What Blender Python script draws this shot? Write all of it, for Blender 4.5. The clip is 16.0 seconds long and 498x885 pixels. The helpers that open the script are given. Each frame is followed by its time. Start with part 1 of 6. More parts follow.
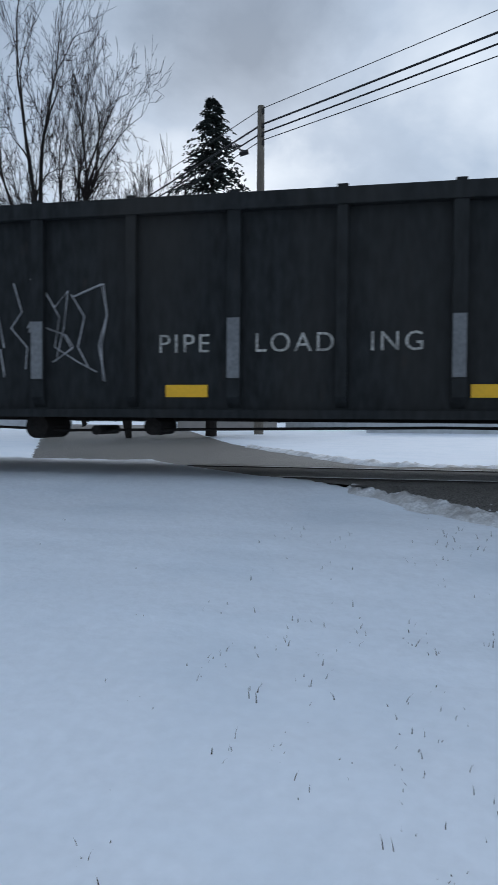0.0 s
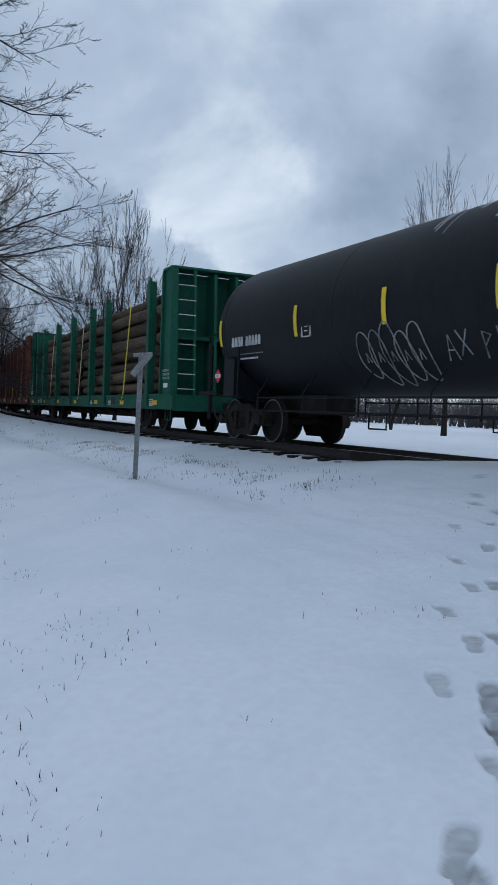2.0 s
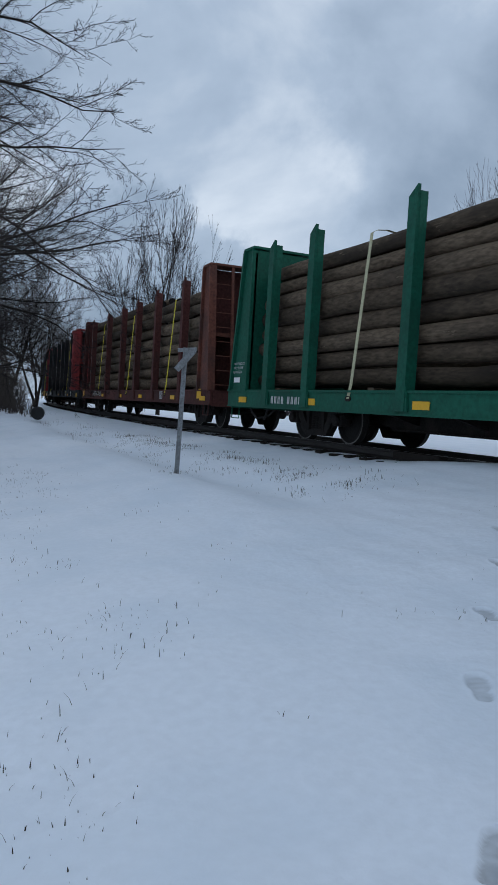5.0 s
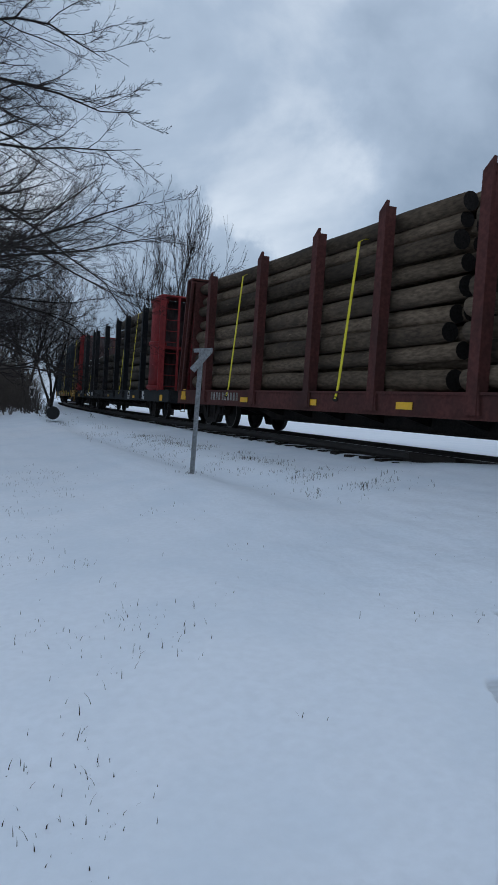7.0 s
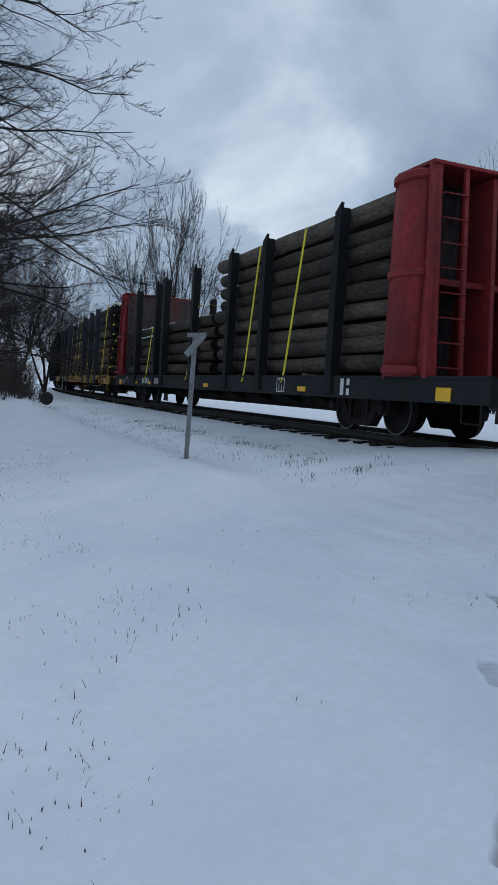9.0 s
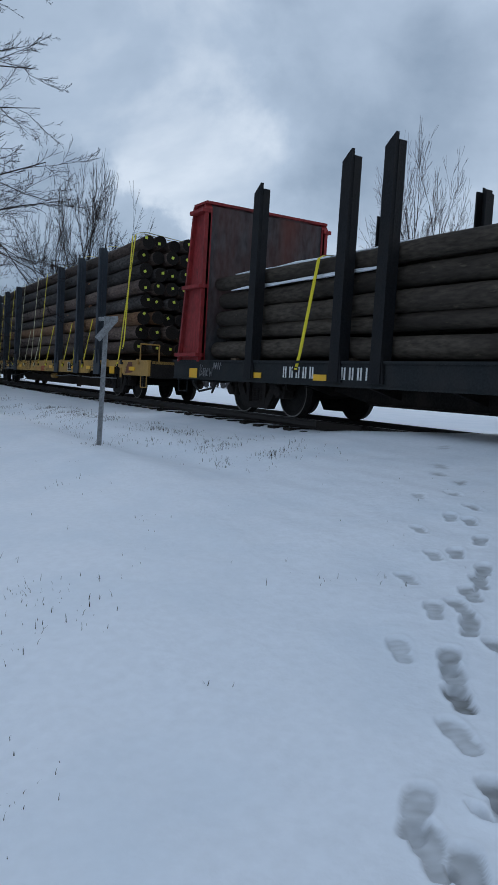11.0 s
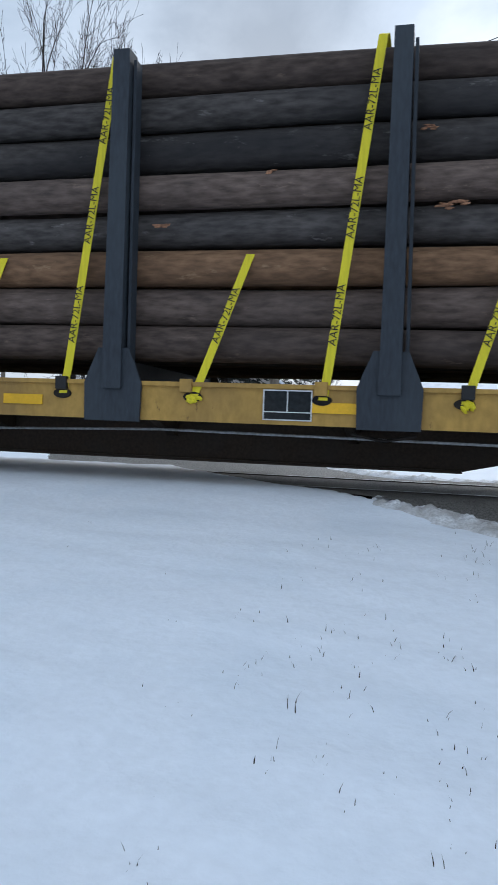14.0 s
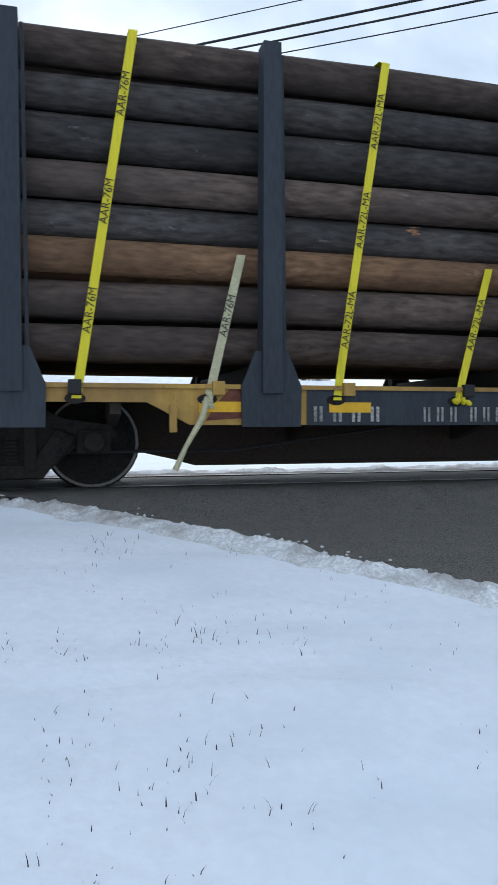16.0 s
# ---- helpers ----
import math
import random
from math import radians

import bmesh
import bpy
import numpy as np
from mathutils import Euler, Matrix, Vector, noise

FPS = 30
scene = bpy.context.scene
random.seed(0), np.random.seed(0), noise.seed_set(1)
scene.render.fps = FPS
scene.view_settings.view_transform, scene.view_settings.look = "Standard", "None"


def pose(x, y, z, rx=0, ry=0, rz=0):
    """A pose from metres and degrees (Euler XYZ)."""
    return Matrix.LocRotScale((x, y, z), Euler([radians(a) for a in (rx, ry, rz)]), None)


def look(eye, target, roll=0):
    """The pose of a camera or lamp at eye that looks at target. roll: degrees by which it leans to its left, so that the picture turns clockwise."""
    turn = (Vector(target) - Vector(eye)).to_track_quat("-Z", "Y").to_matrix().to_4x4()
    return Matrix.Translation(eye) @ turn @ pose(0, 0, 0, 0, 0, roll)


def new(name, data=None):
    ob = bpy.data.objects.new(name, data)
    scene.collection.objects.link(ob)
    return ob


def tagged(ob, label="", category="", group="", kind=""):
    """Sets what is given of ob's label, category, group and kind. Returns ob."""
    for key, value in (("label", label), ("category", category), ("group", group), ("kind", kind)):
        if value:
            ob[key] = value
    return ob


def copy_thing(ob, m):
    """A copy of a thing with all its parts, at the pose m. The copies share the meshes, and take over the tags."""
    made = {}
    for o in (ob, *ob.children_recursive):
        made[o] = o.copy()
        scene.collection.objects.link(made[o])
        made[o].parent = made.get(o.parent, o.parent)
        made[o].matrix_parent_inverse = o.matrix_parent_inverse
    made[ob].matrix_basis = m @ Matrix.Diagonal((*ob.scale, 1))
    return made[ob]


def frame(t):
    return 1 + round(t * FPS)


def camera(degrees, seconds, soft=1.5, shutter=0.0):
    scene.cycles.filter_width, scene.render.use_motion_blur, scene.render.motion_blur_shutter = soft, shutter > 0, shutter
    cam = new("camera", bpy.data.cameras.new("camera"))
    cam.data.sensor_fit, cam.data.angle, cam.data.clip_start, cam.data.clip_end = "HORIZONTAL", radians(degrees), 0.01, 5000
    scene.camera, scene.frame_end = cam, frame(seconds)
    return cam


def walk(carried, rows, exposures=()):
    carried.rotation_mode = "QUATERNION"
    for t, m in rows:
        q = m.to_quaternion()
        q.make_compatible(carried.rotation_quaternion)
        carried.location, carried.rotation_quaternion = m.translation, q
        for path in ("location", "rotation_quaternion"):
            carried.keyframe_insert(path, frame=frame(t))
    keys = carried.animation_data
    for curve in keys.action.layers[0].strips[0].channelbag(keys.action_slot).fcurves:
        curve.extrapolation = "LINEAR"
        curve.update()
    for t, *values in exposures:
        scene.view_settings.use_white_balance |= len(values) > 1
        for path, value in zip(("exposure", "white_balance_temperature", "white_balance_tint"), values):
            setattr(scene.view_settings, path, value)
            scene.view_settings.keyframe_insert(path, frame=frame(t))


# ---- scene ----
cam = camera(36.4, 16.0, shutter=0.06)
PATH = [
    (0.0, 0.191, 0.130, 0.611, 88.08, -0.41, 11.89),
    (0.5, 0.058, 0.096, 0.587, 87.52, -0.85, 31.92),
    (1.0, -0.012, 0.065, 0.581, 87.09, -1.42, 44.74),
    (1.5, -0.042, -0.000, 0.589, 87.26, -1.91, 54.31),
    (2.0, -0.061, -0.070, 0.593, 87.79, -2.21, 61.55),
    (2.5, -0.057, -0.074, 0.593, 87.91, -2.36, 64.54),
    (3.0, -0.060, -0.063, 0.586, 87.72, -2.56, 64.51),
    (3.5, -0.060, -0.058, 0.582, 87.65, -2.97, 64.06),
    (6.0, -0.071, -0.095, 0.586, 87.34, -3.78, 65.38),
    (6.5, -0.063, -0.103, 0.589, 87.40, -3.80, 65.58),
    (7.0, -0.082, -0.102, 0.582, 87.40, -3.65, 65.76),
    (7.5, -0.074, -0.108, 0.585, 87.20, -3.58, 65.91),
    (8.0, -0.085, -0.110, 0.578, 86.93, -3.56, 65.92),
    (8.5, -0.091, -0.108, 0.575, 86.64, -3.59, 65.73),
    (9.0, -0.087, -0.096, 0.577, 86.31, -3.54, 65.33),
    (11.5, -0.106, -0.012, 0.563, 86.01, -3.23, 54.39),
    (12.0, -0.090, 0.034, 0.559, 86.76, -2.90, 47.96),
    (12.5, -0.043, 0.076, 0.575, 87.54, -2.32, 40.31),
    (13.0, 0.000, 0.085, 0.586, 88.25, -2.06, 31.47),
    (13.5, 0.044, 0.071, 0.618, 88.43, -1.87, 22.22),
    (14.0, 0.034, 0.097, 0.608, 88.67, -2.15, 12.61),
    (14.5, 0.101, 0.096, 0.610, 88.88, -1.44, 4.64),
    (15.0, 0.160, 0.096, 0.626, 88.69, -1.05, -2.10),
    (15.5, 0.203, 0.105, 0.618, 88.76, -0.51, -8.10),
    (16.0, 0.243, 0.108, 0.613, 88.72, 0.10, -13.80),
]
walk(cam, [(t, pose(*p)) for t, *p in PATH], exposures=[(0.0, 0.1, 6100, 10), (0.5, 0.3, 6100, 10), (1.0, 0.28, 6120, 10), (2.0, 0.12, 6150, 10), (9.0, 0.05, 6150, 10), (11.5, 0.12, 6150, 10), (12.5, 0.28, 6150, 10), (13.5, 0.55, 6200, 10), (14.5, 0.68, 6400, 10), (16.0, 0.78, 6400, 10)])

# ---- world and light ----
SUN_EL, SUN_ROT = radians(24), radians(-12)
world = bpy.data.worlds.new("overcast_sky")
scene.world = world
world.use_nodes = True
wn, wl = world.node_tree.nodes, world.node_tree.links
wn.clear()


def wnode(kind, **inputs):
    n = wn.new(kind)
    for k, v in inputs.items():
        n.inputs[k.replace("_", " ")].default_value = v
    return n


sky = wnode("ShaderNodeTexSky")
sky.sky_type = "NISHITA"
sky.sun_disc = False
sky.sun_elevation, sky.sun_rotation = SUN_EL, SUN_ROT
coord = wnode("ShaderNodeTexCoord")
stretch = wnode("ShaderNodeMapping")
stretch.inputs["Scale"].default_value = (1.0, 1.0, 1.7)
stretch.inputs["Location"].default_value = (0.35, 0.2, 0.1)
big = wnode("ShaderNodeTexNoise", Scale=2.7, Detail=8.0, Roughness=0.52, Distortion=0.25)
ramp = wnode("ShaderNodeValToRGB")
ramp.color_ramp.elements[0].position, ramp.color_ramp.elements[0].color = 0.24, (0.175, 0.238, 0.32, 1)
ramp.color_ramp.elements[1].position, ramp.color_ramp.elements[1].color = 0.70, (0.79, 0.84, 0.885, 1)
mid = ramp.color_ramp.elements.new(0.49)
mid.color = (0.405, 0.485, 0.585, 1)
mixsky = wnode("ShaderNodeMixRGB", Fac=0.93)
scaled = wnode("ShaderNodeMixRGB", Fac=1.0, Color2=(0.09, 0.09, 0.09, 1))
scaled.blend_type = "MULTIPLY"
back = wnode("ShaderNodeBackground", Strength=1.03)
wout = wnode("ShaderNodeOutputWorld")
wl.new(coord.outputs["Generated"], stretch.inputs["Vector"])
wl.new(stretch.outputs["Vector"], big.inputs["Vector"])
# a bright break in the overcast and the darker cloud masses round it: azimuth, elevation, reach, weight
calm = wn.new("ShaderNodeMath")
calm.operation = "MULTIPLY_ADD"
calm.inputs[1].default_value, calm.inputs[2].default_value = 0.8, 0.10
wl.new(big.outputs["Fac"], calm.inputs[0])
level = calm.outputs[0]
ragged = wnode("ShaderNodeTexNoise", Scale=5.5, Detail=7.0, Roughness=0.6)
wl.new(coord.outputs["Generated"], ragged.inputs["Vector"])
bend = wn.new("ShaderNodeVectorMath")
bend.operation = "MULTIPLY_ADD"
bend.inputs[1].default_value = (0.22, 0.22, 0.22)
wl.new(ragged.outputs["Color"], bend.inputs[0])
wl.new(coord.outputs["Generated"], bend.inputs[2])
for az, el, reach, weight, crisp in ((63.5, 14.5, 0.16, 0.10, 0.3), (72.0, 23.0, 0.26, 0.06, 0.3), (74.5, 4.0, 0.215, -0.13, 0.86), (52.0, 21.0, 0.19, -0.07, 0.45), (43.0, 22.0, 0.17, -0.05, 0.4),
                                     (34.0, 24.0, 0.15, -0.05, 0.4), (52.0, 35.0, 0.17, 0.06, 0.3), (10.0, 17.0, 0.10, 0.09, 0.3), (13.0, 27.0, 0.16, -0.12, 0.4), (-14.0, 22.0, 0.4, 0.03, 0.2)):
    a, e = radians(az), radians(el)
    far = wn.new("ShaderNodeVectorMath")
    far.operation = "DISTANCE"
    far.inputs[1].default_value = (-math.sin(a) * math.cos(e) + 0.11, math.cos(a) * math.cos(e) + 0.11, math.sin(e) + 0.11)
    wl.new(bend.outputs["Vector"], far.inputs[0])
    soft = wn.new("ShaderNodeMapRange")
    soft.interpolation_type = "SMOOTHSTEP"
    soft.inputs["From Min"].default_value, soft.inputs["From Max"].default_value = reach * crisp, reach
    soft.inputs["To Min"].default_value, soft.inputs["To Max"].default_value = weight, 0.0
    wl.new(far.outputs["Value"], soft.inputs["Value"])
    total = wn.new("ShaderNodeMath")
    wl.new(level, total.inputs[0])
    wl.new(soft.outputs["Result"], total.inputs[1])
    level = total.outputs[0]
wl.new(level, ramp.inputs["Fac"])
wl.new(sky.outputs["Color"], scaled.inputs["Color1"])
wl.new(scaled.outputs["Color"], mixsky.inputs["Color1"])
wl.new(ramp.outputs["Color"], mixsky.inputs["Color2"])
wl.new(mixsky.outputs["Color"], back.inputs["Color"])
wl.new(back.outputs["Background"], wout.inputs["Surface"])

sun_data = bpy.data.lights.new("sun", "SUN")
sun_data.energy, sun_data.angle, sun_data.color = 0.5, radians(25), (1.0, 0.95, 0.88)
sun = new("sun", sun_data)
sun.matrix_world = look((6, 40, 22), (0, 8, 0))

# ---- materials ----


def material(name, color, rough=0.7, metal=0.0, grain=0.15, scale=6.0, bump=0.15, dirt=None, dirt_amount=0.5, rand=0.0, stretch=(1, 1, 1), bump_scale=None, spec=0.4, scuff=None):
    """Noise at two scales over a base colour, with a fine relief; dirt: a second colour in patches; rand: spread between objects."""
    m = bpy.data.materials.new(name)
    m.use_nodes = True
    n, l = m.node_tree.nodes, m.node_tree.links
    b = n["Principled BSDF"]
    b.inputs["Roughness"].default_value = rough
    b.inputs["Metallic"].default_value = metal
    b.inputs["Specular IOR Level"].default_value = spec
    tc = n.new("ShaderNodeTexCoord")
    mp = n.new("ShaderNodeMapping")
    mp.inputs["Scale"].default_value = stretch
    l.new(tc.outputs["Object"], mp.inputs["Vector"])
    if rand:
        own = n.new("ShaderNodeObjectInfo")
        shift = n.new("ShaderNodeMath")
        shift.operation = "MULTIPLY"
        shift.inputs[1].default_value = 60.0
        l.new(own.outputs["Random"], shift.inputs[0])
        l.new(shift.outputs[0], mp.inputs["Location"])
    fine = n.new("ShaderNodeTexNoise")
    fine.inputs["Scale"].default_value = scale * 5
    fine.inputs["Detail"].default_value = 6
    coarse = n.new("ShaderNodeTexNoise")
    coarse.inputs["Scale"].default_value = scale * 0.35
    coarse.inputs["Detail"].default_value = 4
    for t in (fine, coarse):
        l.new(mp.outputs["Vector"], t.inputs["Vector"])
    mix = n.new("ShaderNodeMixRGB")
    mix.inputs["Color1"].default_value = (*[c * (1 - grain) for c in color], 1)
    mix.inputs["Color2"].default_value = (*[min(1, c * (1 + grain)) for c in color], 1)
    sharp = n.new("ShaderNodeMapRange")
    sharp.inputs["From Min"].default_value, sharp.inputs["From Max"].default_value = 0.32, 0.68
    l.new(fine.outputs["Fac"], sharp.inputs["Value"])
    l.new(sharp.outputs["Result"], mix.inputs["Fac"])
    out = mix.outputs["Color"]
    rampn = n.new("ShaderNodeValToRGB")
    rampn.color_ramp.elements[0].position, rampn.color_ramp.elements[1].position = 0.45, 0.7
    l.new(coarse.outputs["Fac"], rampn.inputs["Fac"])
    d = n.new("ShaderNodeMixRGB")
    sc = n.new("ShaderNodeMath")
    sc.operation = "MULTIPLY"
    sc.inputs[1].default_value = dirt_amount
    l.new(rampn.outputs["Color"], sc.inputs[0])
    l.new(sc.outputs[0], d.inputs["Fac"])
    l.new(out, d.inputs["Color1"])
    d.inputs["Color2"].default_value = (*(dirt or [c * 0.7 for c in color]), 1)
    out = d.outputs["Color"]
    if scuff:
        place = n.new("ShaderNodeMapping")
        place.inputs["Scale"].default_value = (2.6, 2.2, 2.2)
        l.new(mp.outputs["Vector"], place.inputs["Vector"])
        spot = n.new("ShaderNodeTexNoise")
        spot.inputs["Scale"].default_value = 2.2
        spot.inputs["Detail"].default_value = 7
        spot.inputs["Roughness"].default_value = 0.7
        l.new(place.outputs["Vector"], spot.inputs["Vector"])
        cut = n.new("ShaderNodeMapRange")
        cut.inputs["From Min"].default_value, cut.inputs["From Max"].default_value = 0.62, 0.70
        l.new(spot.outputs["Fac"], cut.inputs["Value"])
        torn = n.new("ShaderNodeMixRGB")
        torn.inputs["Color2"].default_value = (*scuff, 1)
        l.new(cut.outputs["Result"], torn.inputs["Fac"])
        l.new(out, torn.inputs["Color1"])
        out = torn.outputs["Color"]
    if rand:
        oi = n.new("ShaderNodeObjectInfo")
        hs = n.new("ShaderNodeHueSaturation")
        mr = n.new("ShaderNodeMapRange")
        mr.inputs["To Min"].default_value, mr.inputs["To Max"].default_value = 1 - rand, 1 + rand
        l.new(oi.outputs["Random"], mr.inputs["Value"])
        l.new(mr.outputs["Result"], hs.inputs["Value"])
        l.new(out, hs.inputs["Color"])
        out = hs.outputs["Color"]
    l.new(out, b.inputs["Base Color"])
    if bump:
        bp = n.new("ShaderNodeBump")
        bp.inputs["Strength"].default_value = bump
        bp.inputs["Distance"].default_value = 0.02
        if bump_scale:
            bn = n.new("ShaderNodeTexNoise")
            bn.inputs["Scale"].default_value = bump_scale
            bn.inputs["Detail"].default_value = 5
            l.new(mp.outputs["Vector"], bn.inputs["Vector"])
            l.new(bn.outputs["Fac"], bp.inputs["Height"])
        else:
            l.new(fine.outputs["Fac"], bp.inputs["Height"])
        l.new(bp.outputs["Normal"], b.inputs["Normal"])
    return m


def glow(name, color, strength):
    m = bpy.data.materials.new(name)
    m.use_nodes = True
    b = m.node_tree.nodes["Principled BSDF"]
    b.inputs["Base Color"].default_value = (*color, 1)
    b.inputs["Emission Color"].default_value = (*color, 1)
    b.inputs["Emission Strength"].default_value = strength
    return m


def snow_material():
    m = material("snow", (0.80, 0.84, 0.90), rough=0.6, grain=0.03, scale=3, bump=0.26, dirt=(0.70, 0.765, 0.84), dirt_amount=0.6, bump_scale=24, spec=0.3)
    n, l = m.node_tree.nodes, m.node_tree.links
    b = n["Principled BSDF"]
    src = b.inputs["Base Color"].links[0].from_socket
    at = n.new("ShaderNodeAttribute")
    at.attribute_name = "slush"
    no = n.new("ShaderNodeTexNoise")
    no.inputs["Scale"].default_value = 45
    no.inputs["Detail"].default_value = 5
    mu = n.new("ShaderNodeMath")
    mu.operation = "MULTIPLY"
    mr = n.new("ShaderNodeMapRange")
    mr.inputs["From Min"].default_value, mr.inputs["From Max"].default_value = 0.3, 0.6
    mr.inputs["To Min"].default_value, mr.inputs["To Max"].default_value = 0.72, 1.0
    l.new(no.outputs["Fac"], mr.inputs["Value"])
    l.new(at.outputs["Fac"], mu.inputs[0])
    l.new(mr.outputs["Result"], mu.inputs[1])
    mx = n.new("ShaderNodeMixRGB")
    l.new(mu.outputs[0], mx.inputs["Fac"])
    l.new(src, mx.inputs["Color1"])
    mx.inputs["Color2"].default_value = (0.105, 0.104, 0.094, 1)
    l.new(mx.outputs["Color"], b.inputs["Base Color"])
    return m


SNOW = snow_material()
SNOW_CLEAN = material("snow_cap", (0.80, 0.84, 0.90), rough=0.6, grain=0.03, bump=0.3, bump_scale=30)
SLUSH = material("gritty_slush", (0.70, 0.71, 0.73), rough=0.55, grain=0.22, scale=9, bump=0.7, dirt=(0.30, 0.275, 0.25), dirt_amount=0.8)
ASPHALT = material("wet_asphalt", (0.125, 0.117, 0.107), rough=0.6, grain=0.85, scale=14, bump=0.9, dirt=(0.17, 0.158, 0.14), dirt_amount=0.5)
RAIL = material("rail_steel", (0.025, 0.021, 0.019), rough=0.6, metal=0.2, grain=0.3)
RAIL_TOP = material("polished_rail", (0.35, 0.35, 0.36), rough=0.3, metal=0.9, grain=0.1)
TIE = material("creosote_tie", (0.018, 0.015, 0.013), spec=0.1, rough=0.85, grain=0.4, rand=0.3, stretch=(6, 1, 6))
GOND = material("gondola_black", (0.019, 0.021, 0.022), rough=0.8, grain=0.35, scale=3, dirt=(0.032, 0.031, 0.029), dirt_amount=0.75, scuff=(0.030, 0.028, 0.026), stretch=(1, 1, 0.3), spec=0.15)
PATCH = material("grey_patch_paint", (0.16, 0.165, 0.17), rough=0.7, grain=0.2)
BLUEGREY = material("blue_grey_panel", (0.055, 0.063, 0.076), rough=0.7, grain=0.2)
TANK = material("tank_black", (0.0065, 0.008, 0.011), rough=0.55, grain=0.25, scale=2, dirt=(0.014, 0.014, 0.015), dirt_amount=0.6, stretch=(1, 1, 0.5), spec=0.18)
FROST = material("frost_streak", (0.40, 0.42, 0.45), rough=0.7, grain=0.3, scale=8)
GREEN = material("green_car_paint", (0.010, 0.098, 0.060), spec=0.2, rough=0.6, grain=0.2, scale=3, dirt=(0.012, 0.055, 0.037), dirt_amount=0.6)
OXIDE = material("oxide_brown_paint", (0.085, 0.030, 0.026), spec=0.15, rough=0.75, grain=0.25, scale=3, dirt=(0.042, 0.022, 0.019), dirt_amount=0.7)
RUST = material("rust_orange_bulkhead", (0.14, 0.044, 0.027), rough=0.75, grain=0.3, scale=3, dirt=(0.045, 0.022, 0.018), dirt_amount=0.85)
RED = material("red_car_paint", (0.235, 0.026, 0.027), rough=0.6, spec=0.2, grain=0.25, scale=3, dirt=(0.10, 0.022, 0.022), dirt_amount=0.75, scuff=(0.045, 0.025, 0.024), stretch=(1, 1, 0.5))
BLACKP = material("black_car_paint", (0.010, 0.011, 0.013), rough=0.65, spec=0.15, grain=0.3, dirt=(0.02, 0.018, 0.016), dirt_amount=0.5)
DKGREY = material("dark_grey_deck_paint", (0.017, 0.020, 0.022), spec=0.15, rough=0.7, grain=0.3, dirt=(0.035, 0.032, 0.030), dirt_amount=0.5)
GREYST = material("slate_grey_stake_paint", (0.034, 0.041, 0.051), rough=0.6, spec=0.2, grain=0.18, scale=3, dirt=(0.05, 0.06, 0.07), dirt_amount=0.6, stretch=(2, 2, 0.5))
YELLOW = material("yellow_car_paint", (0.44, 0.265, 0.070), spec=0.2, rough=0.65, grain=0.15, scale=3, dirt=(0.20, 0.125, 0.055), dirt_amount=0.7, scuff=(0.10, 0.06, 0.035), stretch=(1, 1, 0.6))
REFLECT = material("yellow_reflector_tape", (0.78, 0.43, 0.01), rough=0.4, grain=0.06)
STRIP = material("yellow_strip", (0.75, 0.55, 0.02), rough=0.45, grain=0.06)
GRIME = material("grimy_steel", (0.016, 0.014, 0.013), spec=0.15, rough=0.8, grain=0.4, metal=0.0, dirt=(0.042, 0.034, 0.028), dirt_amount=0.6)
SILL = material("brown_centre_sill", (0.030, 0.019, 0.012), rough=0.8, grain=0.3, dirt=(0.03, 0.025, 0.02))
WHEELM = material("wheel_steel", (0.012, 0.011, 0.010), spec=0.15, rough=0.7, metal=0.0, grain=0.4)
RIM = material("bright_wheel_rim", (0.13, 0.12, 0.11), rough=0.5, metal=0.5, grain=0.2)
POLEWOOD = material("treated_pole_wood", (0.098, 0.073, 0.062), spec=0.15, rough=0.85, scuff=(0.17, 0.125, 0.10), grain=0.38, scale=2.5, bump=0.7, dirt=(0.046, 0.038, 0.036), dirt_amount=0.8, rand=0.3, stretch=(0.42, 1.6, 1.6))
POLEGREY = material("grey_weathered_pole", (0.069, 0.062, 0.059), spec=0.15, rough=0.85, scuff=(0.16, 0.15, 0.145), grain=0.4, scale=2.5, bump=0.7, dirt=(0.032, 0.031, 0.033), dirt_amount=0.8, rand=0.3, stretch=(0.42, 1.6, 1.6))
ENDGRAIN = material("dark_end_grain", (0.016, 0.014, 0.013), spec=0.1, rough=0.9, grain=0.4, scale=6)
PALEWOOD = material("pale_pole_wood", (0.20, 0.115, 0.066), spec=0.15, rough=0.85, scuff=(0.31, 0.20, 0.12), grain=0.35, scale=2.5, bump=0.4, dirt=(0.10, 0.062, 0.042), dirt_amount=0.8, rand=0.15, stretch=(0.45, 1.6, 1.6))
LOGWOOD = material("peeled_log_wood", (0.118, 0.087, 0.060), spec=0.15, rough=0.88, scuff=(0.20, 0.15, 0.105), grain=0.38, scale=2.5, bump=0.6, dirt=(0.036, 0.028, 0.022), dirt_amount=0.85, rand=0.45, stretch=(0.45, 1.6, 1.6))
DARKLOG = material("dark_wet_log_wood", (0.072, 0.060, 0.048), spec=0.15, rough=0.88, scuff=(0.12, 0.10, 0.075), grain=0.4, scale=2.5, bump=0.6, dirt=(0.026, 0.022, 0.019), dirt_amount=0.85, rand=0.45, stretch=(0.45, 1.6, 1.6))
BHINNER = material("streaked_grey_bulkhead", (0.055, 0.055, 0.058), spec=0.15, rough=0.8, grain=0.4, scale=2.2, dirt=(0.13, 0.045, 0.034), dirt_amount=0.75, stretch=(1, 1.0, 0.35))
STRAPY = material("yellow_web_strap", (0.72, 0.61, 0.02), rough=0.6, grain=0.08, stretch=(20, 20, 1))
STRAPW = material("pale_web_strap", (0.52, 0.49, 0.31), rough=0.7, grain=0.15)
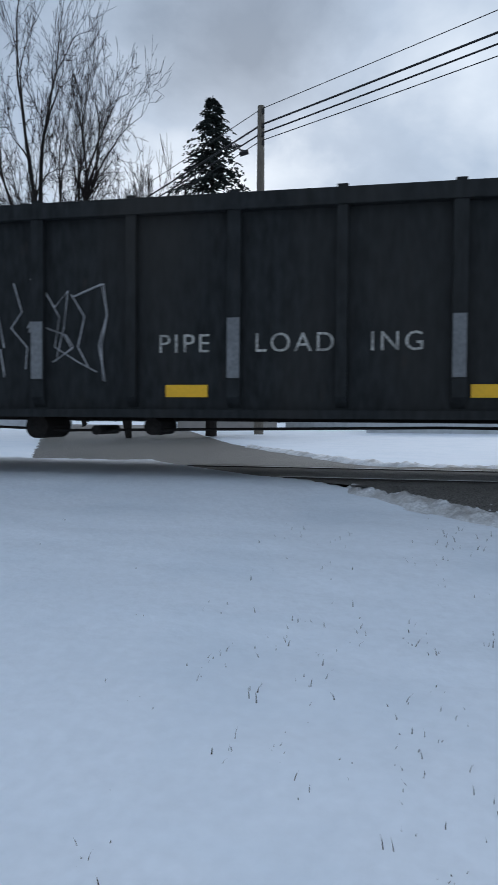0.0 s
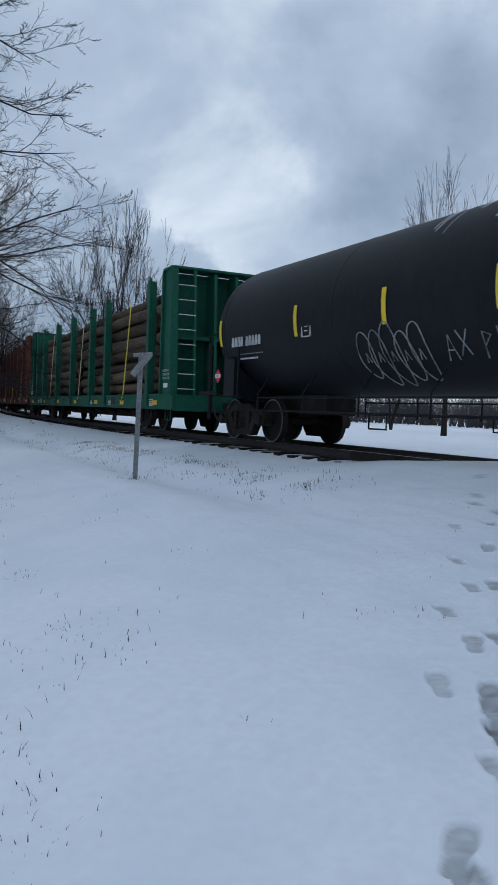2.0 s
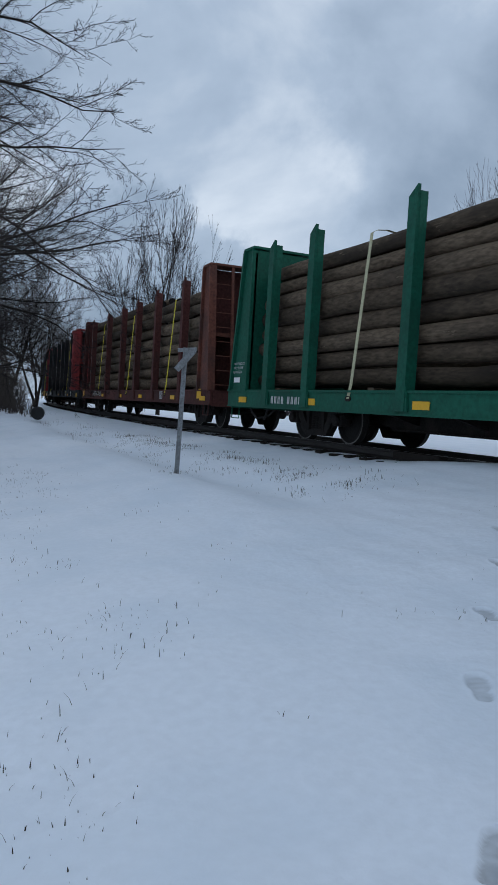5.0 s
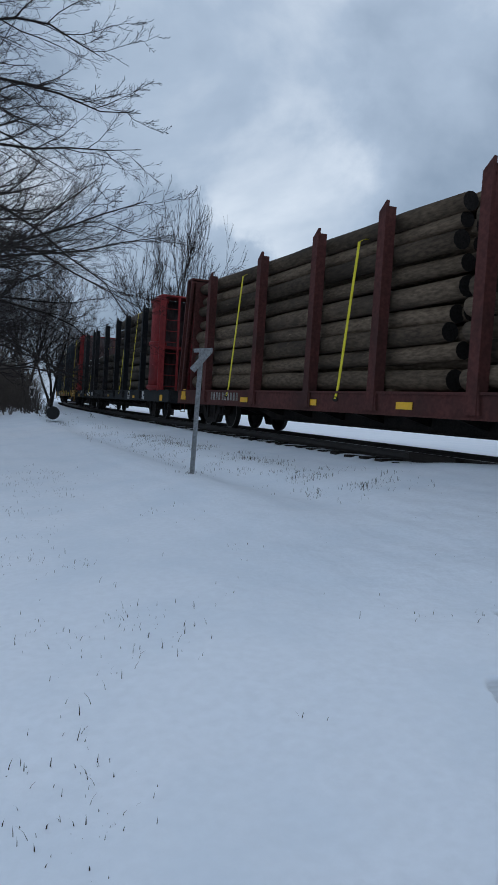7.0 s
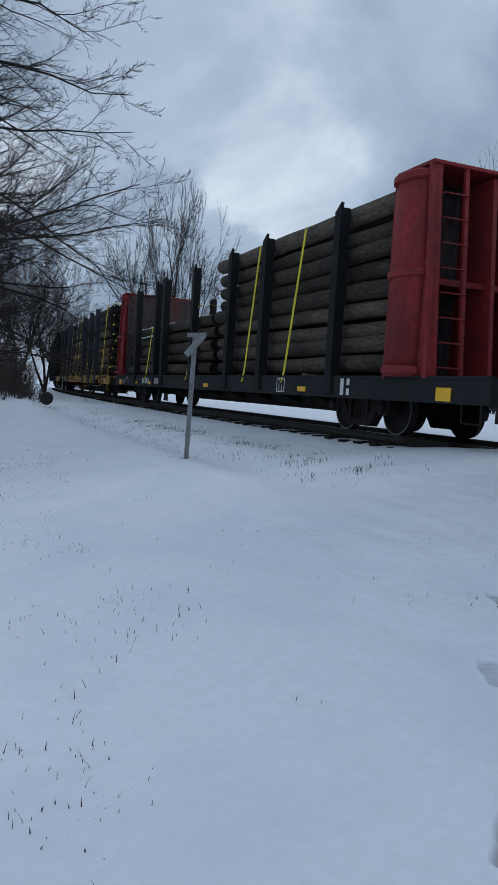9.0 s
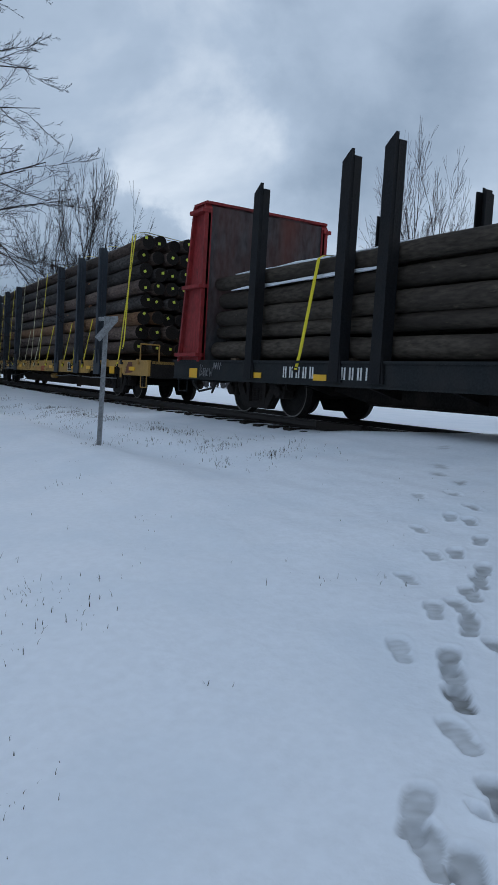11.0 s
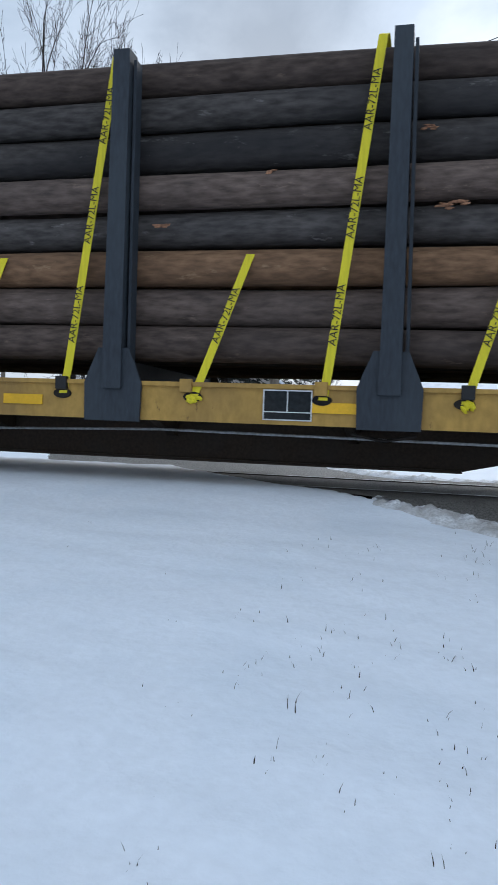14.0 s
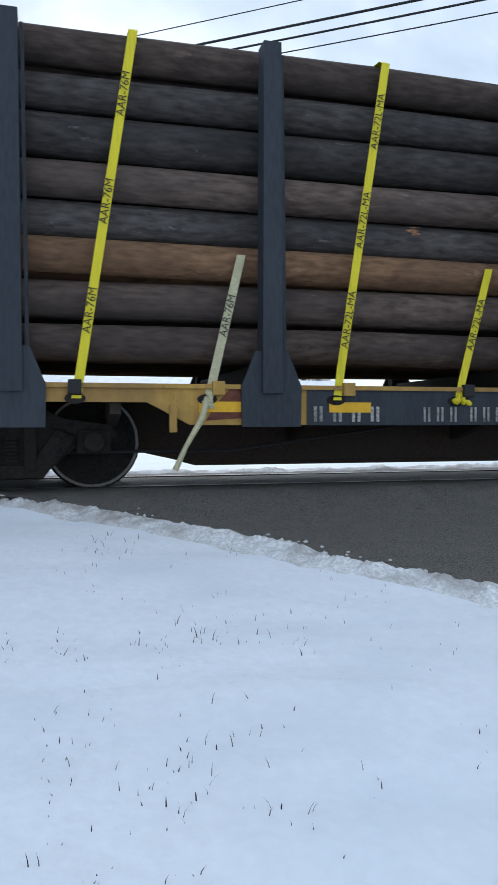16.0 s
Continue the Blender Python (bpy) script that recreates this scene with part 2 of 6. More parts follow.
TAGY = material("yellow_end_tag", (0.62, 0.70, 0.08), rough=0.5, grain=0.05)
WHITE = material("white_stencil", (0.62, 0.63, 0.62), rough=0.7, grain=0.15)
WORNY = material("worn_cream_stencil", (0.46, 0.40, 0.20), rough=0.8, grain=0.5, scale=7, dirt=(0.07, 0.06, 0.04), dirt_amount=0.6)
WORNW = material("worn_white_stencil", (0.38, 0.37, 0.34), rough=0.8, grain=0.5, scale=7, dirt=(0.05, 0.05, 0.05), dirt_amount=0.8)
BLACKT = material("black_stencil", (0.02, 0.02, 0.018), rough=0.7)
TTRED = material("faded_red_mark", (0.35, 0.06, 0.035), rough=0.7, grain=0.3)
GRAFW = material("pale_graffiti_paint", (0.30, 0.30, 0.305), rough=0.7, grain=0.4, scale=8, dirt=(0.05, 0.05, 0.05), dirt_amount=0.8)
GRAFG = material("grey_graffiti_fill", (0.11, 0.115, 0.125), rough=0.7, grain=0.2)
GRAFP = material("pink_graffiti_paint", (0.35, 0.05, 0.07), rough=0.7, grain=0.3)
ORANGE = material("orange_label", (0.60, 0.25, 0.04), rough=0.6, grain=0.15)
PLACRED = material("red_placard", (0.55, 0.03, 0.06), rough=0.5, grain=0.05)
GALV = material("weathered_galvanised", (0.24, 0.25, 0.26), rough=0.6, metal=0.3, grain=0.3, dirt=(0.14, 0.13, 0.12))
BARK = material("grey_bark", (0.028, 0.024, 0.022), spec=0.1, rough=0.9, grain=0.4, scale=4)
TWIG = material("dark_twig", (0.022, 0.018, 0.018), spec=0.1, rough=0.9, grain=0.3)
FROSTTWIG = material("frosted_twig", (0.09, 0.083, 0.085), rough=0.9, grain=0.3)
NEEDLE = material("spruce_needle", (0.012, 0.019, 0.015), rough=0.85, grain=0.4, scale=10, dirt=(0.03, 0.038, 0.038))
GRASS = material("dead_grass", (0.050, 0.042, 0.033), spec=0.1, rough=0.9, grain=0.4, scale=20)
POLEB = material("utility_pole_wood", (0.15, 0.13, 0.105), rough=0.9, grain=0.3, stretch=(2, 2, 0.2))
WIRE = material("black_wire", (0.015, 0.015, 0.017), rough=0.6)
SIDING = material("pale_siding", (0.55, 0.56, 0.57), rough=0.7, grain=0.06)
SIDING2 = material("tan_siding", (0.33, 0.30, 0.27), rough=0.7, grain=0.08)
SHINGLE = material("dark_shingle", (0.09, 0.09, 0.095), rough=0.9, grain=0.3)
TRIMW = material("white_trim", (0.75, 0.75, 0.75), rough=0.6, grain=0.04)
GLASSD = material("dark_window_glass", (0.03, 0.035, 0.04), rough=0.1, grain=0.05, bump=0)
SIGNAL = material("signal_black", (0.012, 0.012, 0.013), rough=0.6)
REDLAMP = glow("lit_red_lens", (1.0, 0.022, 0.012), 1.7)
ALU = material("aluminium_mast", (0.42, 0.43, 0.44), rough=0.45, metal=0.6, grain=0.15)
BRUSH = material("brown_brush", (0.070, 0.058, 0.050), rough=0.95, grain=0.4)
WOODS = material("far_woods", (0.075, 0.072, 0.075), rough=0.95, grain=0.4, scale=1.5)

# ---- mesh helpers ----


def bm_new():
    return bmesh.new()


def box(bm, x0, x1, y0, y1, z0, z1, bevel=0.0):
    vs = [bm.verts.new((x, y, z)) for x in (x0, x1) for y in (y0, y1) for z in (z0, z1)]
    fs = [bm.faces.new([vs[i] for i in f]) for f in ((0, 1, 3, 2), (4, 6, 7, 5), (0, 4, 5, 1), (2, 3, 7, 6), (0, 2, 6, 4), (1, 5, 7, 3))]
    if bevel:
        bmesh.ops.bevel(bm, geom=list({e for f in fs for e in f.edges}), offset=bevel, segments=2, affect="EDGES", profile=0.6)
    return bm


def prism(bm, pts, y0, y1):
    """A polygon in x and z, drawn out from y0 to y1."""
    a = [bm.verts.new((x, y0, z)) for x, z in pts]
    b = [bm.verts.new((x, y1, z)) for x, z in pts]
    n = len(pts)
    bm.faces.new(a)
    bm.faces.new(b[::-1])
    for i in range(n):
        bm.faces.new([a[(i + 1) % n], a[i], b[i], b[(i + 1) % n]])
    return bm


def prism_x(bm, pts, x0, x1):
    """A polygon in y and z, drawn out from x0 to x1."""
    a = [bm.verts.new((x0, y, z)) for y, z in pts]
    b = [bm.verts.new((x1, y, z)) for y, z in pts]
    n = len(pts)
    bm.faces.new(a[::-1])
    bm.faces.new(b)
    for i in range(n):
        bm.faces.new([a[i], a[(i + 1) % n], b[(i + 1) % n], b[i]])
    return bm


def tube(bm, pts, r, seg=8, cap=True):
    """A round bar along points; r: one radius or one for each point."""
    pts = [Vector(p) for p in pts]
    rs = r if isinstance(r, (list, tuple)) else [r] * len(pts)
    rings = []
    for i, p in enumerate(pts):
        d = (pts[min(i + 1, len(pts) - 1)] - pts[max(i - 1, 0)]).normalized()
        u = d.orthogonal().normalized() if i == 0 else (u - d * u.dot(d)).normalized()
        v = d.cross(u)
        rings.append([bm.verts.new(p + (u * math.cos(2 * math.pi * k / seg) + v * math.sin(2 * math.pi * k / seg)) * rs[i]) for k in range(seg)])
    for a, b in zip(rings, rings[1:]):
        for k in range(seg):
            bm.faces.new([a[k], a[(k + 1) % seg], b[(k + 1) % seg], b[k]])
    if cap:
        bm.faces.new(rings[0][::-1])
        bm.faces.new(rings[-1])
    return bm


def lathe_y(bm, prof, seg=32, c=(0, 0, 0), cap=True):
    """Turns (radius, y) pairs about the y axis."""
    rings = [[bm.verts.new((c[0] + r * math.cos(2 * math.pi * k / seg), c[1] + y, c[2] + r * math.sin(2 * math.pi * k / seg))) for k in range(seg)] for r, y in prof]
    for a, b in zip(rings, rings[1:]):
        for k in range(seg):
            bm.faces.new([a[k], a[(k + 1) % seg], b[(k + 1) % seg], b[k]])
    if cap:
        bm.faces.new(rings[0][::-1])
        bm.faces.new(rings[-1])
    return bm


def finish(bm, name, mat, smooth=False):
    bmesh.ops.recalc_face_normals(bm, faces=bm.faces)
    me = bpy.data.meshes.new(name)
    bm.to_mesh(me)
    bm.free()
    me.materials.append(mat)
    if smooth:
        for p in me.polygons:
            p.use_smooth = True
    return me


def part(name, bm, mat, parent, label="", smooth=False, at=None):
    ob = new(name, finish(bm, name, mat, smooth))
    if parent:
        ob.parent = parent
    if at is not None:
        ob.matrix_basis = at
    return tagged(ob, label) if label else ob


def shared(name, me, parent, at):
    ob = new(name, me)
    ob.parent = parent
    ob.matrix_basis = at
    return ob


def writing(words, size, mat, parent, at, name="lettering", label="", spread=1.0):
    """Words in the built-in font as a flat mesh; at: its pose, reading along x, facing -y once turned by 90 about x."""
    cu = bpy.data.curves.new("words", "FONT")
    cu.space_character = spread
    cu.body, cu.size, cu.align_x, cu.align_y = words, size, "CENTER", "CENTER"
    tmp = new("words", cu)
    dg = bpy.context.evaluated_depsgraph_get()
    me = bpy.data.meshes.new_from_object(tmp.evaluated_get(dg))
    bpy.data.objects.remove(tmp)
    me.materials.clear()
    me.materials.append(mat)
    ob = new(name, me)
    ob.parent = parent
    ob.matrix_basis = at
    return tagged(ob, label) if label else ob


def bars(bm, x, z, w, h, y, n=1, gap=0.35):
    """n upright plain bars in place of figures."""
    step = w / n
    for i in range(n):
        box(bm, x + i * step, x + (i + 1 - gap) * step, y - 0.006, y, z, z + h)
    return bm


def mesh_of(name, verts, faces, mat, smooth=False):
    me = bpy.data.meshes.new(name)
    me.from_pydata(verts, [], faces)
    me.materials.append(mat)
    if smooth:
        me.polygons.foreach_set("use_smooth", [True] * len(me.polygons))
    return me


# ---- the line of the track ----
YC, RAD, SPEED = 8.61, 470.0, 7.817


def on_track(s, off=0.0):
    """A point s metres along the track's centre line; off: to the side, away from the lawn."""
    a = s / RAD
    return Vector(((RAD - off) * math.sin(a), YC + RAD - (RAD - off) * math.cos(a), 0.0))


def track_off(x, y):
    return RAD - math.hypot(x, YC + RAD - y)


def sstep(a, b, v):
    t = min(1.0, max(0.0, (v - a) / (b - a)))
    return t * t * (3 - 2 * t)

# ---- ground, road and track ----
LEFT_EDGE = [(16, -8), (6, 1.7), (2.44, 4.7), (0.69, 6.5), (-1.4, 7.95), (-8.1, 15.7), (-18.7, 37), (-45, 95)]
RIGHT_EDGE = [(30, -2), (15, 7.5), (9, 11.2), (6, 12.3), (2.2, 13.0), (-0.9, 16.3), (-5.6, 25.8), (-28, 84)]


def resample(pts, n):
    pts = [Vector((*p, 0)) for p in pts]
    out = []
    for i in range(n):
        u = i / (n - 1) * (len(pts) - 1)
        k = min(int(u), len(pts) - 2)
        out.append(pts[k].lerp(pts[k + 1], u - k))
    return out


EDGE_L, EDGE_R = resample(LEFT_EDGE, 61), resample(RIGHT_EDGE, 61)
# boot prints: place, and how far each one has melted down (0 faint, 3 to the turf)
STEPS = [(-1.82, 1.72, 1.2), (-1.66, 1.63, 1.4), (-1.51, 1.64, 2), (-1.73, 2.17, 2.2), (-1.69, 2.0, 3), (-1.59, 1.93, 1), (-2.11, 2.56, 2), (-1.90, 2.43, 2.2), (-2.07, 2.17, 0.5), (-2.29, 2.4, 3),
         (-2.43, 2.52, 1.2), (-2.58, 2.64, 1.8), (-2.51, 2.92, 2.2), (-2.8, 2.53, 0.2), (-3.06, 3.01, 0.8), (-2.8, 3.01, 1.6), (-3.02, 3.16, 1.6), (-3.12, 3.36, 1.5), (-3.23, 3.55, 1.6), (-3.38, 3.75, 1.8),
         (-3.59, 3.3, 0.8), (-3.82, 3.75, 0.6), (-3.76, 3.9, 1.6), (-3.88, 4.27, 2), (-4.37, 4.13, 1.2), (-4.29, 4.6, 1.8), (-4.49, 4.59, 0.8), (-4.58, 4.95, 1.8)]
STEPS += [(-5.1, 5.24, 2), (-5.25, 4.96, 0.3), (-5.45, 5.71, 1.6), (-5.93, 5.88, 1), (-6.21, 6.19, 1.4), (-7.1, 7.11, 1),
          (-4.06, 5.18, 0), (-1.17, 1.96, 2.6), (-1.30, 2.05, 1.5)]
SCUFFS = [(-1.49, 2.24), (-1.66, 2.23), (-1.45, 2.12), (-1.69, 1.88), (-1.38, 2.10)]
HEADING = Vector((-0.79, 0.61))


def side_of_road(x, y):
    """How far the point lies inside the road, in metres."""
    best = 1e9
    for a, b in zip(LEFT_EDGE, LEFT_EDGE[1:]):
        d = Vector((b[0] - a[0], b[1] - a[1]))
        n = Vector((d.y, -d.x)).normalized()
        best = min(best, n.dot(Vector((x - a[0], y - a[1])))) if (y >= a[1] and y <= b[1]) else best
    r = 1e9
    for a, b in zip(RIGHT_EDGE, RIGHT_EDGE[1:]):
        d = Vector((b[0] - a[0], b[1] - a[1]))
        n = Vector((-d.y, d.x)).normalized()
        r = min(r, n.dot(Vector((x - a[0], y - a[1])))) if (y >= a[1] and y <= b[1]) else r
    return min(best, r)


def lay(x, y):
    """The lie of the land, without snow marks."""
    off = track_off(x, y)
    if off < -1.1:
        z = 0.096 + 0.1285 * max(off, -11.0) + 0.05 * sstep(-9.3, -8.3, x) * sstep(-2.2, -1.1, off) - 0.02 * min(0.0, off + 11.0) * 0.2
    elif off < 1.5:
        z = -0.045 + 0.049 * sstep(-9.3, -8.3, x)
    else:
        z = -0.045 - 0.27 * sstep(1.5, 7, off)
    z -= 0.13 * sstep(-9.0, -11.0, x) * (1 - sstep(2.0, 3.6, abs(off)))
    if off > 8:
        z += 0.25 * noise.noise((x * 0.03, y * 0.03, 0)) * sstep(8, 30, off)
    # the lawn ends in a low crest over a shallow swale beside the verge
    if -7.5 < off < -2.5:
        z += (0.085 * math.exp(-((off + 5.15) / 0.65) ** 2) - 0.115 * math.exp(-((off + 4.2) / 0.5) ** 2)) * sstep(-6.0, -9.5, x)
    if off < -2 and x < -20:
        z += 0.35 * sstep(-20, -45, x) * sstep(-2, -7, off)
    return z


def land(x, y):
    z = lay(x, y)
    z += 0.018 * noise.noise((x * 0.9, y * 0.9, 3.1)) + 0.010 * noise.noise((x * 2.6, y * 2.6, 1.7)) + 0.004 * noise.noise((x * 8, y * 8, 2.7)) + 0.014 * noise.noise((x * 1.1, y * 3.4 + x * 0.5, 6.2)) if abs(track_off(x, y)) > 1.2 else 0.0
    if y > -8 and y < 80:
        z -= 0.16 * sstep(-0.02, 0.22, side_of_road(x, y))
    wet = 0.0
    if -8 < x < 0 and 1 < y < 8:
        for k, (px, py, depth) in enumerate(STEPS):
            dx, dy = x - px, y - py
            if abs(dx) > 0.3 or abs(dy) > 0.3:
                continue
            a = (k * 37 % 50 - 25) * 0.012 + 0.06
            hx, hy = HEADING.x * math.cos(a) - HEADING.y * math.sin(a), HEADING.x * math.sin(a) + HEADING.y * math.cos(a)
            u, v = dx * hx + dy * hy, -dx * hy + dy * hx
            wob = 0.14 * noise.noise((x * 9, y * 9, k))
            # the sole and the heel of a boot, one outline
            sole = (abs((u - 0.045) / 0.10) ** 2.6 + abs(v / 0.056) ** 2.6) ** (1 / 2.6)
            heel = (abs((u + 0.085) / 0.066) ** 2.6 + abs(v / 0.047) ** 2.6) ** (1 / 2.6)
            r = min(sole, heel) + wob
            if r > 1.6:
                continue
            floor = 1 - sstep(0.86, 1.08, r)
            tread = math.sin(u * 135) * (1 - sstep(0.6, 0.9, r)) * (1.0 if depth < 1.6 else 0.3)
            z -= (0.012 + 0.006 * depth) * floor - 0.0016 * tread - 0.006 * sstep(0.98, 1.10, r) * (1 - sstep(1.12, 1.5, r))
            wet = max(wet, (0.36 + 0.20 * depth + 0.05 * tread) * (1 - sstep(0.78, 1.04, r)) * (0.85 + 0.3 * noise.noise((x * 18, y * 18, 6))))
        for px, py in SCUFFS:
            q = math.hypot((x - px) / 0.055, (y - py) / 0.03) + 0.5 * noise.noise((x * 30, y * 30, 3))
            z += 0.012 * math.exp(-(q - 1.3) ** 2 * 6) - 0.02 * (1 - sstep(0.7, 1.1, q))
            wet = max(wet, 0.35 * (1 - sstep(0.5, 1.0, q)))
    return z, wet


def spaced(lo, hi, fine_lo, fine_hi, fine, far=1.13):
    out = [fine_lo + i * fine for i in range(int((fine_hi - fine_lo) / fine) + 1)]
    step, v = fine, out[0]
    left = []
    while v > lo:
        step = min(step * far, 60)
        v -= step
        left.append(v)
    step, v = fine, out[-1]
    right = []
    while v < hi:
        step = min(step * far, 60)
        v += step
        right.append(v)
    return left[::-1] + out + right


def build_ground():
    xs = spaced(-900, 900, -4.6, -0.95, 0.0115, 1.033)
    ys = spaced(-300, 1200, 1.48, 4.8, 0.0115, 1.033)
    verts, wets = [], []
    for y in ys:
        for x in xs:
            z, w = land(x, y)
            verts.append((x, y, z))
            wets.append(w)
    nx = len(xs)
    faces = [(j * nx + i, j * nx + i + 1, (j + 1) * nx + i + 1, (j + 1) * nx + i) for j in range(len(ys) - 1) for i in range(nx - 1)]
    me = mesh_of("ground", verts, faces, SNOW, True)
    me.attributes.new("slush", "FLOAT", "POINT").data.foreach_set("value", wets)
    tagged(new("ground", me), "snow-covered lawn with boot prints and grass tips", "snow", kind="structure")


def build_road():
    verts, faces, n = [], [], 26
    for a, b in zip(EDGE_L, EDGE_R):
        for k in range(n):
            p = a.lerp(b, k / (n - 1))
            off = track_off(p.x, p.y)
            z = lay(p.x, p.y) - 0.035 if abs(off) > 1.6 else -0.014
            verts.append((p.x, p.y, z + 0.006 * noise.noise((p.x * 0.8, p.y * 0.8, 9))))
    for i in range(len(EDGE_L) - 1):
        for k in range(n - 1):
            faces.append((i * n + k, i * n + k + 1, (i + 1) * n + k + 1, (i + 1) * n + k))
    tagged(new("road", mesh_of("road", verts, faces, ASPHALT, True)), "wet grey asphalt road over the level crossing", "road", kind="structure")


def build_banks():
    """Ploughed snow along the road's edges, broken and gritty."""
    rng = random.Random(4)
    for edge, lo, hi, label in ((EDGE_L, 3, 30, "ragged gritty snow ridge along the asphalt edge"), (EDGE_R, 8, 50, "low ploughed snow ridge beyond the road")):
        verts, faces, pts = [], [], []
        per = 26 if edge is EDGE_L else 10
        for i in range(lo, hi):
            for k in range(per):
                pts.append(edge[i].lerp(edge[i + 1], k / per))
        m = 17 if edge is EDGE_L else 9
        for i, p in enumerate(pts):
            d = (pts[min(i + 6, len(pts) - 1)] - pts[max(i - 6, 0)]).normalized()
            side = Vector((-d.y, d.x, 0)) if edge is EDGE_L else Vector((d.y, -d.x, 0))
            gap = sstep(1.0, 1.6, abs(track_off(p.x, p.y)))
            w = 0.20 + 0.10 * noise.noise((p.x * 1.1, p.y * 1.1, 1))
            for k in range(m):
                u = k / (m - 1)
                q = p + side * ((u - 0.58) * 2.2 * w + 0.09 * noise.noise((p.x * 1.7, p.y * 1.7, 2)) + 0.03 * noise.noise((p.x * 7, p.y * 7, u * 5)))
                lump = 0.055 + 0.05 * noise.noise((q.x * 2.6, q.y * 2.6, 7)) + 0.04 * noise.noise((q.x * 9, q.y * 9, 2)) + 0.022 * noise.noise((q.x * 26, q.y * 26, 5))
                h = math.sin(math.pi * min(1.0, u * 1.08)) ** 0.7 * lump
                verts.append((q.x, q.y, lay(q.x, q.y) + gap * h - 0.045 + 0.035 * min(1, u * 2)))
        for i in range(len(pts) - 1):
            for k in range(m - 1):
                faces.append((i * m + k, i * m + k + 1, (i + 1) * m + k + 1, (i + 1) * m + k))
        tagged(new("snow_bank", mesh_of("snow_bank", verts, faces, SLUSH, True)), label, "snow", kind="stuff")
    bm = bm_new()
    for i in range(420):
        e = EDGE_L[rng.randrange(6, 27)].lerp(EDGE_L[rng.randrange(6, 27)], 0) + Vector((rng.gauss(0.12, 0.16), rng.gauss(0.05, 0.16), 0))
        if abs(track_off(e.x, e.y)) < 1.3:
            continue
        r = rng.uniform(0.006, 0.032) * rng.uniform(0.5, 1.0)
        mm = Matrix.Translation((e.x, e.y, lay(e.x, e.y) - 0.03)) @ Matrix.Diagonal((r * rng.uniform(0.8, 1.6), r, r * 0.7, 1))
        bmesh.ops.create_icosphere(bm, subdivisions=1, radius=1, matrix=mm)
    part("snow_crumbs", bm, SLUSH, None, "loose grey lumps of slush beside the road")["kind"] = "stuff"


def build_track():
    tr = tagged(new("railway_track"), "rusty steel rails on dark ties under snow", "railway track", kind="structure")
    prof = [(-0.07, -0.17), (-0.07, -0.155), (-0.012, -0.12), (-0.012, -0.045), (-0.036, -0.03), (-0.036, -0.004), (-0.028, 0.0), (0.028, 0.0), (0.036, -0.004), (0.036, -0.03), (0.012, -0.045), (0.012, -0.12), (0.07, -0.155), (0.07, -0.17)]
    for side in (-0.753, 0.753):
        verts, faces, n = [], [], len(prof)
        ss = [-230 + i * 2.0 for i in range(150)]
        for s in ss:
            for o, z in prof:
                p = on_track(s, side + o)
                verts.append((p.x, p.y, z))
        for i in range(len(ss) - 1):
            for k in range(n):
                faces.append((i * n + k, i * n + (k + 1) % n, (i + 1) * n + (k + 1) % n, (i + 1) * n + k))
        me = mesh_of("rail", verts, faces, RAIL)
        me.materials.append(RAIL_TOP)
        for i, p in enumerate(me.polygons):
            p.material_index = 1 if i % n == 6 else 0
        ob = new("rail", me)
        ob.parent = tr
    bm = bm_new()
    box(bm, -0.115, 0.115, -1.3, 1.3, -0.33, -0.165, 0.012)
    tie = finish(bm, "tie", TIE)
    for i in range(150):
        s = -9.6 - i * 0.53
        p = on_track(s)
        shared("tie", tie, tr, pose(p.x, p.y, 0.012 * math.sin(i * 2.3), 0, 0, math.degrees(s / RAD) + math.sin(i * 7) * 0.8))
    # dark boards where the rail leaves the snow of the crossing
    bm = bm_new()
    box(bm, -0.9, 0.35, -0.1, 0.06, -0.12, 0.012, 0.01)
    p = on_track(-9.7, -0.98)
    part("crossing_board", bm, TIE, tr, "black crossing board", at=pose(p.x, p.y, 0, 0, 0, -1.5))


def blade(verts, faces, x, y, z, h, lean, az, w):
    dx, dy = math.cos(az), math.sin(az)
    k = len(verts)
    sx, sy = -dy * w, dx * w
    verts += [(x - sx, y - sy, z), (x + sx, y + sy, z), (x + dx * lean * 0.4 + sx * 0.7, y + dy * lean * 0.4 + sy * 0.7, z + h * 0.6),
              (x + dx * lean * 0.4 - sx * 0.7, y + dy * lean * 0.4 - sy * 0.7, z + h * 0.6), (x + dx * lean, y + dy * lean, z + h), (x + dx * w * 1.4, y + dy * w * 1.4, z)]
    faces += [(k, k + 1, k + 2, k + 3), (k + 3, k + 2, k + 4), (k + 1, k + 5, k + 2), (k + 5, k, k + 3, k + 2)]


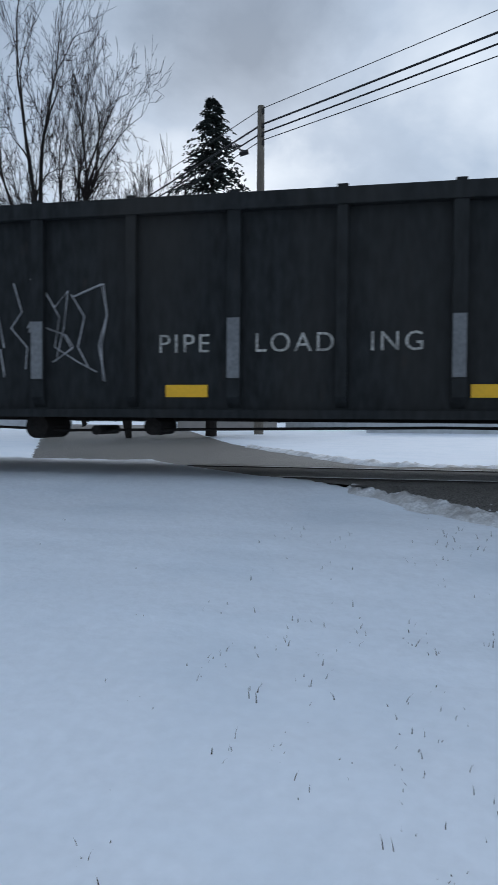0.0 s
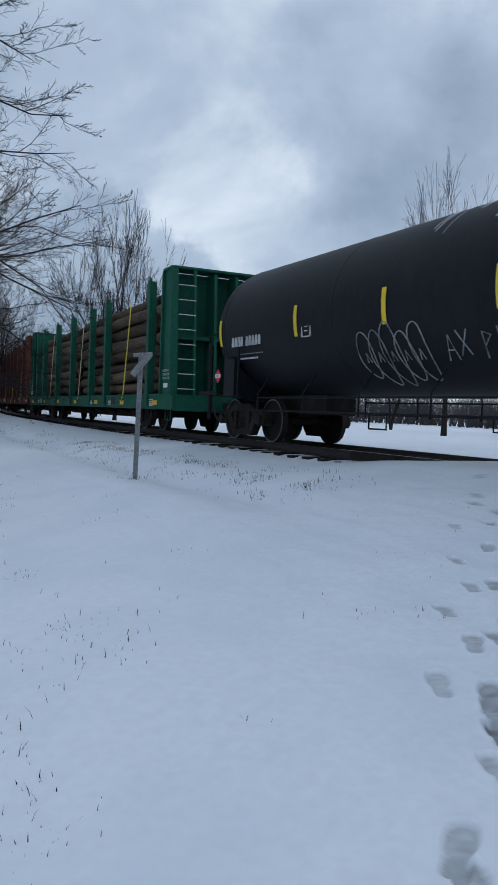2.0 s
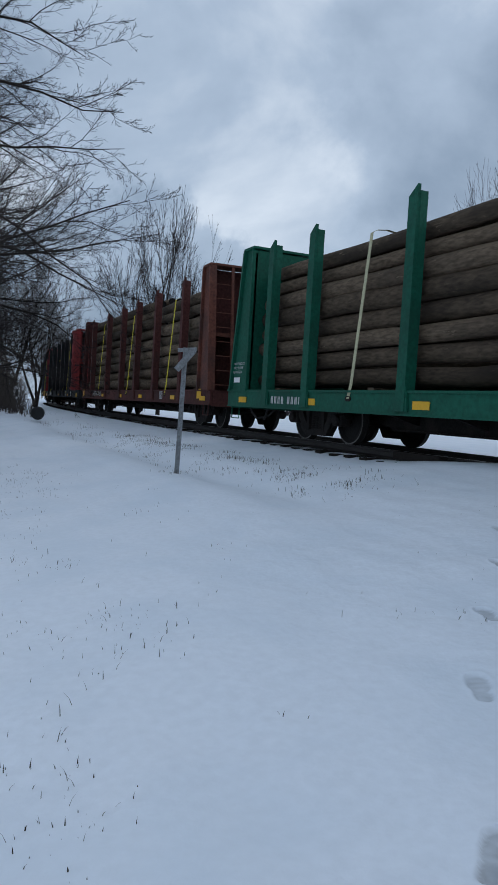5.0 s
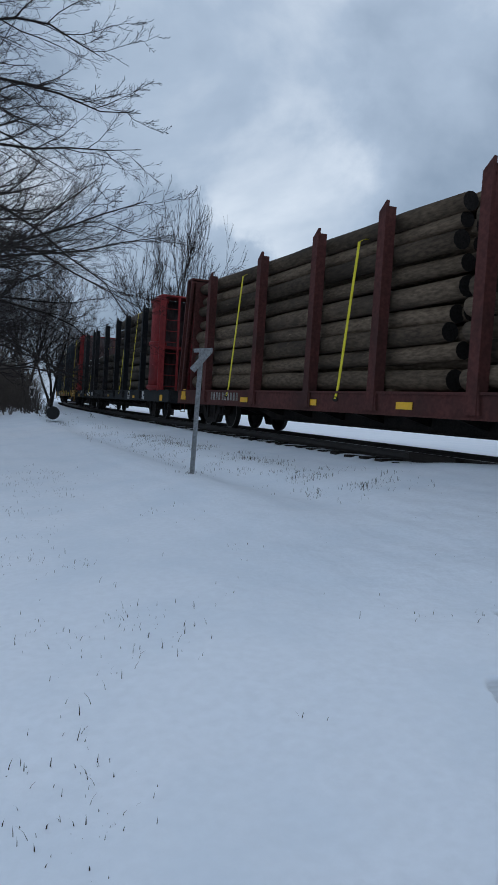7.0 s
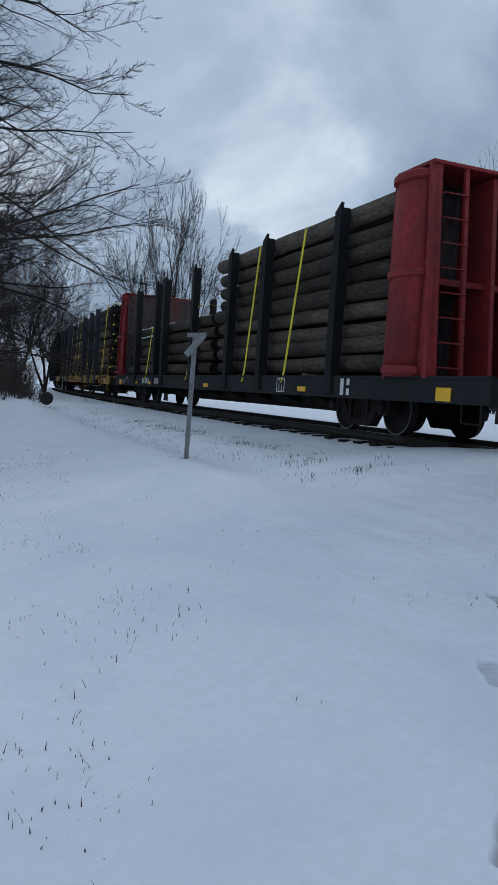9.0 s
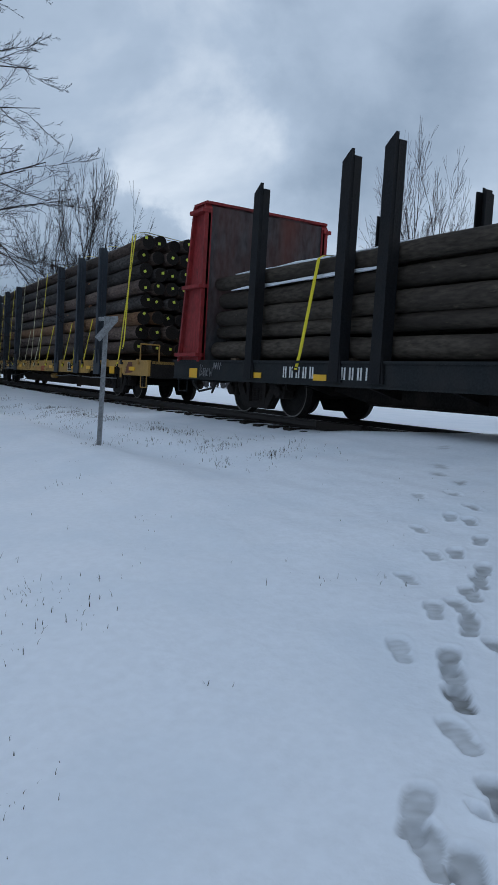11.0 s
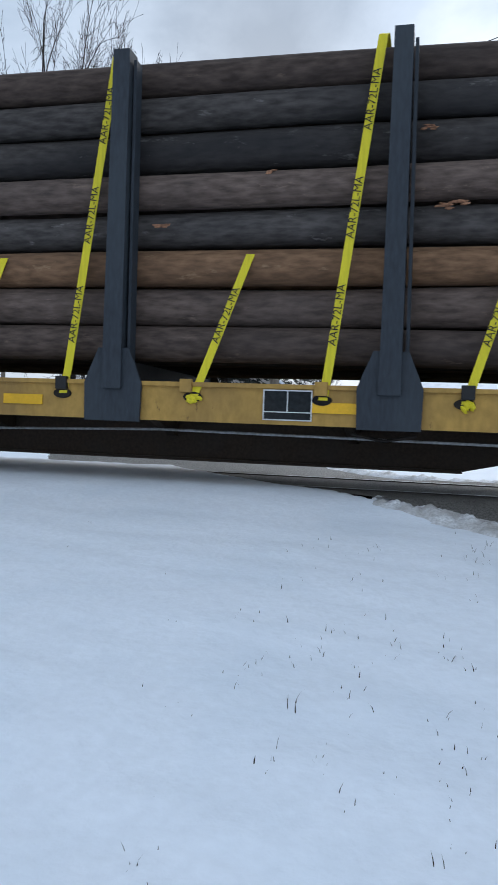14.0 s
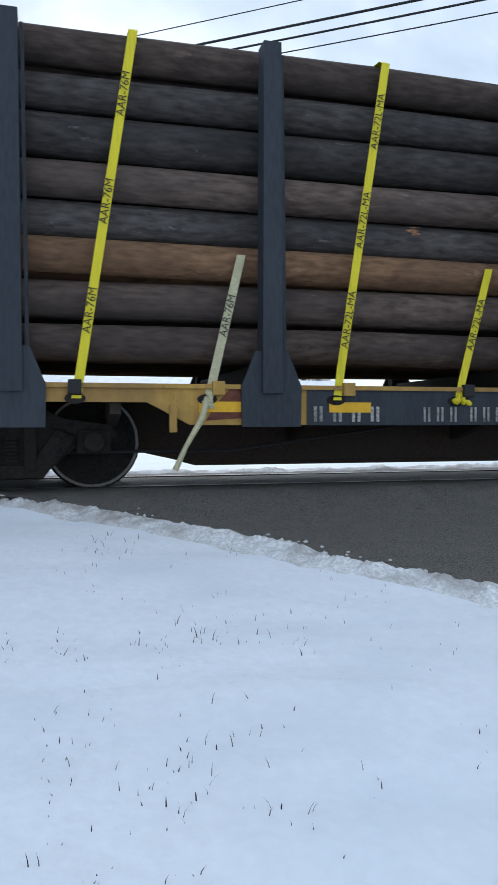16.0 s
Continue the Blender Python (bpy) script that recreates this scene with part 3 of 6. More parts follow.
def build_grass():
    rng = random.Random(11)
    clumps = [(0.9, 3.92, 9), (0.81, 4.09, 8), (0.55, 5.92, 9), (-0.42, 2.92, 4), (-0.05, 3.39, 3), (0.97, 3.06, 7), (0.26, 2.85, 4), (-0.52, 3.37, 4), (0.7, 2.65, 6), (-2.95, 1.72, 2), (-4.17, 1.33, 8), (-4.4, 1.6, 3),
              (-5.03, 1.27, 6), (-4.07, 1.02, 5), (-4.69, 0.89, 4), (-5.76, 1.27, 3), (-7.0, 1.02, 8), (-7.95, 1.24, 6), (-3.53, 0.67, 5), (-3.18, 0.42, 6), (-2.94, 0.6, 7), (-2.7, 0.45, 6), (-2.56, 0.25, 3), (-8.36, 2.57, 4),
              (-10.4, 1.94, 5), (-14.9, 2.05, 6), (-4.07, 2.73, 2), (-11.1, 3.85, 22)]
    verts, faces = [], []

    def tuft(x, y, n, spread, hmin=0.015, hmax=0.062):
        for _ in range(n):
            px, py = x + rng.gauss(0, spread), y + rng.gauss(0, spread)
            if side_of_road(px, py) > -0.02 and y > -8:
                continue
            h = rng.uniform(hmin, hmax)
            blade(verts, faces, px, py, land(px, py)[0] - 0.01, h, h * rng.uniform(0.05, 0.9), rng.uniform(0, 6.28), rng.uniform(0.0016, 0.0034) * (1.2 if hmax > 0.08 else 1.0))

    for x, y, n in clumps:
        tuft(x, y, int(n * 1.6), 0.12, 0.02, 0.07)
    # thin blades: most on the far left of the lawn and by the road, few in the middle
    for _ in range(900):
        x, y = rng.uniform(-14, -2.2), rng.uniform(0.1, 3.2)
        if x > -3.4 and y > 0.75:
            continue
        if noise.noise((x * 0.8, y * 0.8, 4)) > 0.05 + 0.25 * (y - 1.2) or rng.random() < 0.05:
            tuft(x, y, rng.randrange(1, 5), 0.07, 0.012, 0.05)
    for _ in range(300):
        x, y = rng.uniform(-0.9, 3.2), rng.uniform(2.0, 6.0)
        if noise.noise((x * 1.1, y * 1.1, 9)) > 0.0 or rng.random() < 0.15:
            tuft(x, y, rng.randrange(1, 5), 0.06, 0.012, 0.05)
    for _ in range(70):
        tuft(rng.uniform(-8, 0), rng.uniform(2.5, 6.0), rng.randrange(1, 3), 0.04, 0.01, 0.035)
    # rough weeds in clumps on the verge below the rails
    for _ in range(2100):
        s, off = rng.uniform(-20, -7.6), rng.gauss(-3.45, 0.42)
        p = on_track(s, off)
        if noise.noise((p.x * 1.7, p.y * 2.6, 8)) > 0.12:
            tuft(p.x, p.y, rng.randrange(1, 5), 0.08, 0.015, 0.085)
    for _ in range(200):
        s, off = rng.uniform(-48, -18), rng.gauss(-3.9, 0.4)
        p = on_track(s, off)
        if noise.noise((p.x * 0.6, p.y * 1.2, 3)) > 0.05:
            tuft(p.x, p.y, 5, 0.18, 0.04, 0.14)
    tagged(new("grass_tips", mesh_of("grass_tips", verts, faces, GRASS)), "dead grass blades poking through thin snow", "grass", kind="stuff")


build_ground()
build_road()
build_banks()
build_track()
build_grass()

# ---- trees, poles and houses ----


def grow(rng, height, spread, levels, droop=0.0, forks=2, up=0.5, start=0.25, thick=None, kids=(5, 8)):
    """Tapered limbs of a bare tree: lists of (points, radii) for limbs and for twigs."""
    limbs, twigs = [], []
    thick = thick or height * 0.016

    def limb(p, d, length, r, level):
        pts, rs = [p.copy()], [r]
        n = 7 if level < 2 else 5
        for i in range(n):
            bend = 0.10 + 0.025 * level
            d = (d + Vector((rng.gauss(0, bend), rng.gauss(0, bend), rng.gauss(0, bend * 0.7) + (0.10 * up if level else 0.02) - droop * 0.10 * level))).normalized()
            p = p + d * (length / n)
            pts.append(p.copy())
            rs.append(r * (1 - 0.85 * (i + 1) / n) + 0.004)
        (limbs if level < 2 else twigs).append((pts, rs))
        if level >= levels:
            return
        count = rng.randrange(*kids) if level else rng.randrange(kids[0] + 2, kids[1] + 4)
        turn = rng.uniform(0, 6.28)
        for k in range(count):
            f = start + (1 - start) * (k + rng.random()) / count if level == 0 else 0.2 + 0.8 * (k + rng.random()) / count
            j = min(int(f * n), n - 1)
            q = pts[j].lerp(pts[j + 1], f * n - j)
            axis = (pts[j + 1] - pts[j]).normalized()
            out = axis.orthogonal()
            out.rotate(Matrix.Rotation(turn + k * 2.4 + rng.gauss(0, 0.4), 3, axis))
            nd = (axis * rng.uniform(0.75, 1.0) + out * rng.uniform(0.5, 0.85) * spread + Vector((0, 0, up * 0.35 - droop * 0.25 * level))).normalized()
            limb(q, nd, length * rng.uniform(0.42, 0.66) * (1.2 - 0.62 * f), max(rs[j] * rng.uniform(0.45, 0.7), 0.006), level + 1)

    for k in range(forks):
        a = 6.28 * k / forks + rng.random()
        lean = 0.16 if forks > 1 else 0.02
        limb(Vector((0, 0, 0)), Vector((math.cos(a) * lean, math.sin(a) * lean, 1)).normalized(), height * rng.uniform(0.78, 0.92), thick * (0.8 if forks > 1 else 1), 0)
    return limbs, twigs


def tubes_mesh(name, paths, mat, seg):
    verts, faces = [], []
    for pts, rs in paths:
        base = len(verts)
        u = None
        for i, p in enumerate(pts):
            d = (pts[min(i + 1, len(pts) - 1)] - pts[max(i - 1, 0)]).normalized()
            u = d.orthogonal().normalized() if u is None else (u - d * u.dot(d)).normalized()
            v = d.cross(u)
            for k in range(seg):
                a = 2 * math.pi * k / seg
                q = p + (u * math.cos(a) + v * math.sin(a)) * rs[i]
                verts.append((q.x, q.y, q.z))
        for i in range(len(pts) - 1):
            for k in range(seg):
                faces.append((base + i * seg + k, base + i * seg + (k + 1) % seg, base + (i + 1) * seg + (k + 1) % seg, base + (i + 1) * seg + k))
    return mesh_of(name, verts, faces, mat, True)


def bare_tree(seed, height, at, label, spread=1.0, levels=4, droop=0.0, forks=2, up=0.5, start=0.25, kids=(5, 8), twig=TWIG, thick=None, group=""):
    rng = random.Random(seed)
    limbs, twigs = grow(rng, height, spread, levels, droop, forks, up, start, thick, kids)
    tree = tagged(new("bare_tree"), label, "tree", group)
    tree.matrix_basis = at
    for nm, paths, mat, seg in (("trunk", limbs, BARK, 7), ("crown", twigs, twig, 3)):
        ob = new(nm, tubes_mesh(nm, paths, mat, seg))
        ob.parent = tree
    return tree


def polar(az, d, z=0.0):
    a = radians(az)
    return -math.sin(a) * d, math.cos(a) * d, z


def spruce(at, height, radius):
    rng = random.Random(5)
    tree = tagged(new("spruce_tree"), "tall dark spruce with snow-dusted boughs", "tree")
    tree.matrix_basis = at
    part("trunk", tube(bm_new(), [(0, 0, 0), (0, 0, height * 0.6), (0, 0, height)], [0.28, 0.14, 0.02], 8), BARK, tree)
    verts, faces = [], []
    z = height * 0.12
    while z < height * 0.99:
        f = 1 - z / height
        reach = radius * (f ** 0.85) * rng.uniform(0.75, 1.12) + 0.12
        for k in range(9):
            a = rng.uniform(0, 6.28)
            L = reach * rng.uniform(0.6, 1.1)
            for j in range(int(7 + L * 9)):
                t = rng.random() ** 0.7
                c = Vector((math.cos(a) * L * t, math.sin(a) * L * t, z - 0.38 * L * t * t + 0.15 * L * t + rng.gauss(0, 0.05)))
                b = a + rng.gauss(0, 0.9)
                w = rng.uniform(0.10, 0.24) * (1.1 - 0.5 * t)
                dx, dy = math.cos(b) * w * 1.7, math.sin(b) * w * 1.7
                sx, sy = -math.sin(b) * w * 0.45, math.cos(b) * w * 0.45
                i0 = len(verts)
                dz = -w * rng.uniform(0.3, 0.9)
                verts += [(c.x, c.y, c.z + 0.03), (c.x + dx * .5 + sx, c.y + dy * .5 + sy, c.z + dz * .5), (c.x + dx, c.y + dy, c.z + dz), (c.x + dx * .5 - sx, c.y + dy * .5 - sy, c.z + dz * .5), (c.x + dx * .5, c.y + dy * .5, c.z + dz * .5 - 0.05)]
                faces += [(i0, i0 + 1, i0 + 2), (i0, i0 + 2, i0 + 3), (i0, i0 + 4, i0 + 1), (i0 + 2, i0 + 1, i0 + 4), (i0 + 3, i0 + 2, i0 + 4), (i0 + 3, i0 + 4, i0)]
        z += 0.20 + 0.12 * f
    ob = new("crown", mesh_of("crown", verts, faces, NEEDLE))
    ob.parent = tree




def crown_tree(seed, at, label, height, width, trunk=0.2, stems=4, levels=7, ratio=0.76, angle=0.5, rise=0.10, thick=0.3, sides=2, twig=TWIG):
    """A bare tree whose limbs fork again and again into a wide crown; trunk: its clear share of the height."""
    rng = random.Random(seed)
    paths = []

    def limb(p, d, length, r, level):
        n = 5 if level < 3 else 3
        pts, rs = [p.copy()], [r]
        for i in range(n):
            d = (d + Vector((rng.gauss(0, 0.085), rng.gauss(0, 0.085), rng.gauss(0, 0.07) + rise * (0.5 + 0.14 * level)))).normalized()
            p = p + d * (length / n)
            pts.append(p.copy())
            rs.append(r * (1 - 0.34 * (i + 1) / n))
        paths.append((level, pts, rs))
        if level >= levels:
            return

        def child(q, axis, spread, size, rr):
            out = axis.orthogonal()
            out.rotate(Matrix.Rotation(rng.uniform(0, 6.28), 3, axis))
            limb(q, (axis * math.cos(spread) + out * math.sin(spread)).normalized(), size, rr, level + 1)

        end = (pts[-1] - pts[-2]).normalized()
        for k in range(2 if rng.random() < 0.8 else 3):
            child(pts[-1], end, angle * rng.uniform(0.35, 1.0), length * ratio * rng.uniform(0.8, 1.12), rs[-1] * rng.uniform(0.68, 0.9))
        for k in range(rng.randrange(1, sides + 1) if level else sides):
            j = rng.randrange(1, n)
            child(pts[j], (pts[j + 1] - pts[j]).normalized(), angle * rng.uniform(1.0, 1.7), length * ratio * rng.uniform(0.5, 0.85), rs[j] * rng.uniform(0.4, 0.6))

    base = height * trunk
    paths.append((0, [Vector((0, 0, 0)), Vector((0.04, 0.02, base * 0.5)), Vector((0.02, 0.0, base))], [thick * 1.25, thick, thick * 0.95]))
    for k in range(stems):
        a = 2.4 * k + rng.uniform(-0.3, 0.3) + seed
        lean = angle * 1.75 * math.sqrt((k + 0.4) / stems) * rng.uniform(0.85, 1.1)
        limb(Vector((0, 0, base * rng.uniform(0.82, 1.0))), Vector((math.cos(a) * math.sin(lean), math.sin(a) * math.sin(lean), math.cos(lean))), height * 0.24, thick * rng.uniform(0.45, 0.68), 0)
    top = sorted(p.z for _, pts, _ in paths for p in pts)
    top = top[int(len(top) * 0.985)] * 1.04
    reach = sorted(math.hypot(p.x, p.y) for _, pts, _ in paths for p in pts)
    reach = reach[int(len(reach) * 0.985)]
    kx, kz = width / 2 / reach, height / top
    tree = tagged(new("bare_tree"), label, "tree")
    tree.matrix_basis = at
    for nm, pick, mat, seg in (("trunk", lambda v: v < 3, BARK, 6), ("crown", lambda v: v >= 3, twig, 3)):
        group = [([Vector((p.x * kx, p.y * kx, p.z * kz)) for p in pts], [max(r, 0.0075) for r in rs]) for v, pts, rs in paths if pick(v)]
        ob = new(nm, tubes_mesh(nm, group, mat, seg))
        ob.parent = tree
    return tree


crown_tree(22, pose(*polar(26, 36, -0.3), 0, 0, 40), "tall bare broadleaf tree with a wide forking crown", 19.4, 12.4, 0.24, 6, 6, 0.77, 0.52, 0.0, 0.32, 2)
crown_tree(24, pose(*polar(18.2, 37, -0.3), 0, 0, 10), "smaller bare tree beside the spruce", 13.0, 5.0, 0.2, 4, 5, 0.76, 0.36, 0.04, 0.12, 2)
spruce(pose(*polar(14.4, 36, -0.3)), 15.9, 6.2)
crown_tree(33, pose(*polar(71.7, 52, -0.3), 0, 0, 10), "round bare tree with a fan of fine branches", 13.2, 9.0, 0.08, 11, 5, 0.76, 0.46, 0.005, 0.13, 2)
crown_tree(35, pose(*polar(47.2, 46, -0.3), 0, 0, 120), "pale bare tree behind the railway", 14.6, 7.0, 0.2, 6, 5, 0.76, 0.44, 0.02, 0.15, 2, FROSTTWIG)


# the tree whose limbs reach in beside the lawn: long boughs, side shoots to both hands


def bough_tree(seed, at, label, boughs, height, reach=3.4):
    rng = random.Random(seed)
    tree = tagged(new("bare_tree"), label, "tree")
    tree.matrix_basis = at
    thick, thin = [([Vector((0, 0, 0)), Vector((0.1, 0.1, height * 0.5)), Vector((0.3, 0, height))], [0.42, 0.3, 0.06])], []

    def shoot(p, d, length, r, level):
        n = (9, 5, 4, 3)[level]
        pts, rs = [p.copy()], [r]
        for i in range(n):
            d = (d + Vector((rng.gauss(0, 0.15 if level else 0.2), rng.gauss(0, 0.15), rng.gauss(0, 0.13 if level else 0.19) + (0.035 if level else 0.0)))).normalized()
            p = p + d * length / n
            pts.append(p.copy())
            rs.append(max(r * (1 - 0.9 * (i + 1) / n), 0.003))
        (thick if level < 2 else thin).append((pts, rs))
        if level == 3:
            return
        count = (15, 9, 6)[level]
        flip = 1
        for k in range(count):
            f = 0.12 + 0.86 * (k + rng.random() * 0.8) / count
            j = min(int(f * n), n - 1)
            q = pts[j].lerp(pts[j + 1], f * n - j)
            ax = (pts[j + 1] - pts[j]).normalized()
            side = ax.cross(Vector((0, 0, 1))).normalized()
            side.rotate(Matrix.Rotation(rng.gauss(0, 0.7), 3, ax))
            flip = -flip
            nd = (ax * 0.85 + side * flip * rng.uniform(0.45, 0.85) + Vector((0, 0, rng.uniform(-0.1, 0.25)))).normalized()
            shoot(q, nd, length * rng.uniform(0.28, 0.46) * (1.1 - 0.65 * f), max(rs[j] * 0.5, 0.0035), level + 1)

    for k in range(boughs):
        a = rng.uniform(-0.75, 0.75)
        z = height * (0.2 + 0.78 * k / boughs)
        L = rng.uniform(0.84, 1.0) * (8.3 - reach * max(0.0, k / boughs - 0.25))
        shoot(Vector((0.05, 0, z)), Vector((math.cos(a), math.sin(a), rng.uniform(-0.05, 0.3))).normalized(), L, 0.06, 0)
    for nm, paths, mat, seg in (("trunk", thick, BARK, 6), ("crown", thin, TWIG, 3)):
        ob = new(nm, tubes_mesh(nm, paths, mat, seg))
        ob.parent = tree


bough_tree(47, pose(*polar(98.5, 16.5, -0.6), 0, 0, 70), "large bare tree with long twiggy limbs over the lawn", 26, 14.5, 5.2)
bough_tree(53, pose(*polar(92, 27, -0.4), 0, 0, 60), "bare tree with low spreading branches by the railway", 18, 12.5)
bough_tree(59, pose(*polar(88, 36, -0.4), 0, 0, 40), "bare tree beside the scrub along the railway", 16, 10.0)
mid = bare_tree(61, 9.0, pose(*polar(42.5, 62, -0.5)), "slender bare tree behind the railway", spread=0.7, levels=4, forks=3, up=0.8, start=0.3, kids=(4, 7), twig=FROSTTWIG, group="background trees")
copy_thing(mid, pose(*polar(51, 66, -0.5), 0, 0, 80))
for az, d, turn in ((35, 62, 20), (33.2, 66, 160), (37.5, 70, 250), (20.5, 34, 300), (78.5, 85, 10), (79.6, 95, 70), (41, 75, 99), (80.5, 60, 33), (82.5, 52, 120), (84.5, 58, 210), (83.6, 75, 300), (86.5, 50, 20), (24, 72, 200), (8, 80, 30), (2, 85, 140), (-6, 78, 260), (-12, 82, 10), (-18, 75, 70), (12, 75, 320)):
    copy_thing(mid, pose(*polar(az, d, -0.5), 0, 0, turn))


def build_brush():
    """A far belt of bare wood and scrub, too fine to count."""
    rng = random.Random(8)
    for nm, lo, hi, d0, d1, hmin, hmax, n, mat, label in (
            ("far_woods", -40, 78, 122, 150, 2.5, 6.5, 2600, WOODS, "distant grey belt of bare woods"),
            ("scrub", 79.4, 96, 36, 85, 0.4, 4.6, 2600, BRUSH, "brown leafless scrub beside the railway bank")):
        paths = []
        for _ in range(n):
            az, d = rng.uniform(lo, hi), rng.uniform(d0, d1)
            x, y, _z = polar(az, d)
            if nm == "scrub" and track_off(x, y) > -3.6 - rng.random():
                continue
            h = rng.uniform(hmin, hmax) * (min(1.0, max(0.2, (az - 79) / 4.5)) if nm == "scrub" else 1.0)
            p = Vector((x, y, lay(x, y) - 0.25))
            for k in range(4):
                a = rng.uniform(0, 6.28)
                lean = rng.uniform(0.1, 0.55)
                q1 = p + Vector((math.cos(a) * lean * h * 0.4, math.sin(a) * lean * h * 0.4, h * 0.55))
                q2 = q1 + Vector((math.cos(a) * lean * h * 0.5, math.sin(a) * lean * h * 0.5, h * rng.uniform(0.2, 0.5)))
                r = 0.0011 * d * (0.28 if nm == "scrub" else 0.5)
                paths.append(([p, q1, q2], [r, r * 0.7, r * 0.3]))
                for j in range(3):
                    b = rng.uniform(0, 6.28)
                    s = p.lerp(q2, rng.uniform(0.4, 0.9))
                    paths.append(([s, s + Vector((math.cos(b) * h * 0.2, math.sin(b) * h * 0.2, h * 0.16))], [r * 0.5, r * 0.25]))
        tagged(new(nm, tubes_mesh(nm, paths, mat, 3)), label, "woods" if nm == "far_woods" else "bush", kind="stuff")


build_brush()


def utility_pole(at, height, arms):
    pole = tagged(new("utility_pole"), "weathered wooden utility pole carrying wires", "utility pole")
    pole.matrix_basis = at
    part("post", tube(bm_new(), [(0, 0, 0), (0, 0, height * 0.5), (0, 0, height)], [0.17, 0.15, 0.12], 12), POLEB, pole)
    for z in arms:
        part("insulator", tube(bm_new(), [(0.1, -0.12, z), (0.1, -0.12, z + 0.16)], [0.05, 0.035], 8), SIGNAL, pole)
    if len(arms) > 2:
        part("junction_box", tube(bm_new(), [(-0.75, 0, height - 1.62), (-0.45, 0, height - 1.55)], 0.09, 8), SIGNAL, pole)
    return pole


P0, P1, P2 = Vector(polar(10.7, 27, 0)), Vector((33, -1.0, 0)), Vector(polar(30.6, 58, 0))
utility_pole(pose(*P0), 11.5, (11.2, 10.7, 10.4, 10.1))
utility_pole(pose(*P1), 11.5, (11.2, 10.7, 10.4, 10.1))
utility_pole(pose(*P2), 10.4, (9.8, 9.2))
for z, sag, r in ((11.4, 0.15, 0.014), (10.85, 0.2, 0.034), (10.55, 0.2, 0.028), (10.3, 0.3, 0.016)):
    for a, b in ((P0, P1), (P2, P0)):
        pts = []
        for i in range(21):
            t = i / 20
            q = a.lerp(b, t)
            za, zb = (z, z) if a is P0 else (z - 1.2, z)
            pts.append((q.x, q.y, za + (zb - za) * t - sag * 4 * t * (1 - t)))
        part("overhead_wire", tube(bm_new(), pts, r, 5), WIRE, None)
        tagged(bpy.context.scene.collection.objects[-1], "black overhead wire sagging between the poles", "cable", "overhead wires")


def house(at, w, d, h, roof, wall, label, snow=True):
    ho = tagged(new("house"), label, "house")
    ho.matrix_basis = at
    part("wall", box(bm_new(), -w / 2, w / 2, -d / 2, d / 2, 0, h), wall, ho)
    part("gable", prism(bm_new(), [(-w / 2, h), (w / 2, h), (0, h + roof)], -d / 2 + 0.02, d / 2 - 0.02), wall, ho)
    for sgn in (-1, 1):
        bm = bm_new()
        prism(bm, [(0, h + roof + 0.22), (0, h + roof + 0.02), (sgn * (w / 2 + 0.5), h - 0.2 * roof / 2), (sgn * (w / 2 + 0.5), h - 0.2 * roof / 2 + 0.2)], -d / 2 - 0.4, d / 2 + 0.4)
        part("roof", bm, SNOW_CLEAN if snow else SHINGLE, ho)
    for x in (-w * 0.28, w * 0.28):
        fr = part("window", box(bm_new(), x - 0.62, x + 0.62, -d / 2 - 0.08, -d / 2 + 0.02, h * 0.35, h * 0.35 + 1.5), TRIMW, ho)
        part("pane", box(bm_new(), x - 0.5, x + 0.5, -d / 2 - 0.1, -d / 2 - 0.07, h * 0.35 + 0.12, h * 0.35 + 1.38), GLASSD, fr)
    return ho


house(pose(*polar(13.2, 58, -0.4), 0, 0, 12), 7, 9, 3.4, 2.6, SIDING2, "tan gabled house with white trim and snowy roof")
house(pose(*polar(29.2, 70, -0.4), 0, 0, 120), 8, 10, 2.6, 1.4, SIDING, "pale low house with a snowy roof")
house(pose(*polar(-5, 46, -0.4), 0, 0, 80), 8, 11, 2.6, 1.3, SIDING, "white house with a snow-covered roof behind the crossing")
house(pose(*polar(-16, 52, -0.4), 0, 0, 95), 7, 10, 2.5, 1.4, SIDING2, "tan house with a snowy roof behind the crossing")
house(pose(*polar(3, 62, -0.4), 0, 0, 60), 8, 10, 2.6, 1.5, SIDING, "grey-white house with a snowy roof beyond the road")


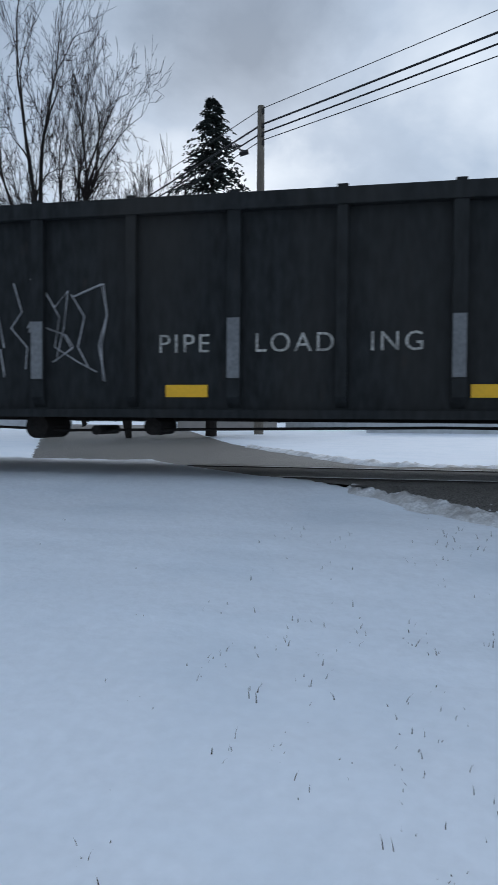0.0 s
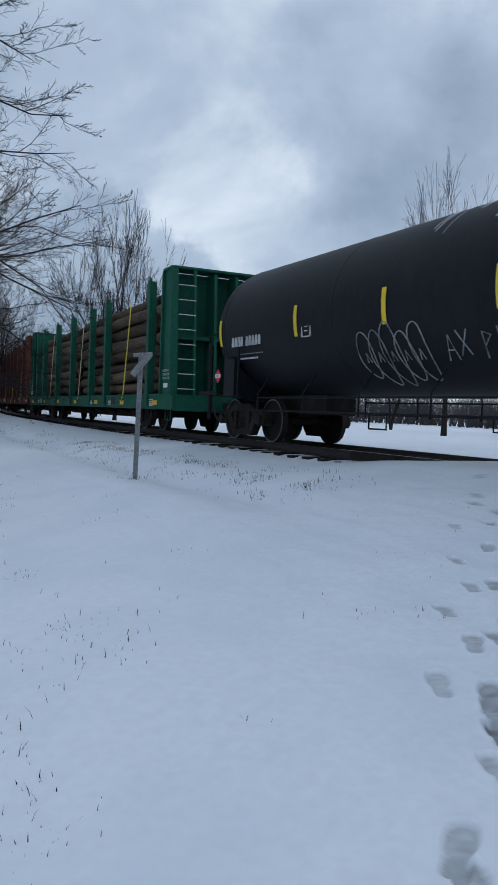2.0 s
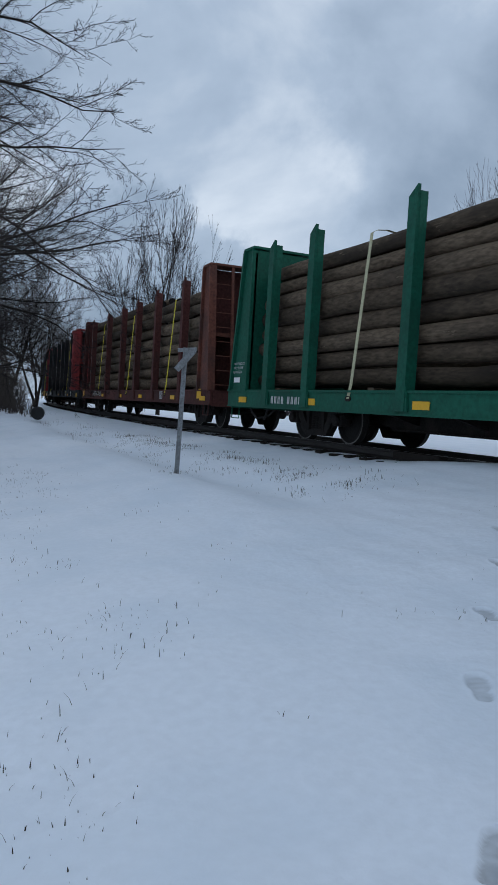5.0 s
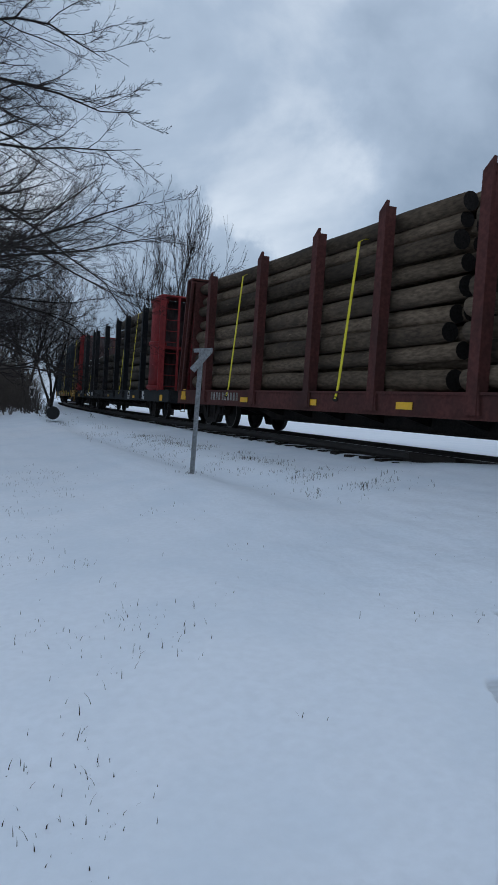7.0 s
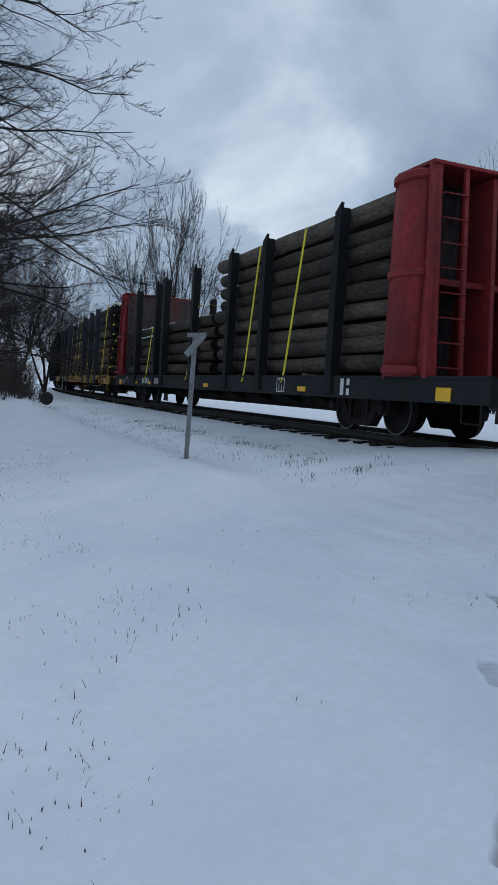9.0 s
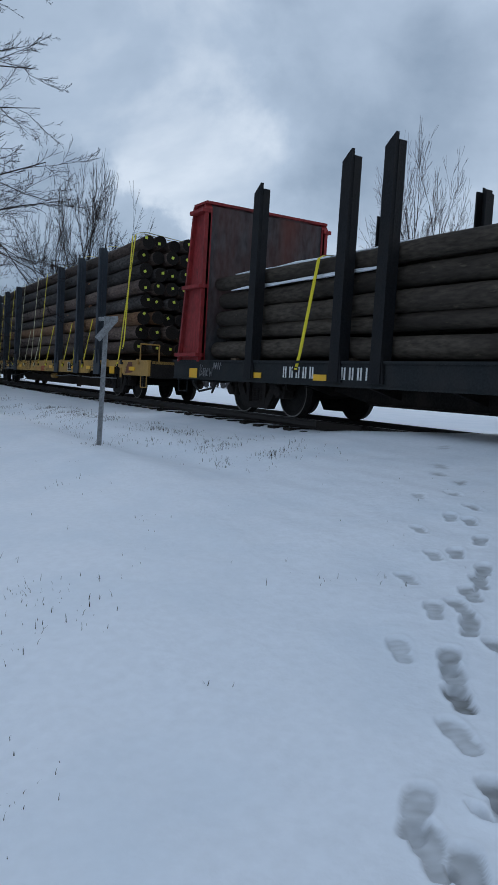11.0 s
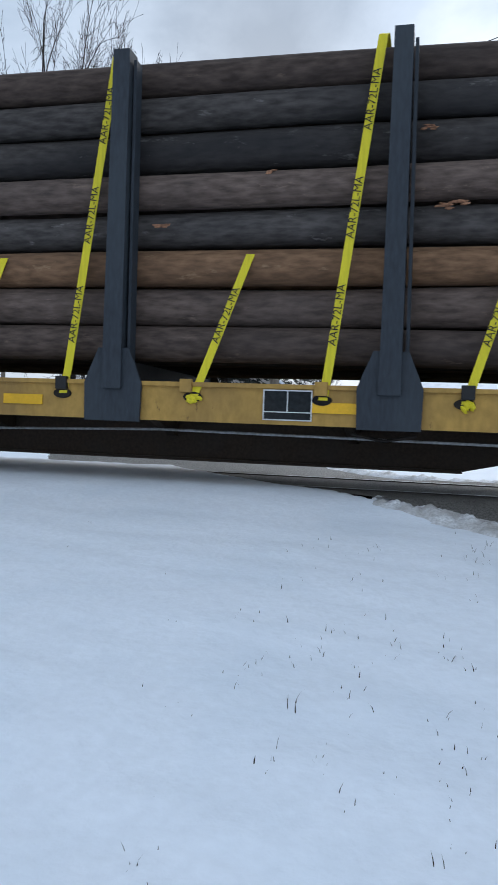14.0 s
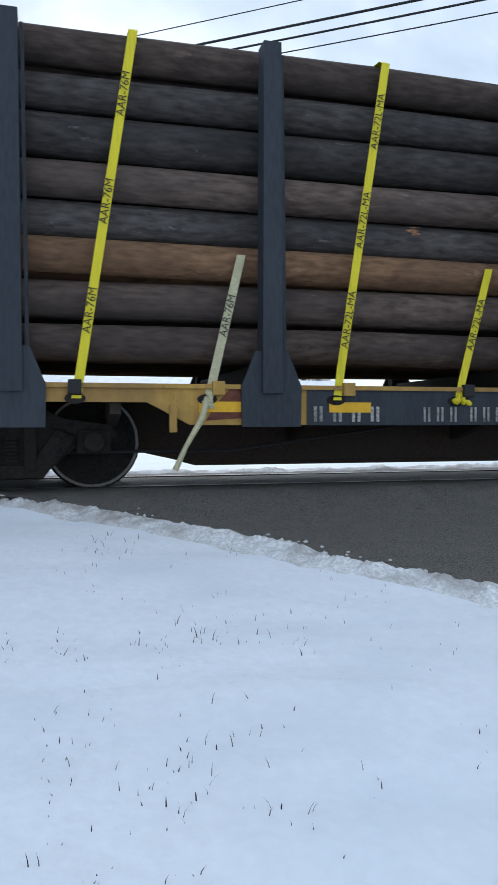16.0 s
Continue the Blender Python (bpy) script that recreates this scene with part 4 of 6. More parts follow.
def crossing_signal(at):
    sg = tagged(new("crossing_signal"), "aluminium level crossing signal with a lit red lamp", "signal")
    sg.matrix_basis = at
    part("mast", tube(bm_new(), [(0, 0, 0), (0, 0, 4.6)], 0.055, 12), ALU, sg, "grey aluminium mast")
    part("base", lathe_y(bm_new(), [(0.001, 0), (0.16, 0), (0.16, 0.3), (0.09, 0.4), (0.001, 0.4)], 16), ALU, sg).matrix_basis = pose(0, 0, 0, 90, 0, 0) @ pose(0, 0, 0)
    part("bell", tube(bm_new(), [(0, 0, 4.6), (0, 0, 4.75)], [0.085, 0.075], 12), ALU, sg)
    part("cross_arm", tube(bm_new(), [(-0.42, -0.05, 2.45), (0.42, -0.05, 2.45)], 0.03, 8), SIGNAL, sg)
    for x, z in ((-0.40, 2.45), (0.40, 2.45), (0.12, 4.05)):
        lens = z < 3 and x < 0
        big = z < 3
        r = 0.27 if big else 0.2
        disc = part("target", lathe_y(bm_new(), [(0.001, 0), (r, 0), (r, 0.02), (0.001, 0.02)], 24, (x, -0.12, z)), SIGNAL, sg, "black target disc")
        part("hood", lathe_y(bm_new(), [(r * 0.62, -0.22), (r * 0.66, -0.22), (r * 0.66, 0.0), (r * 0.62, 0.0)], 20, (x, -0.12, z), False), SIGNAL, disc)
        part("lens", lathe_y(bm_new(), [(0.001, -0.03), (r * 0.4, -0.02), (r * 0.55, 0.0), (0.001, 0.0)], 20, (x, -0.125, z)), REDLAMP if lens else SIGNAL, disc, "lit red lens" if lens else "")
    return sg


crossing_signal(pose(*polar(40.3, 15.0, -0.2), 0, 0, 40))


def sign_post(at):
    sp = tagged(new("sign_post"), "galvanised steel post with tilted sign plates, seen edge-on", "sign post")
    sp.matrix_basis = at
    bm = bm_new()
    for a, b, c, d in ((-0.035, 0.035, -0.008, 0.008), (-0.035, -0.022, -0.03, -0.008), (0.022, 0.035, -0.03, -0.008)):
        box(bm, a, b, c, d, -0.3, 1.95)
    part("post", bm, GALV, sp)
    part("plate", box(bm_new(), -0.15, 0.15, 0.012, 0.03, -0.03, 0.03, 0.006), GALV, sp, "weathered plate", at=pose(0.03, 0, 1.92, 0, -8, 20))
    part("plate", box(bm_new(), -0.21, 0.21, -0.035, -0.015, -0.05, 0.05, 0.006), GALV, sp, "weathered tilted plate", at=pose(0.0, 0, 1.76, 0, -52, 20))
    return sp


sign_post(pose(-11.15, 3.98, lay(-11.15, 3.98), 0, 1.0, 62))


def drain_pipe(at):
    dp = tagged(new("drain_pipe"), "black culvert pipe end sticking out of the snowy bank", "pipe")
    dp.matrix_basis = at
    part("pipe", lathe_y(bm_new(), [(0.20, 0.9), (0.20, -0.3), (0.24, -0.3), (0.24, 0.9)], 24, cap=False), SIGNAL, dp)
    for k in range(5):
        part("rib", lathe_y(bm_new(), [(0.24, -0.28 + k * 0.2), (0.262, -0.24 + k * 0.2), (0.24, -0.2 + k * 0.2)], 24), SIGNAL, dp)


drain_pipe(pose(-31.4, 5.3, -0.12, 0, 0, 79))


def track_marker(at):
    mk = tagged(new("track_marker"), "small white trackside marker plate on a steel stake", "sign")
    mk.matrix_basis = at
    part("stake", box(bm_new(), -0.03, 0.03, -0.03, 0.03, 0, 1.2), GALV, mk)
    part("plate", box(bm_new(), -0.16, 0.16, -0.05, -0.03, 0.62, 1.25, 0.01), TRIMW, mk, "white plate")
    part("figure_bar", box(bm_new(), -0.07, 0.07, -0.058, -0.05, 0.72, 1.12), SIGNAL, mk)


track_marker(pose(*polar(81.9, 42, -0.25), 0, 0, 80))

# ---- the train: every car looks along +x, its side to the lawn is at -y, and its origin lies on the rail tops ----
MOVERS, WHEELS = [], []
WR = 0.457


def wheel_meshes():
    bm = bm_new()
    tube(bm, [(0, -0.98, 0), (0, 0.98, 0)], 0.075, 12)
    for s in (-1, 1):
        prof = [(0.05, 0.80), (0.12, 0.83), (0.15, 0.79), (0.34, 0.765), (0.43, 0.80), (WR, 0.80), (WR, 0.71), (WR + 0.027, 0.695), (WR + 0.027, 0.67), (0.38, 0.67), (0.32, 0.72), (0.13, 0.70), (0.05, 0.68)]
        lathe_y(bm, [(r, s * y) for r, y in prof], 40)
    axle = finish(bm, "wheel_set", WHEELM, True)
    axle.materials.append(RIM)
    for p in axle.polygons:
        if abs(p.normal.y) > 0.95 and math.hypot(p.center.x, p.center.z) > 0.425 and abs(p.center.y) > 0.75:
            p.material_index = 1
        p.use_smooth = abs(p.normal.y) < 0.6
    # side frame of a truck: top chord, columns, springs' seat and pedestals
    bm = bm_new()
    prism(bm, [(-1.08, 0.48), (-1.02, 0.60), (-0.5, 0.68), (0.5, 0.68), (1.02, 0.60), (1.08, 0.48), (0.78, 0.46), (0.42, 0.14), (-0.42, 0.14), (-0.78, 0.46)], -0.035, 0.035)
    top = [(-1.12, 0.50), (-1.05, 0.62), (-0.62, 0.68), (-0.35, 0.80), (0.35, 0.80), (0.62, 0.68), (1.05, 0.62), (1.12, 0.50), (0.72, 0.50), (0.40, 0.64), (-0.40, 0.64), (-0.72, 0.50)]
    prism(bm, top, -0.09, 0.09)
    prism(bm, [(-0.74, 0.52), (-0.56, 0.60), (-0.30, 0.24), (0.30, 0.24), (0.56, 0.60), (0.74, 0.52), (0.42, 0.12), (-0.42, 0.12)], -0.09, 0.09)
    for x in (-0.30, 0.30):
        box(bm, x - 0.055, x + 0.055, -0.10, 0.10, 0.2, 0.68, 0.01)
    for x in (-0.89, 0.89):
        box(bm, x - 0.16, x + 0.16, -0.12, 0.10, 0.34, 0.58, 0.03)
        lathe_y(bm, [(0.001, -0.19), (0.09, -0.19), (0.11, -0.17), (0.11, -0.10), (0.001, -0.10)], 14, (x, 0, 0.457))
    frame_me = finish(bm, "side_frame", GRIME)
    bm = bm_new()
    for x in (-0.14, 0.0, 0.14):
        for k in range(7):
            z = 0.27 + k * 0.035
            tube(bm, [(x, 0, z), (x, 0, z + 0.022)], 0.078, 10)
    spring = finish(bm, "spring_group", GRIME)
    bm = bm_new()
    box(bm, -0.20, 0.20, -0.95, 0.95, 0.46, 0.64, 0.02)
    tube(bm, [(0, 0, 0.6), (0, 0, 0.72)], 0.2, 16)
    bolster = finish(bm, "bogie", GRIME)
    return axle, frame_me, spring, bolster


AXLE, FRAME, SPRING, BOLSTER = wheel_meshes()


def bogie(car, x, turning=True):
    bg = shared("bogie", BOLSTER, car, pose(x, 0, 0))
    for y, turn in ((-0.98, 0), (0.98, 180)):
        shared("side_frame", FRAME, bg, pose(0, y, 0, 0, 0, turn))
        shared("spring_group", SPRING, bg, pose(0, y * 1.0, 0))
    for dx in (-0.89, 0.89):
        w = shared("wheel_set", AXLE, bg, pose(dx, 0, WR))
        if turning:
            WHEELS.append((w, dx))
    return bg


def coupler(car, x, sgn):
    bm = bm_new()
    box(bm, *sorted((x, x + sgn * 0.55)), -0.09, 0.09, 0.62, 0.84, 0.015)
    box(bm, *sorted((x + sgn * 0.5, x + sgn * 0.78)), -0.15, 0.15, 0.56, 0.90, 0.03)
    part("coupler", bm, GRIME, car, "rusty knuckle coupler")
    pts = [(x, -0.35, 0.72), (x + sgn * 0.15, -0.36, 0.5), (x + sgn * 0.4, -0.3, 0.33), (x + sgn * 0.7, -0.1, 0.42), (x + sgn * 0.85, 0, 0.6)]
    part("air_hose", tube(bm_new(), pts, 0.028, 8), SIGNAL, car)


def car_empty(name, label, c):
    ob = tagged(new(name), label, "railway car", "railway cars")
    MOVERS.append((ob, c))
    return ob


def reflector(car, x, z, w=0.46, h=0.115, y=-1.515):
    part("reflector", box(bm_new(), x - w / 2, x + w / 2, y - 0.004, y + 0.004, z - h / 2, z + h / 2), REFLECT, car, "yellow reflective strip")


def ladder(car, x, sgn, y0, y1, z0, z1, mat, n=7):
    for k in range(n):
        z = z0 + (z1 - z0) * k / (n - 1)
        part("rung", tube(bm_new(), [(x, y0, z), (x + sgn * 0.07, y0, z), (x + sgn * 0.07, y1, z), (x, y1, z)], 0.011, 6), mat, car)


def flat_body(car, L, mat, sill_mat, z0=0.62, z1=1.0, belly=0.34, notches=(), bx=0.52, end_mat=None):
    """Deck, side sills, fish-belly centre sill, cross bearers and end sills."""
    bm = bm_new()
    box(bm, -L, L, -1.40, 1.40, z1 - 0.07, z1 - 0.004)
    part("deck", bm, mat, car)
    for y in (-1, 1):
        bm = bm_new()
        if notches:
            pts = [(L, z1), (-L, z1), (-L, z0)]
            for x in sorted(notches):
                pts += [(x - 1.75, z0), (x - 1.35, z0 + 0.21), (x + 1.35, z0 + 0.21), (x + 1.75, z0)]
            prism(bm, pts + [(L, z0)], *sorted((y * 1.50, y * 1.44)))
        else:
            box(bm, -L, L, *sorted((y * 1.50, y * 1.43)), z0, z1, 0.006)
            box(bm, -L, L, *sorted((y * 1.52, y * 1.40)), z0 - 0.012, z0 + 0.02)
        box(bm, -L, L, *sorted((y * 1.53, y * 1.43)), z1 - 0.03, z1 + 0.012)
        part("side_sill", bm, mat, car)
    bm = bm_new()
    pts = [(-L + 0.3, 0.92), (L - 0.3, 0.92), (L - 0.3, 0.66), (L * (bx + 0.14), 0.62), (L * bx, belly), (-L * bx, belly), (-L * (bx + 0.14), 0.62), (-L + 0.3, 0.66)]
    prism(bm, pts, -0.36, 0.36)
    box(bm, -L * bx, L * bx, -0.46, 0.46, belly - 0.015, belly + 0.015)
    part("centre_sill", bm, sill_mat, car)
    for k in range(9):
        x = -L * 0.62 + k * L * 1.24 / 8
        part("cross_bearer", prism_x(bm_new(), [(-1.42, 0.92), (1.42, 0.92), (1.42, 0.72), (0.38, 0.45), (-0.38, 0.45), (-1.42, 0.72)], x - 0.05, x + 0.05), sill_mat, car)
    for s in (-1, 1):
        bm = bm_new()
        box(bm, *sorted((s * L, s * (L - 0.12))), -1.42, 1.42, 0.58, z1, 0.01)
        part("end_sill", bm, end_mat or mat, car)
        coupler(car, s * L, s)
        part("step", tube(bm_new(), [(s * (L - 0.2), -1.46, 0.66), (s * (L - 0.2), -1.46, 0.34), (s * (L - 0.62), -1.46, 0.34), (s * (L - 0.62), -1.46, 0.66)], 0.014, 6), mat, car)


def stake(car, x, mat, z1=4.25, w=0.24, z0=0.68, slope=0.16):
    """An upright channel with its tip cut aslant, and its pocket on the sill."""
    bm = bm_new()
    prism(bm, [(x - w / 2, z0), (x + w / 2, z0), (x + w * 0.46, z1), (x - w * 0.46, z1 - slope)], -1.56, -1.50)
    for a, b in ((x - w / 2, x - w / 2 + 0.03), (x + w / 2 - 0.03, x + w / 2)):
        prism(bm, [(a, z0), (b, z0), (b, z1 - 0.1), (a, z1 - 0.1)], -1.50, -1.36)
    prism(bm, [(x - w * 0.75, z0), (x + w * 0.75, z0), (x + w * 0.5, z0 + 0.5), (x - w * 0.5, z0 + 0.5)], -1.545, -1.51)
    me = finish(bm, "stake", mat)
    shared("stake", me, car, pose(0, 0, 0))
    shared("stake", me, car, pose(2 * x, 0, 0, 0, 0, 180))


def bulkhead(car, x, sgn, mat, inner, height=4.25, base=1.0, tip=0.5, ledges=False, column=False, slant=0.0):
    """A tapered end wall; x: its outer face, sgn: the way it faces."""
    lean = (base - tip) / (height - 1.0)
    edge = lambda z: x - sgn * lean * (z - 1.0)
    bm = bm_new()
    box(bm, *sorted((x - sgn * (base - 0.03), x - sgn * (base - 0.12))), -1.40, 1.40, 1.0, height - 0.04)
    bh = part("bulkhead", bm, inner, car)
    for y in (-1, 1):
        bm = bm_new()
        pts = [(x, 0.98), (x - sgn * (base - slant), 0.98), (x - sgn * base, height - 0.1), (x - sgn * (base - 0.1), height), (edge(height), height)]
        prism(bm, pts, *sorted((y * 1.43, y * 1.48)))
        prism(bm, [(x, 0.98), (edge(height), height), (edge(height) - sgn * 0.07, height), (x - sgn * 0.07, 0.98)], *sorted((y * 1.36, y * 1.56)))
        prism(bm, [(x - sgn * (base - slant), 0.98), (x - sgn * (base - slant - 0.07), 0.98), (x - sgn * (base - 0.07), height), (x - sgn * base, height - 0.1)], *sorted((y * 1.40, y * 1.56)))
        part("side_plate", bm, mat, bh)
        if column:
            cx = x - sgn * (base - 0.46)

            def drum(zs, radii):
                bm = tube(bm_new(), [(0, 0, z) for z in zs], radii, 24)
                bmesh.ops.scale(bm, vec=(1.62, 1.0, 1.0), verts=bm.verts)
                bmesh.ops.translate(bm, vec=(cx, y * 1.46, 0), verts=bm.verts)
                return bm

            part("corner_column", drum((1.0, height - 0.14, height - 0.03), (0.25, 0.25, 0.20)), mat, bh, "red round corner column", smooth=True)
            for z in (1.10, 2.62, height - 0.14):
                part("collar", drum((z - 0.07, z - 0.05, z + 0.05, z + 0.07), (0.27, 0.30, 0.30, 0.27)), mat, bh)
        if ledges:
            for z in (1.12, 2.55, height - 0.15):
                part("ledge", box(bm_new(), *sorted((edge(z), x - sgn * (base + 0.03))), *sorted((y * 1.44, y * 1.64)), z - 0.04, z + 0.04, 0.012), mat, bh)
    for y in (-0.30, 0.30):
        part("rib", prism(bm_new(), [(x - sgn * 0.06, 1.0), (edge(height) - sgn * 0.06, height - 0.05), (x - sgn * (base - 0.1), height - 0.05), (x - sgn * (base - 0.1), 1.0)], y - 0.04, y + 0.04), mat, bh)
    for z in (2.5,):
        part("brace", box(bm_new(), *sorted((edge(z) - sgn * 0.2, x - sgn * (base - 0.1))), -1.38, 1.38, z - 0.05, z + 0.05), mat, bh)
    part("cap", box(bm_new(), *sorted((edge(height) + sgn * 0.02, x - sgn * base)), -1.54, 1.54, height - 0.01, height + 0.05, 0.012), mat, bh)
    for k in range(8):
        z = 1.15 + k * 0.38
        part("rung", tube(bm_new(), [(edge(z), -1.34, z), (edge(z) + sgn * 0.05, -1.34, z), (edge(z) + sgn * 0.05, -0.9, z), (edge(z), -0.9, z)], 0.012, 6), WHITE if mat is GREEN else mat, bh)
    part("ladder_stile", prism(bm_new(), [(x, 1.0), (edge(height), height), (edge(height) - sgn * 0.06, height), (x - sgn * 0.06, 1.0)], -0.93, -0.86), mat, bh)
    return bh


LOG_MESHES = {}


def log_mesh(kind, length, mat):
    key = (kind, round(length, 1), mat.name)
    if key in LOG_MESHES:
        return LOG_MESHES[key]
    rng = random.Random(kind * 7 + 1)
    bm = bm_new()
    n = 9
    r0 = rng.uniform(0.94, 1.05)
    taper = rng.uniform(-0.10, 0.10)
    pts = [(-length / 2 + length * i / (n - 1), rng.gauss(0, 0.012), rng.gauss(0, 0.012)) for i in range(n)]
    tube(bm, pts, [r0 * (1 + taper * (i / (n - 1) - 0.5)) * (0.95 if i in (0, n - 1) else 1) * rng.uniform(0.97, 1.03) * 0.178 for i in range(n)], 12)
    me = finish(bm, "log", mat, True)
    me.materials.append(ENDGRAIN)
    for p in me.polygons:
        if abs(p.normal.x) > 0.9:
            p.use_smooth = False
            p.material_index = 1
    LOG_MESHES[key] = me
    return me


def logs(load, x0, x1, z0, rows, cols, mat, pitch=0.355, seed=1, full=False, odd=None, ragged=0.25, short_top=0):
    rng = random.Random(seed)
    for r in range(rows):
        for c in range(cols):
            if not full and 4 <= c < cols - 1 and r < rows - 1:
                continue
            if short_top and r >= rows - short_top and rng.random() < 0.25:
                continue
            y = -1.30 + 0.18 + c * (2.24 / (cols - 1)) + rng.gauss(0, 0.022 if full else 0.03) + (0.04 if r % 2 else 0)
            z = z0 + pitch / 2 + r * pitch + rng.gauss(0, 0.010 if full else 0.02)
            kind = rng.randrange(7)
            m = PALEWOOD if odd is not None and r == odd and c < 2 else (POLEGREY if full and (r in (3, 5) or rng.random() < 0.12) else mat)
            L = x1 - x0 - rng.uniform(0, ragged)
            k = pitch / 0.356 * (rng.uniform(0.86, 1.0) if c else rng.uniform(0.93, 1.02)) * (1.0 if full else rng.uniform(0.86, 1.12))
            ob = shared("log", log_mesh(kind, x1 - x0, m), load, pose((x0 + x1) / 2 + rng.uniform(-ragged, ragged) * 0.5, y, z, rng.uniform(0, 360), rng.gauss(0, 0.12 if full else 0.28), rng.gauss(0, 0.1)) @ Matrix.Diagonal((L / (x1 - x0), k, k, 1)))
            if full:
                m2 = shared("end_tag", TAG_ME, load, pose(ob.matrix_basis.translation.x + L / 2 + 0.012, y + rng.uniform(-0.06, 0.06), z + rng.uniform(-0.05, 0.07), rng.uniform(0, 90), 0, 0)) if rng.random() < 0.62 else None


bm = bm_new()
box(bm, -0.006, 0.006, -0.034, 0.034, -0.034, 0.034)
TAG_ME = finish(bm, "end_tag", TAGY)


def load_of(car_c, label):
    ob = tagged(new("log_load"), label, "logs", "log loads")
    MOVERS.append((ob, car_c))
    return ob


def strap(load, xb, lean, ztop, mat, zb=0.86, over=True, words=None, w=0.085):
    """A flat web strap from the sill up over the load."""
    rise = 0.25 / (ztop - zb)
    path = [(xb, -1.525, zb), (xb + lean * rise, -1.49, zb + 0.25), (xb + lean * 0.98, -1.40, ztop)]
    if over:
        path += [(xb + lean, -1.30, ztop + 0.06), (xb + lean, -1.10, ztop + 0.085), (xb + lean, 0.4, ztop - 0.07)]
    else:
        path[-1] = (xb + lean, -1.37, ztop)
    bm = bm_new()
    prev = None
    for i, p in enumerate(path):
        ring = [bm.verts.new((p[0] + dx, p[1] + dy, p[2])) for dx, dy in ((-w / 2, 0), (w / 2, 0), (w / 2, 0.008), (-w / 2, 0.008))]
        if prev:
            for k in range(4):
                bm.faces.new([prev[k], prev[(k + 1) % 4], ring[(k + 1) % 4], ring[k]])
        prev = ring
    part("strap_anchor", prism(bm_new(), [(xb - 0.01 + 0.095 * math.cos(k * math.pi / 7), zb + 0.05 * math.sin(k * math.pi / 7)) for k in range(14)], -1.521, -1.497), GRIME, load, "dark steel strap anchor")
    if not over:
        kb = bm_new()
        krng = random.Random(int(xb * 100))
        for _ in range(5):
            bmesh.ops.create_icosphere(kb, subdivisions=1, radius=1, matrix=pose(xb + krng.gauss(0.01, 0.045), -1.53, zb + krng.gauss(-0.01, 0.025), krng.uniform(0, 90), krng.uniform(0, 90), 0) @ Matrix.Diagonal((0.05, 0.02, 0.032, 1)))
        part("strap_knot", kb, mat, load, "knotted strap end")
    st = part("strap", bm, mat, load, "yellow web strap" if mat is STRAPY else "pale worn web strap")
    if words:
        top = Vector((xb + lean * 0.98, -1.40, ztop)) if over else Vector(path[-1])
        low = Vector((xb + lean * rise, -1.49, zb + 0.25))
        d = (top - low).normalized()
        n = 3 if over else 1
        for k in range(n):
            q = low.lerp(top, (k + 0.55) / (n + 0.15)) + Vector((0, -0.012, 0))
            ang = math.degrees(math.atan2(d.z, d.x))
            tilt = math.degrees(math.atan2(d.y, d.z))
            shared("lettering", words, st, pose(q.x, q.y, q.z, 90 - tilt, 0, 0) @ pose(0, 0, 0, 0, 0, ang))
    return st


def words_mesh(words, size, mat):
    ob = writing(words, size, mat, None, Matrix())
    me = ob.data
    bpy.data.objects.remove(ob)
    return me


W72, W76 = words_mesh("AAR-72L-MA", 0.105, BLACKT), words_mesh("AAR-76M", 0.105, BLACKT)


def face(x, z, y=-1.512):
    return pose(x, y, z, 90, 0, 0)


def scrawl(car, name, mat, pts, r=0.012, y=-1.512, label="", surface=None):
    bm = bm_new()
    for line in pts:
        q = []
        for x, z in line:
            yy = surface(z) if surface else y
            q.append((x, yy, z))
        tube(bm, q, r, 4)
    part(name, bm, mat, car, label)


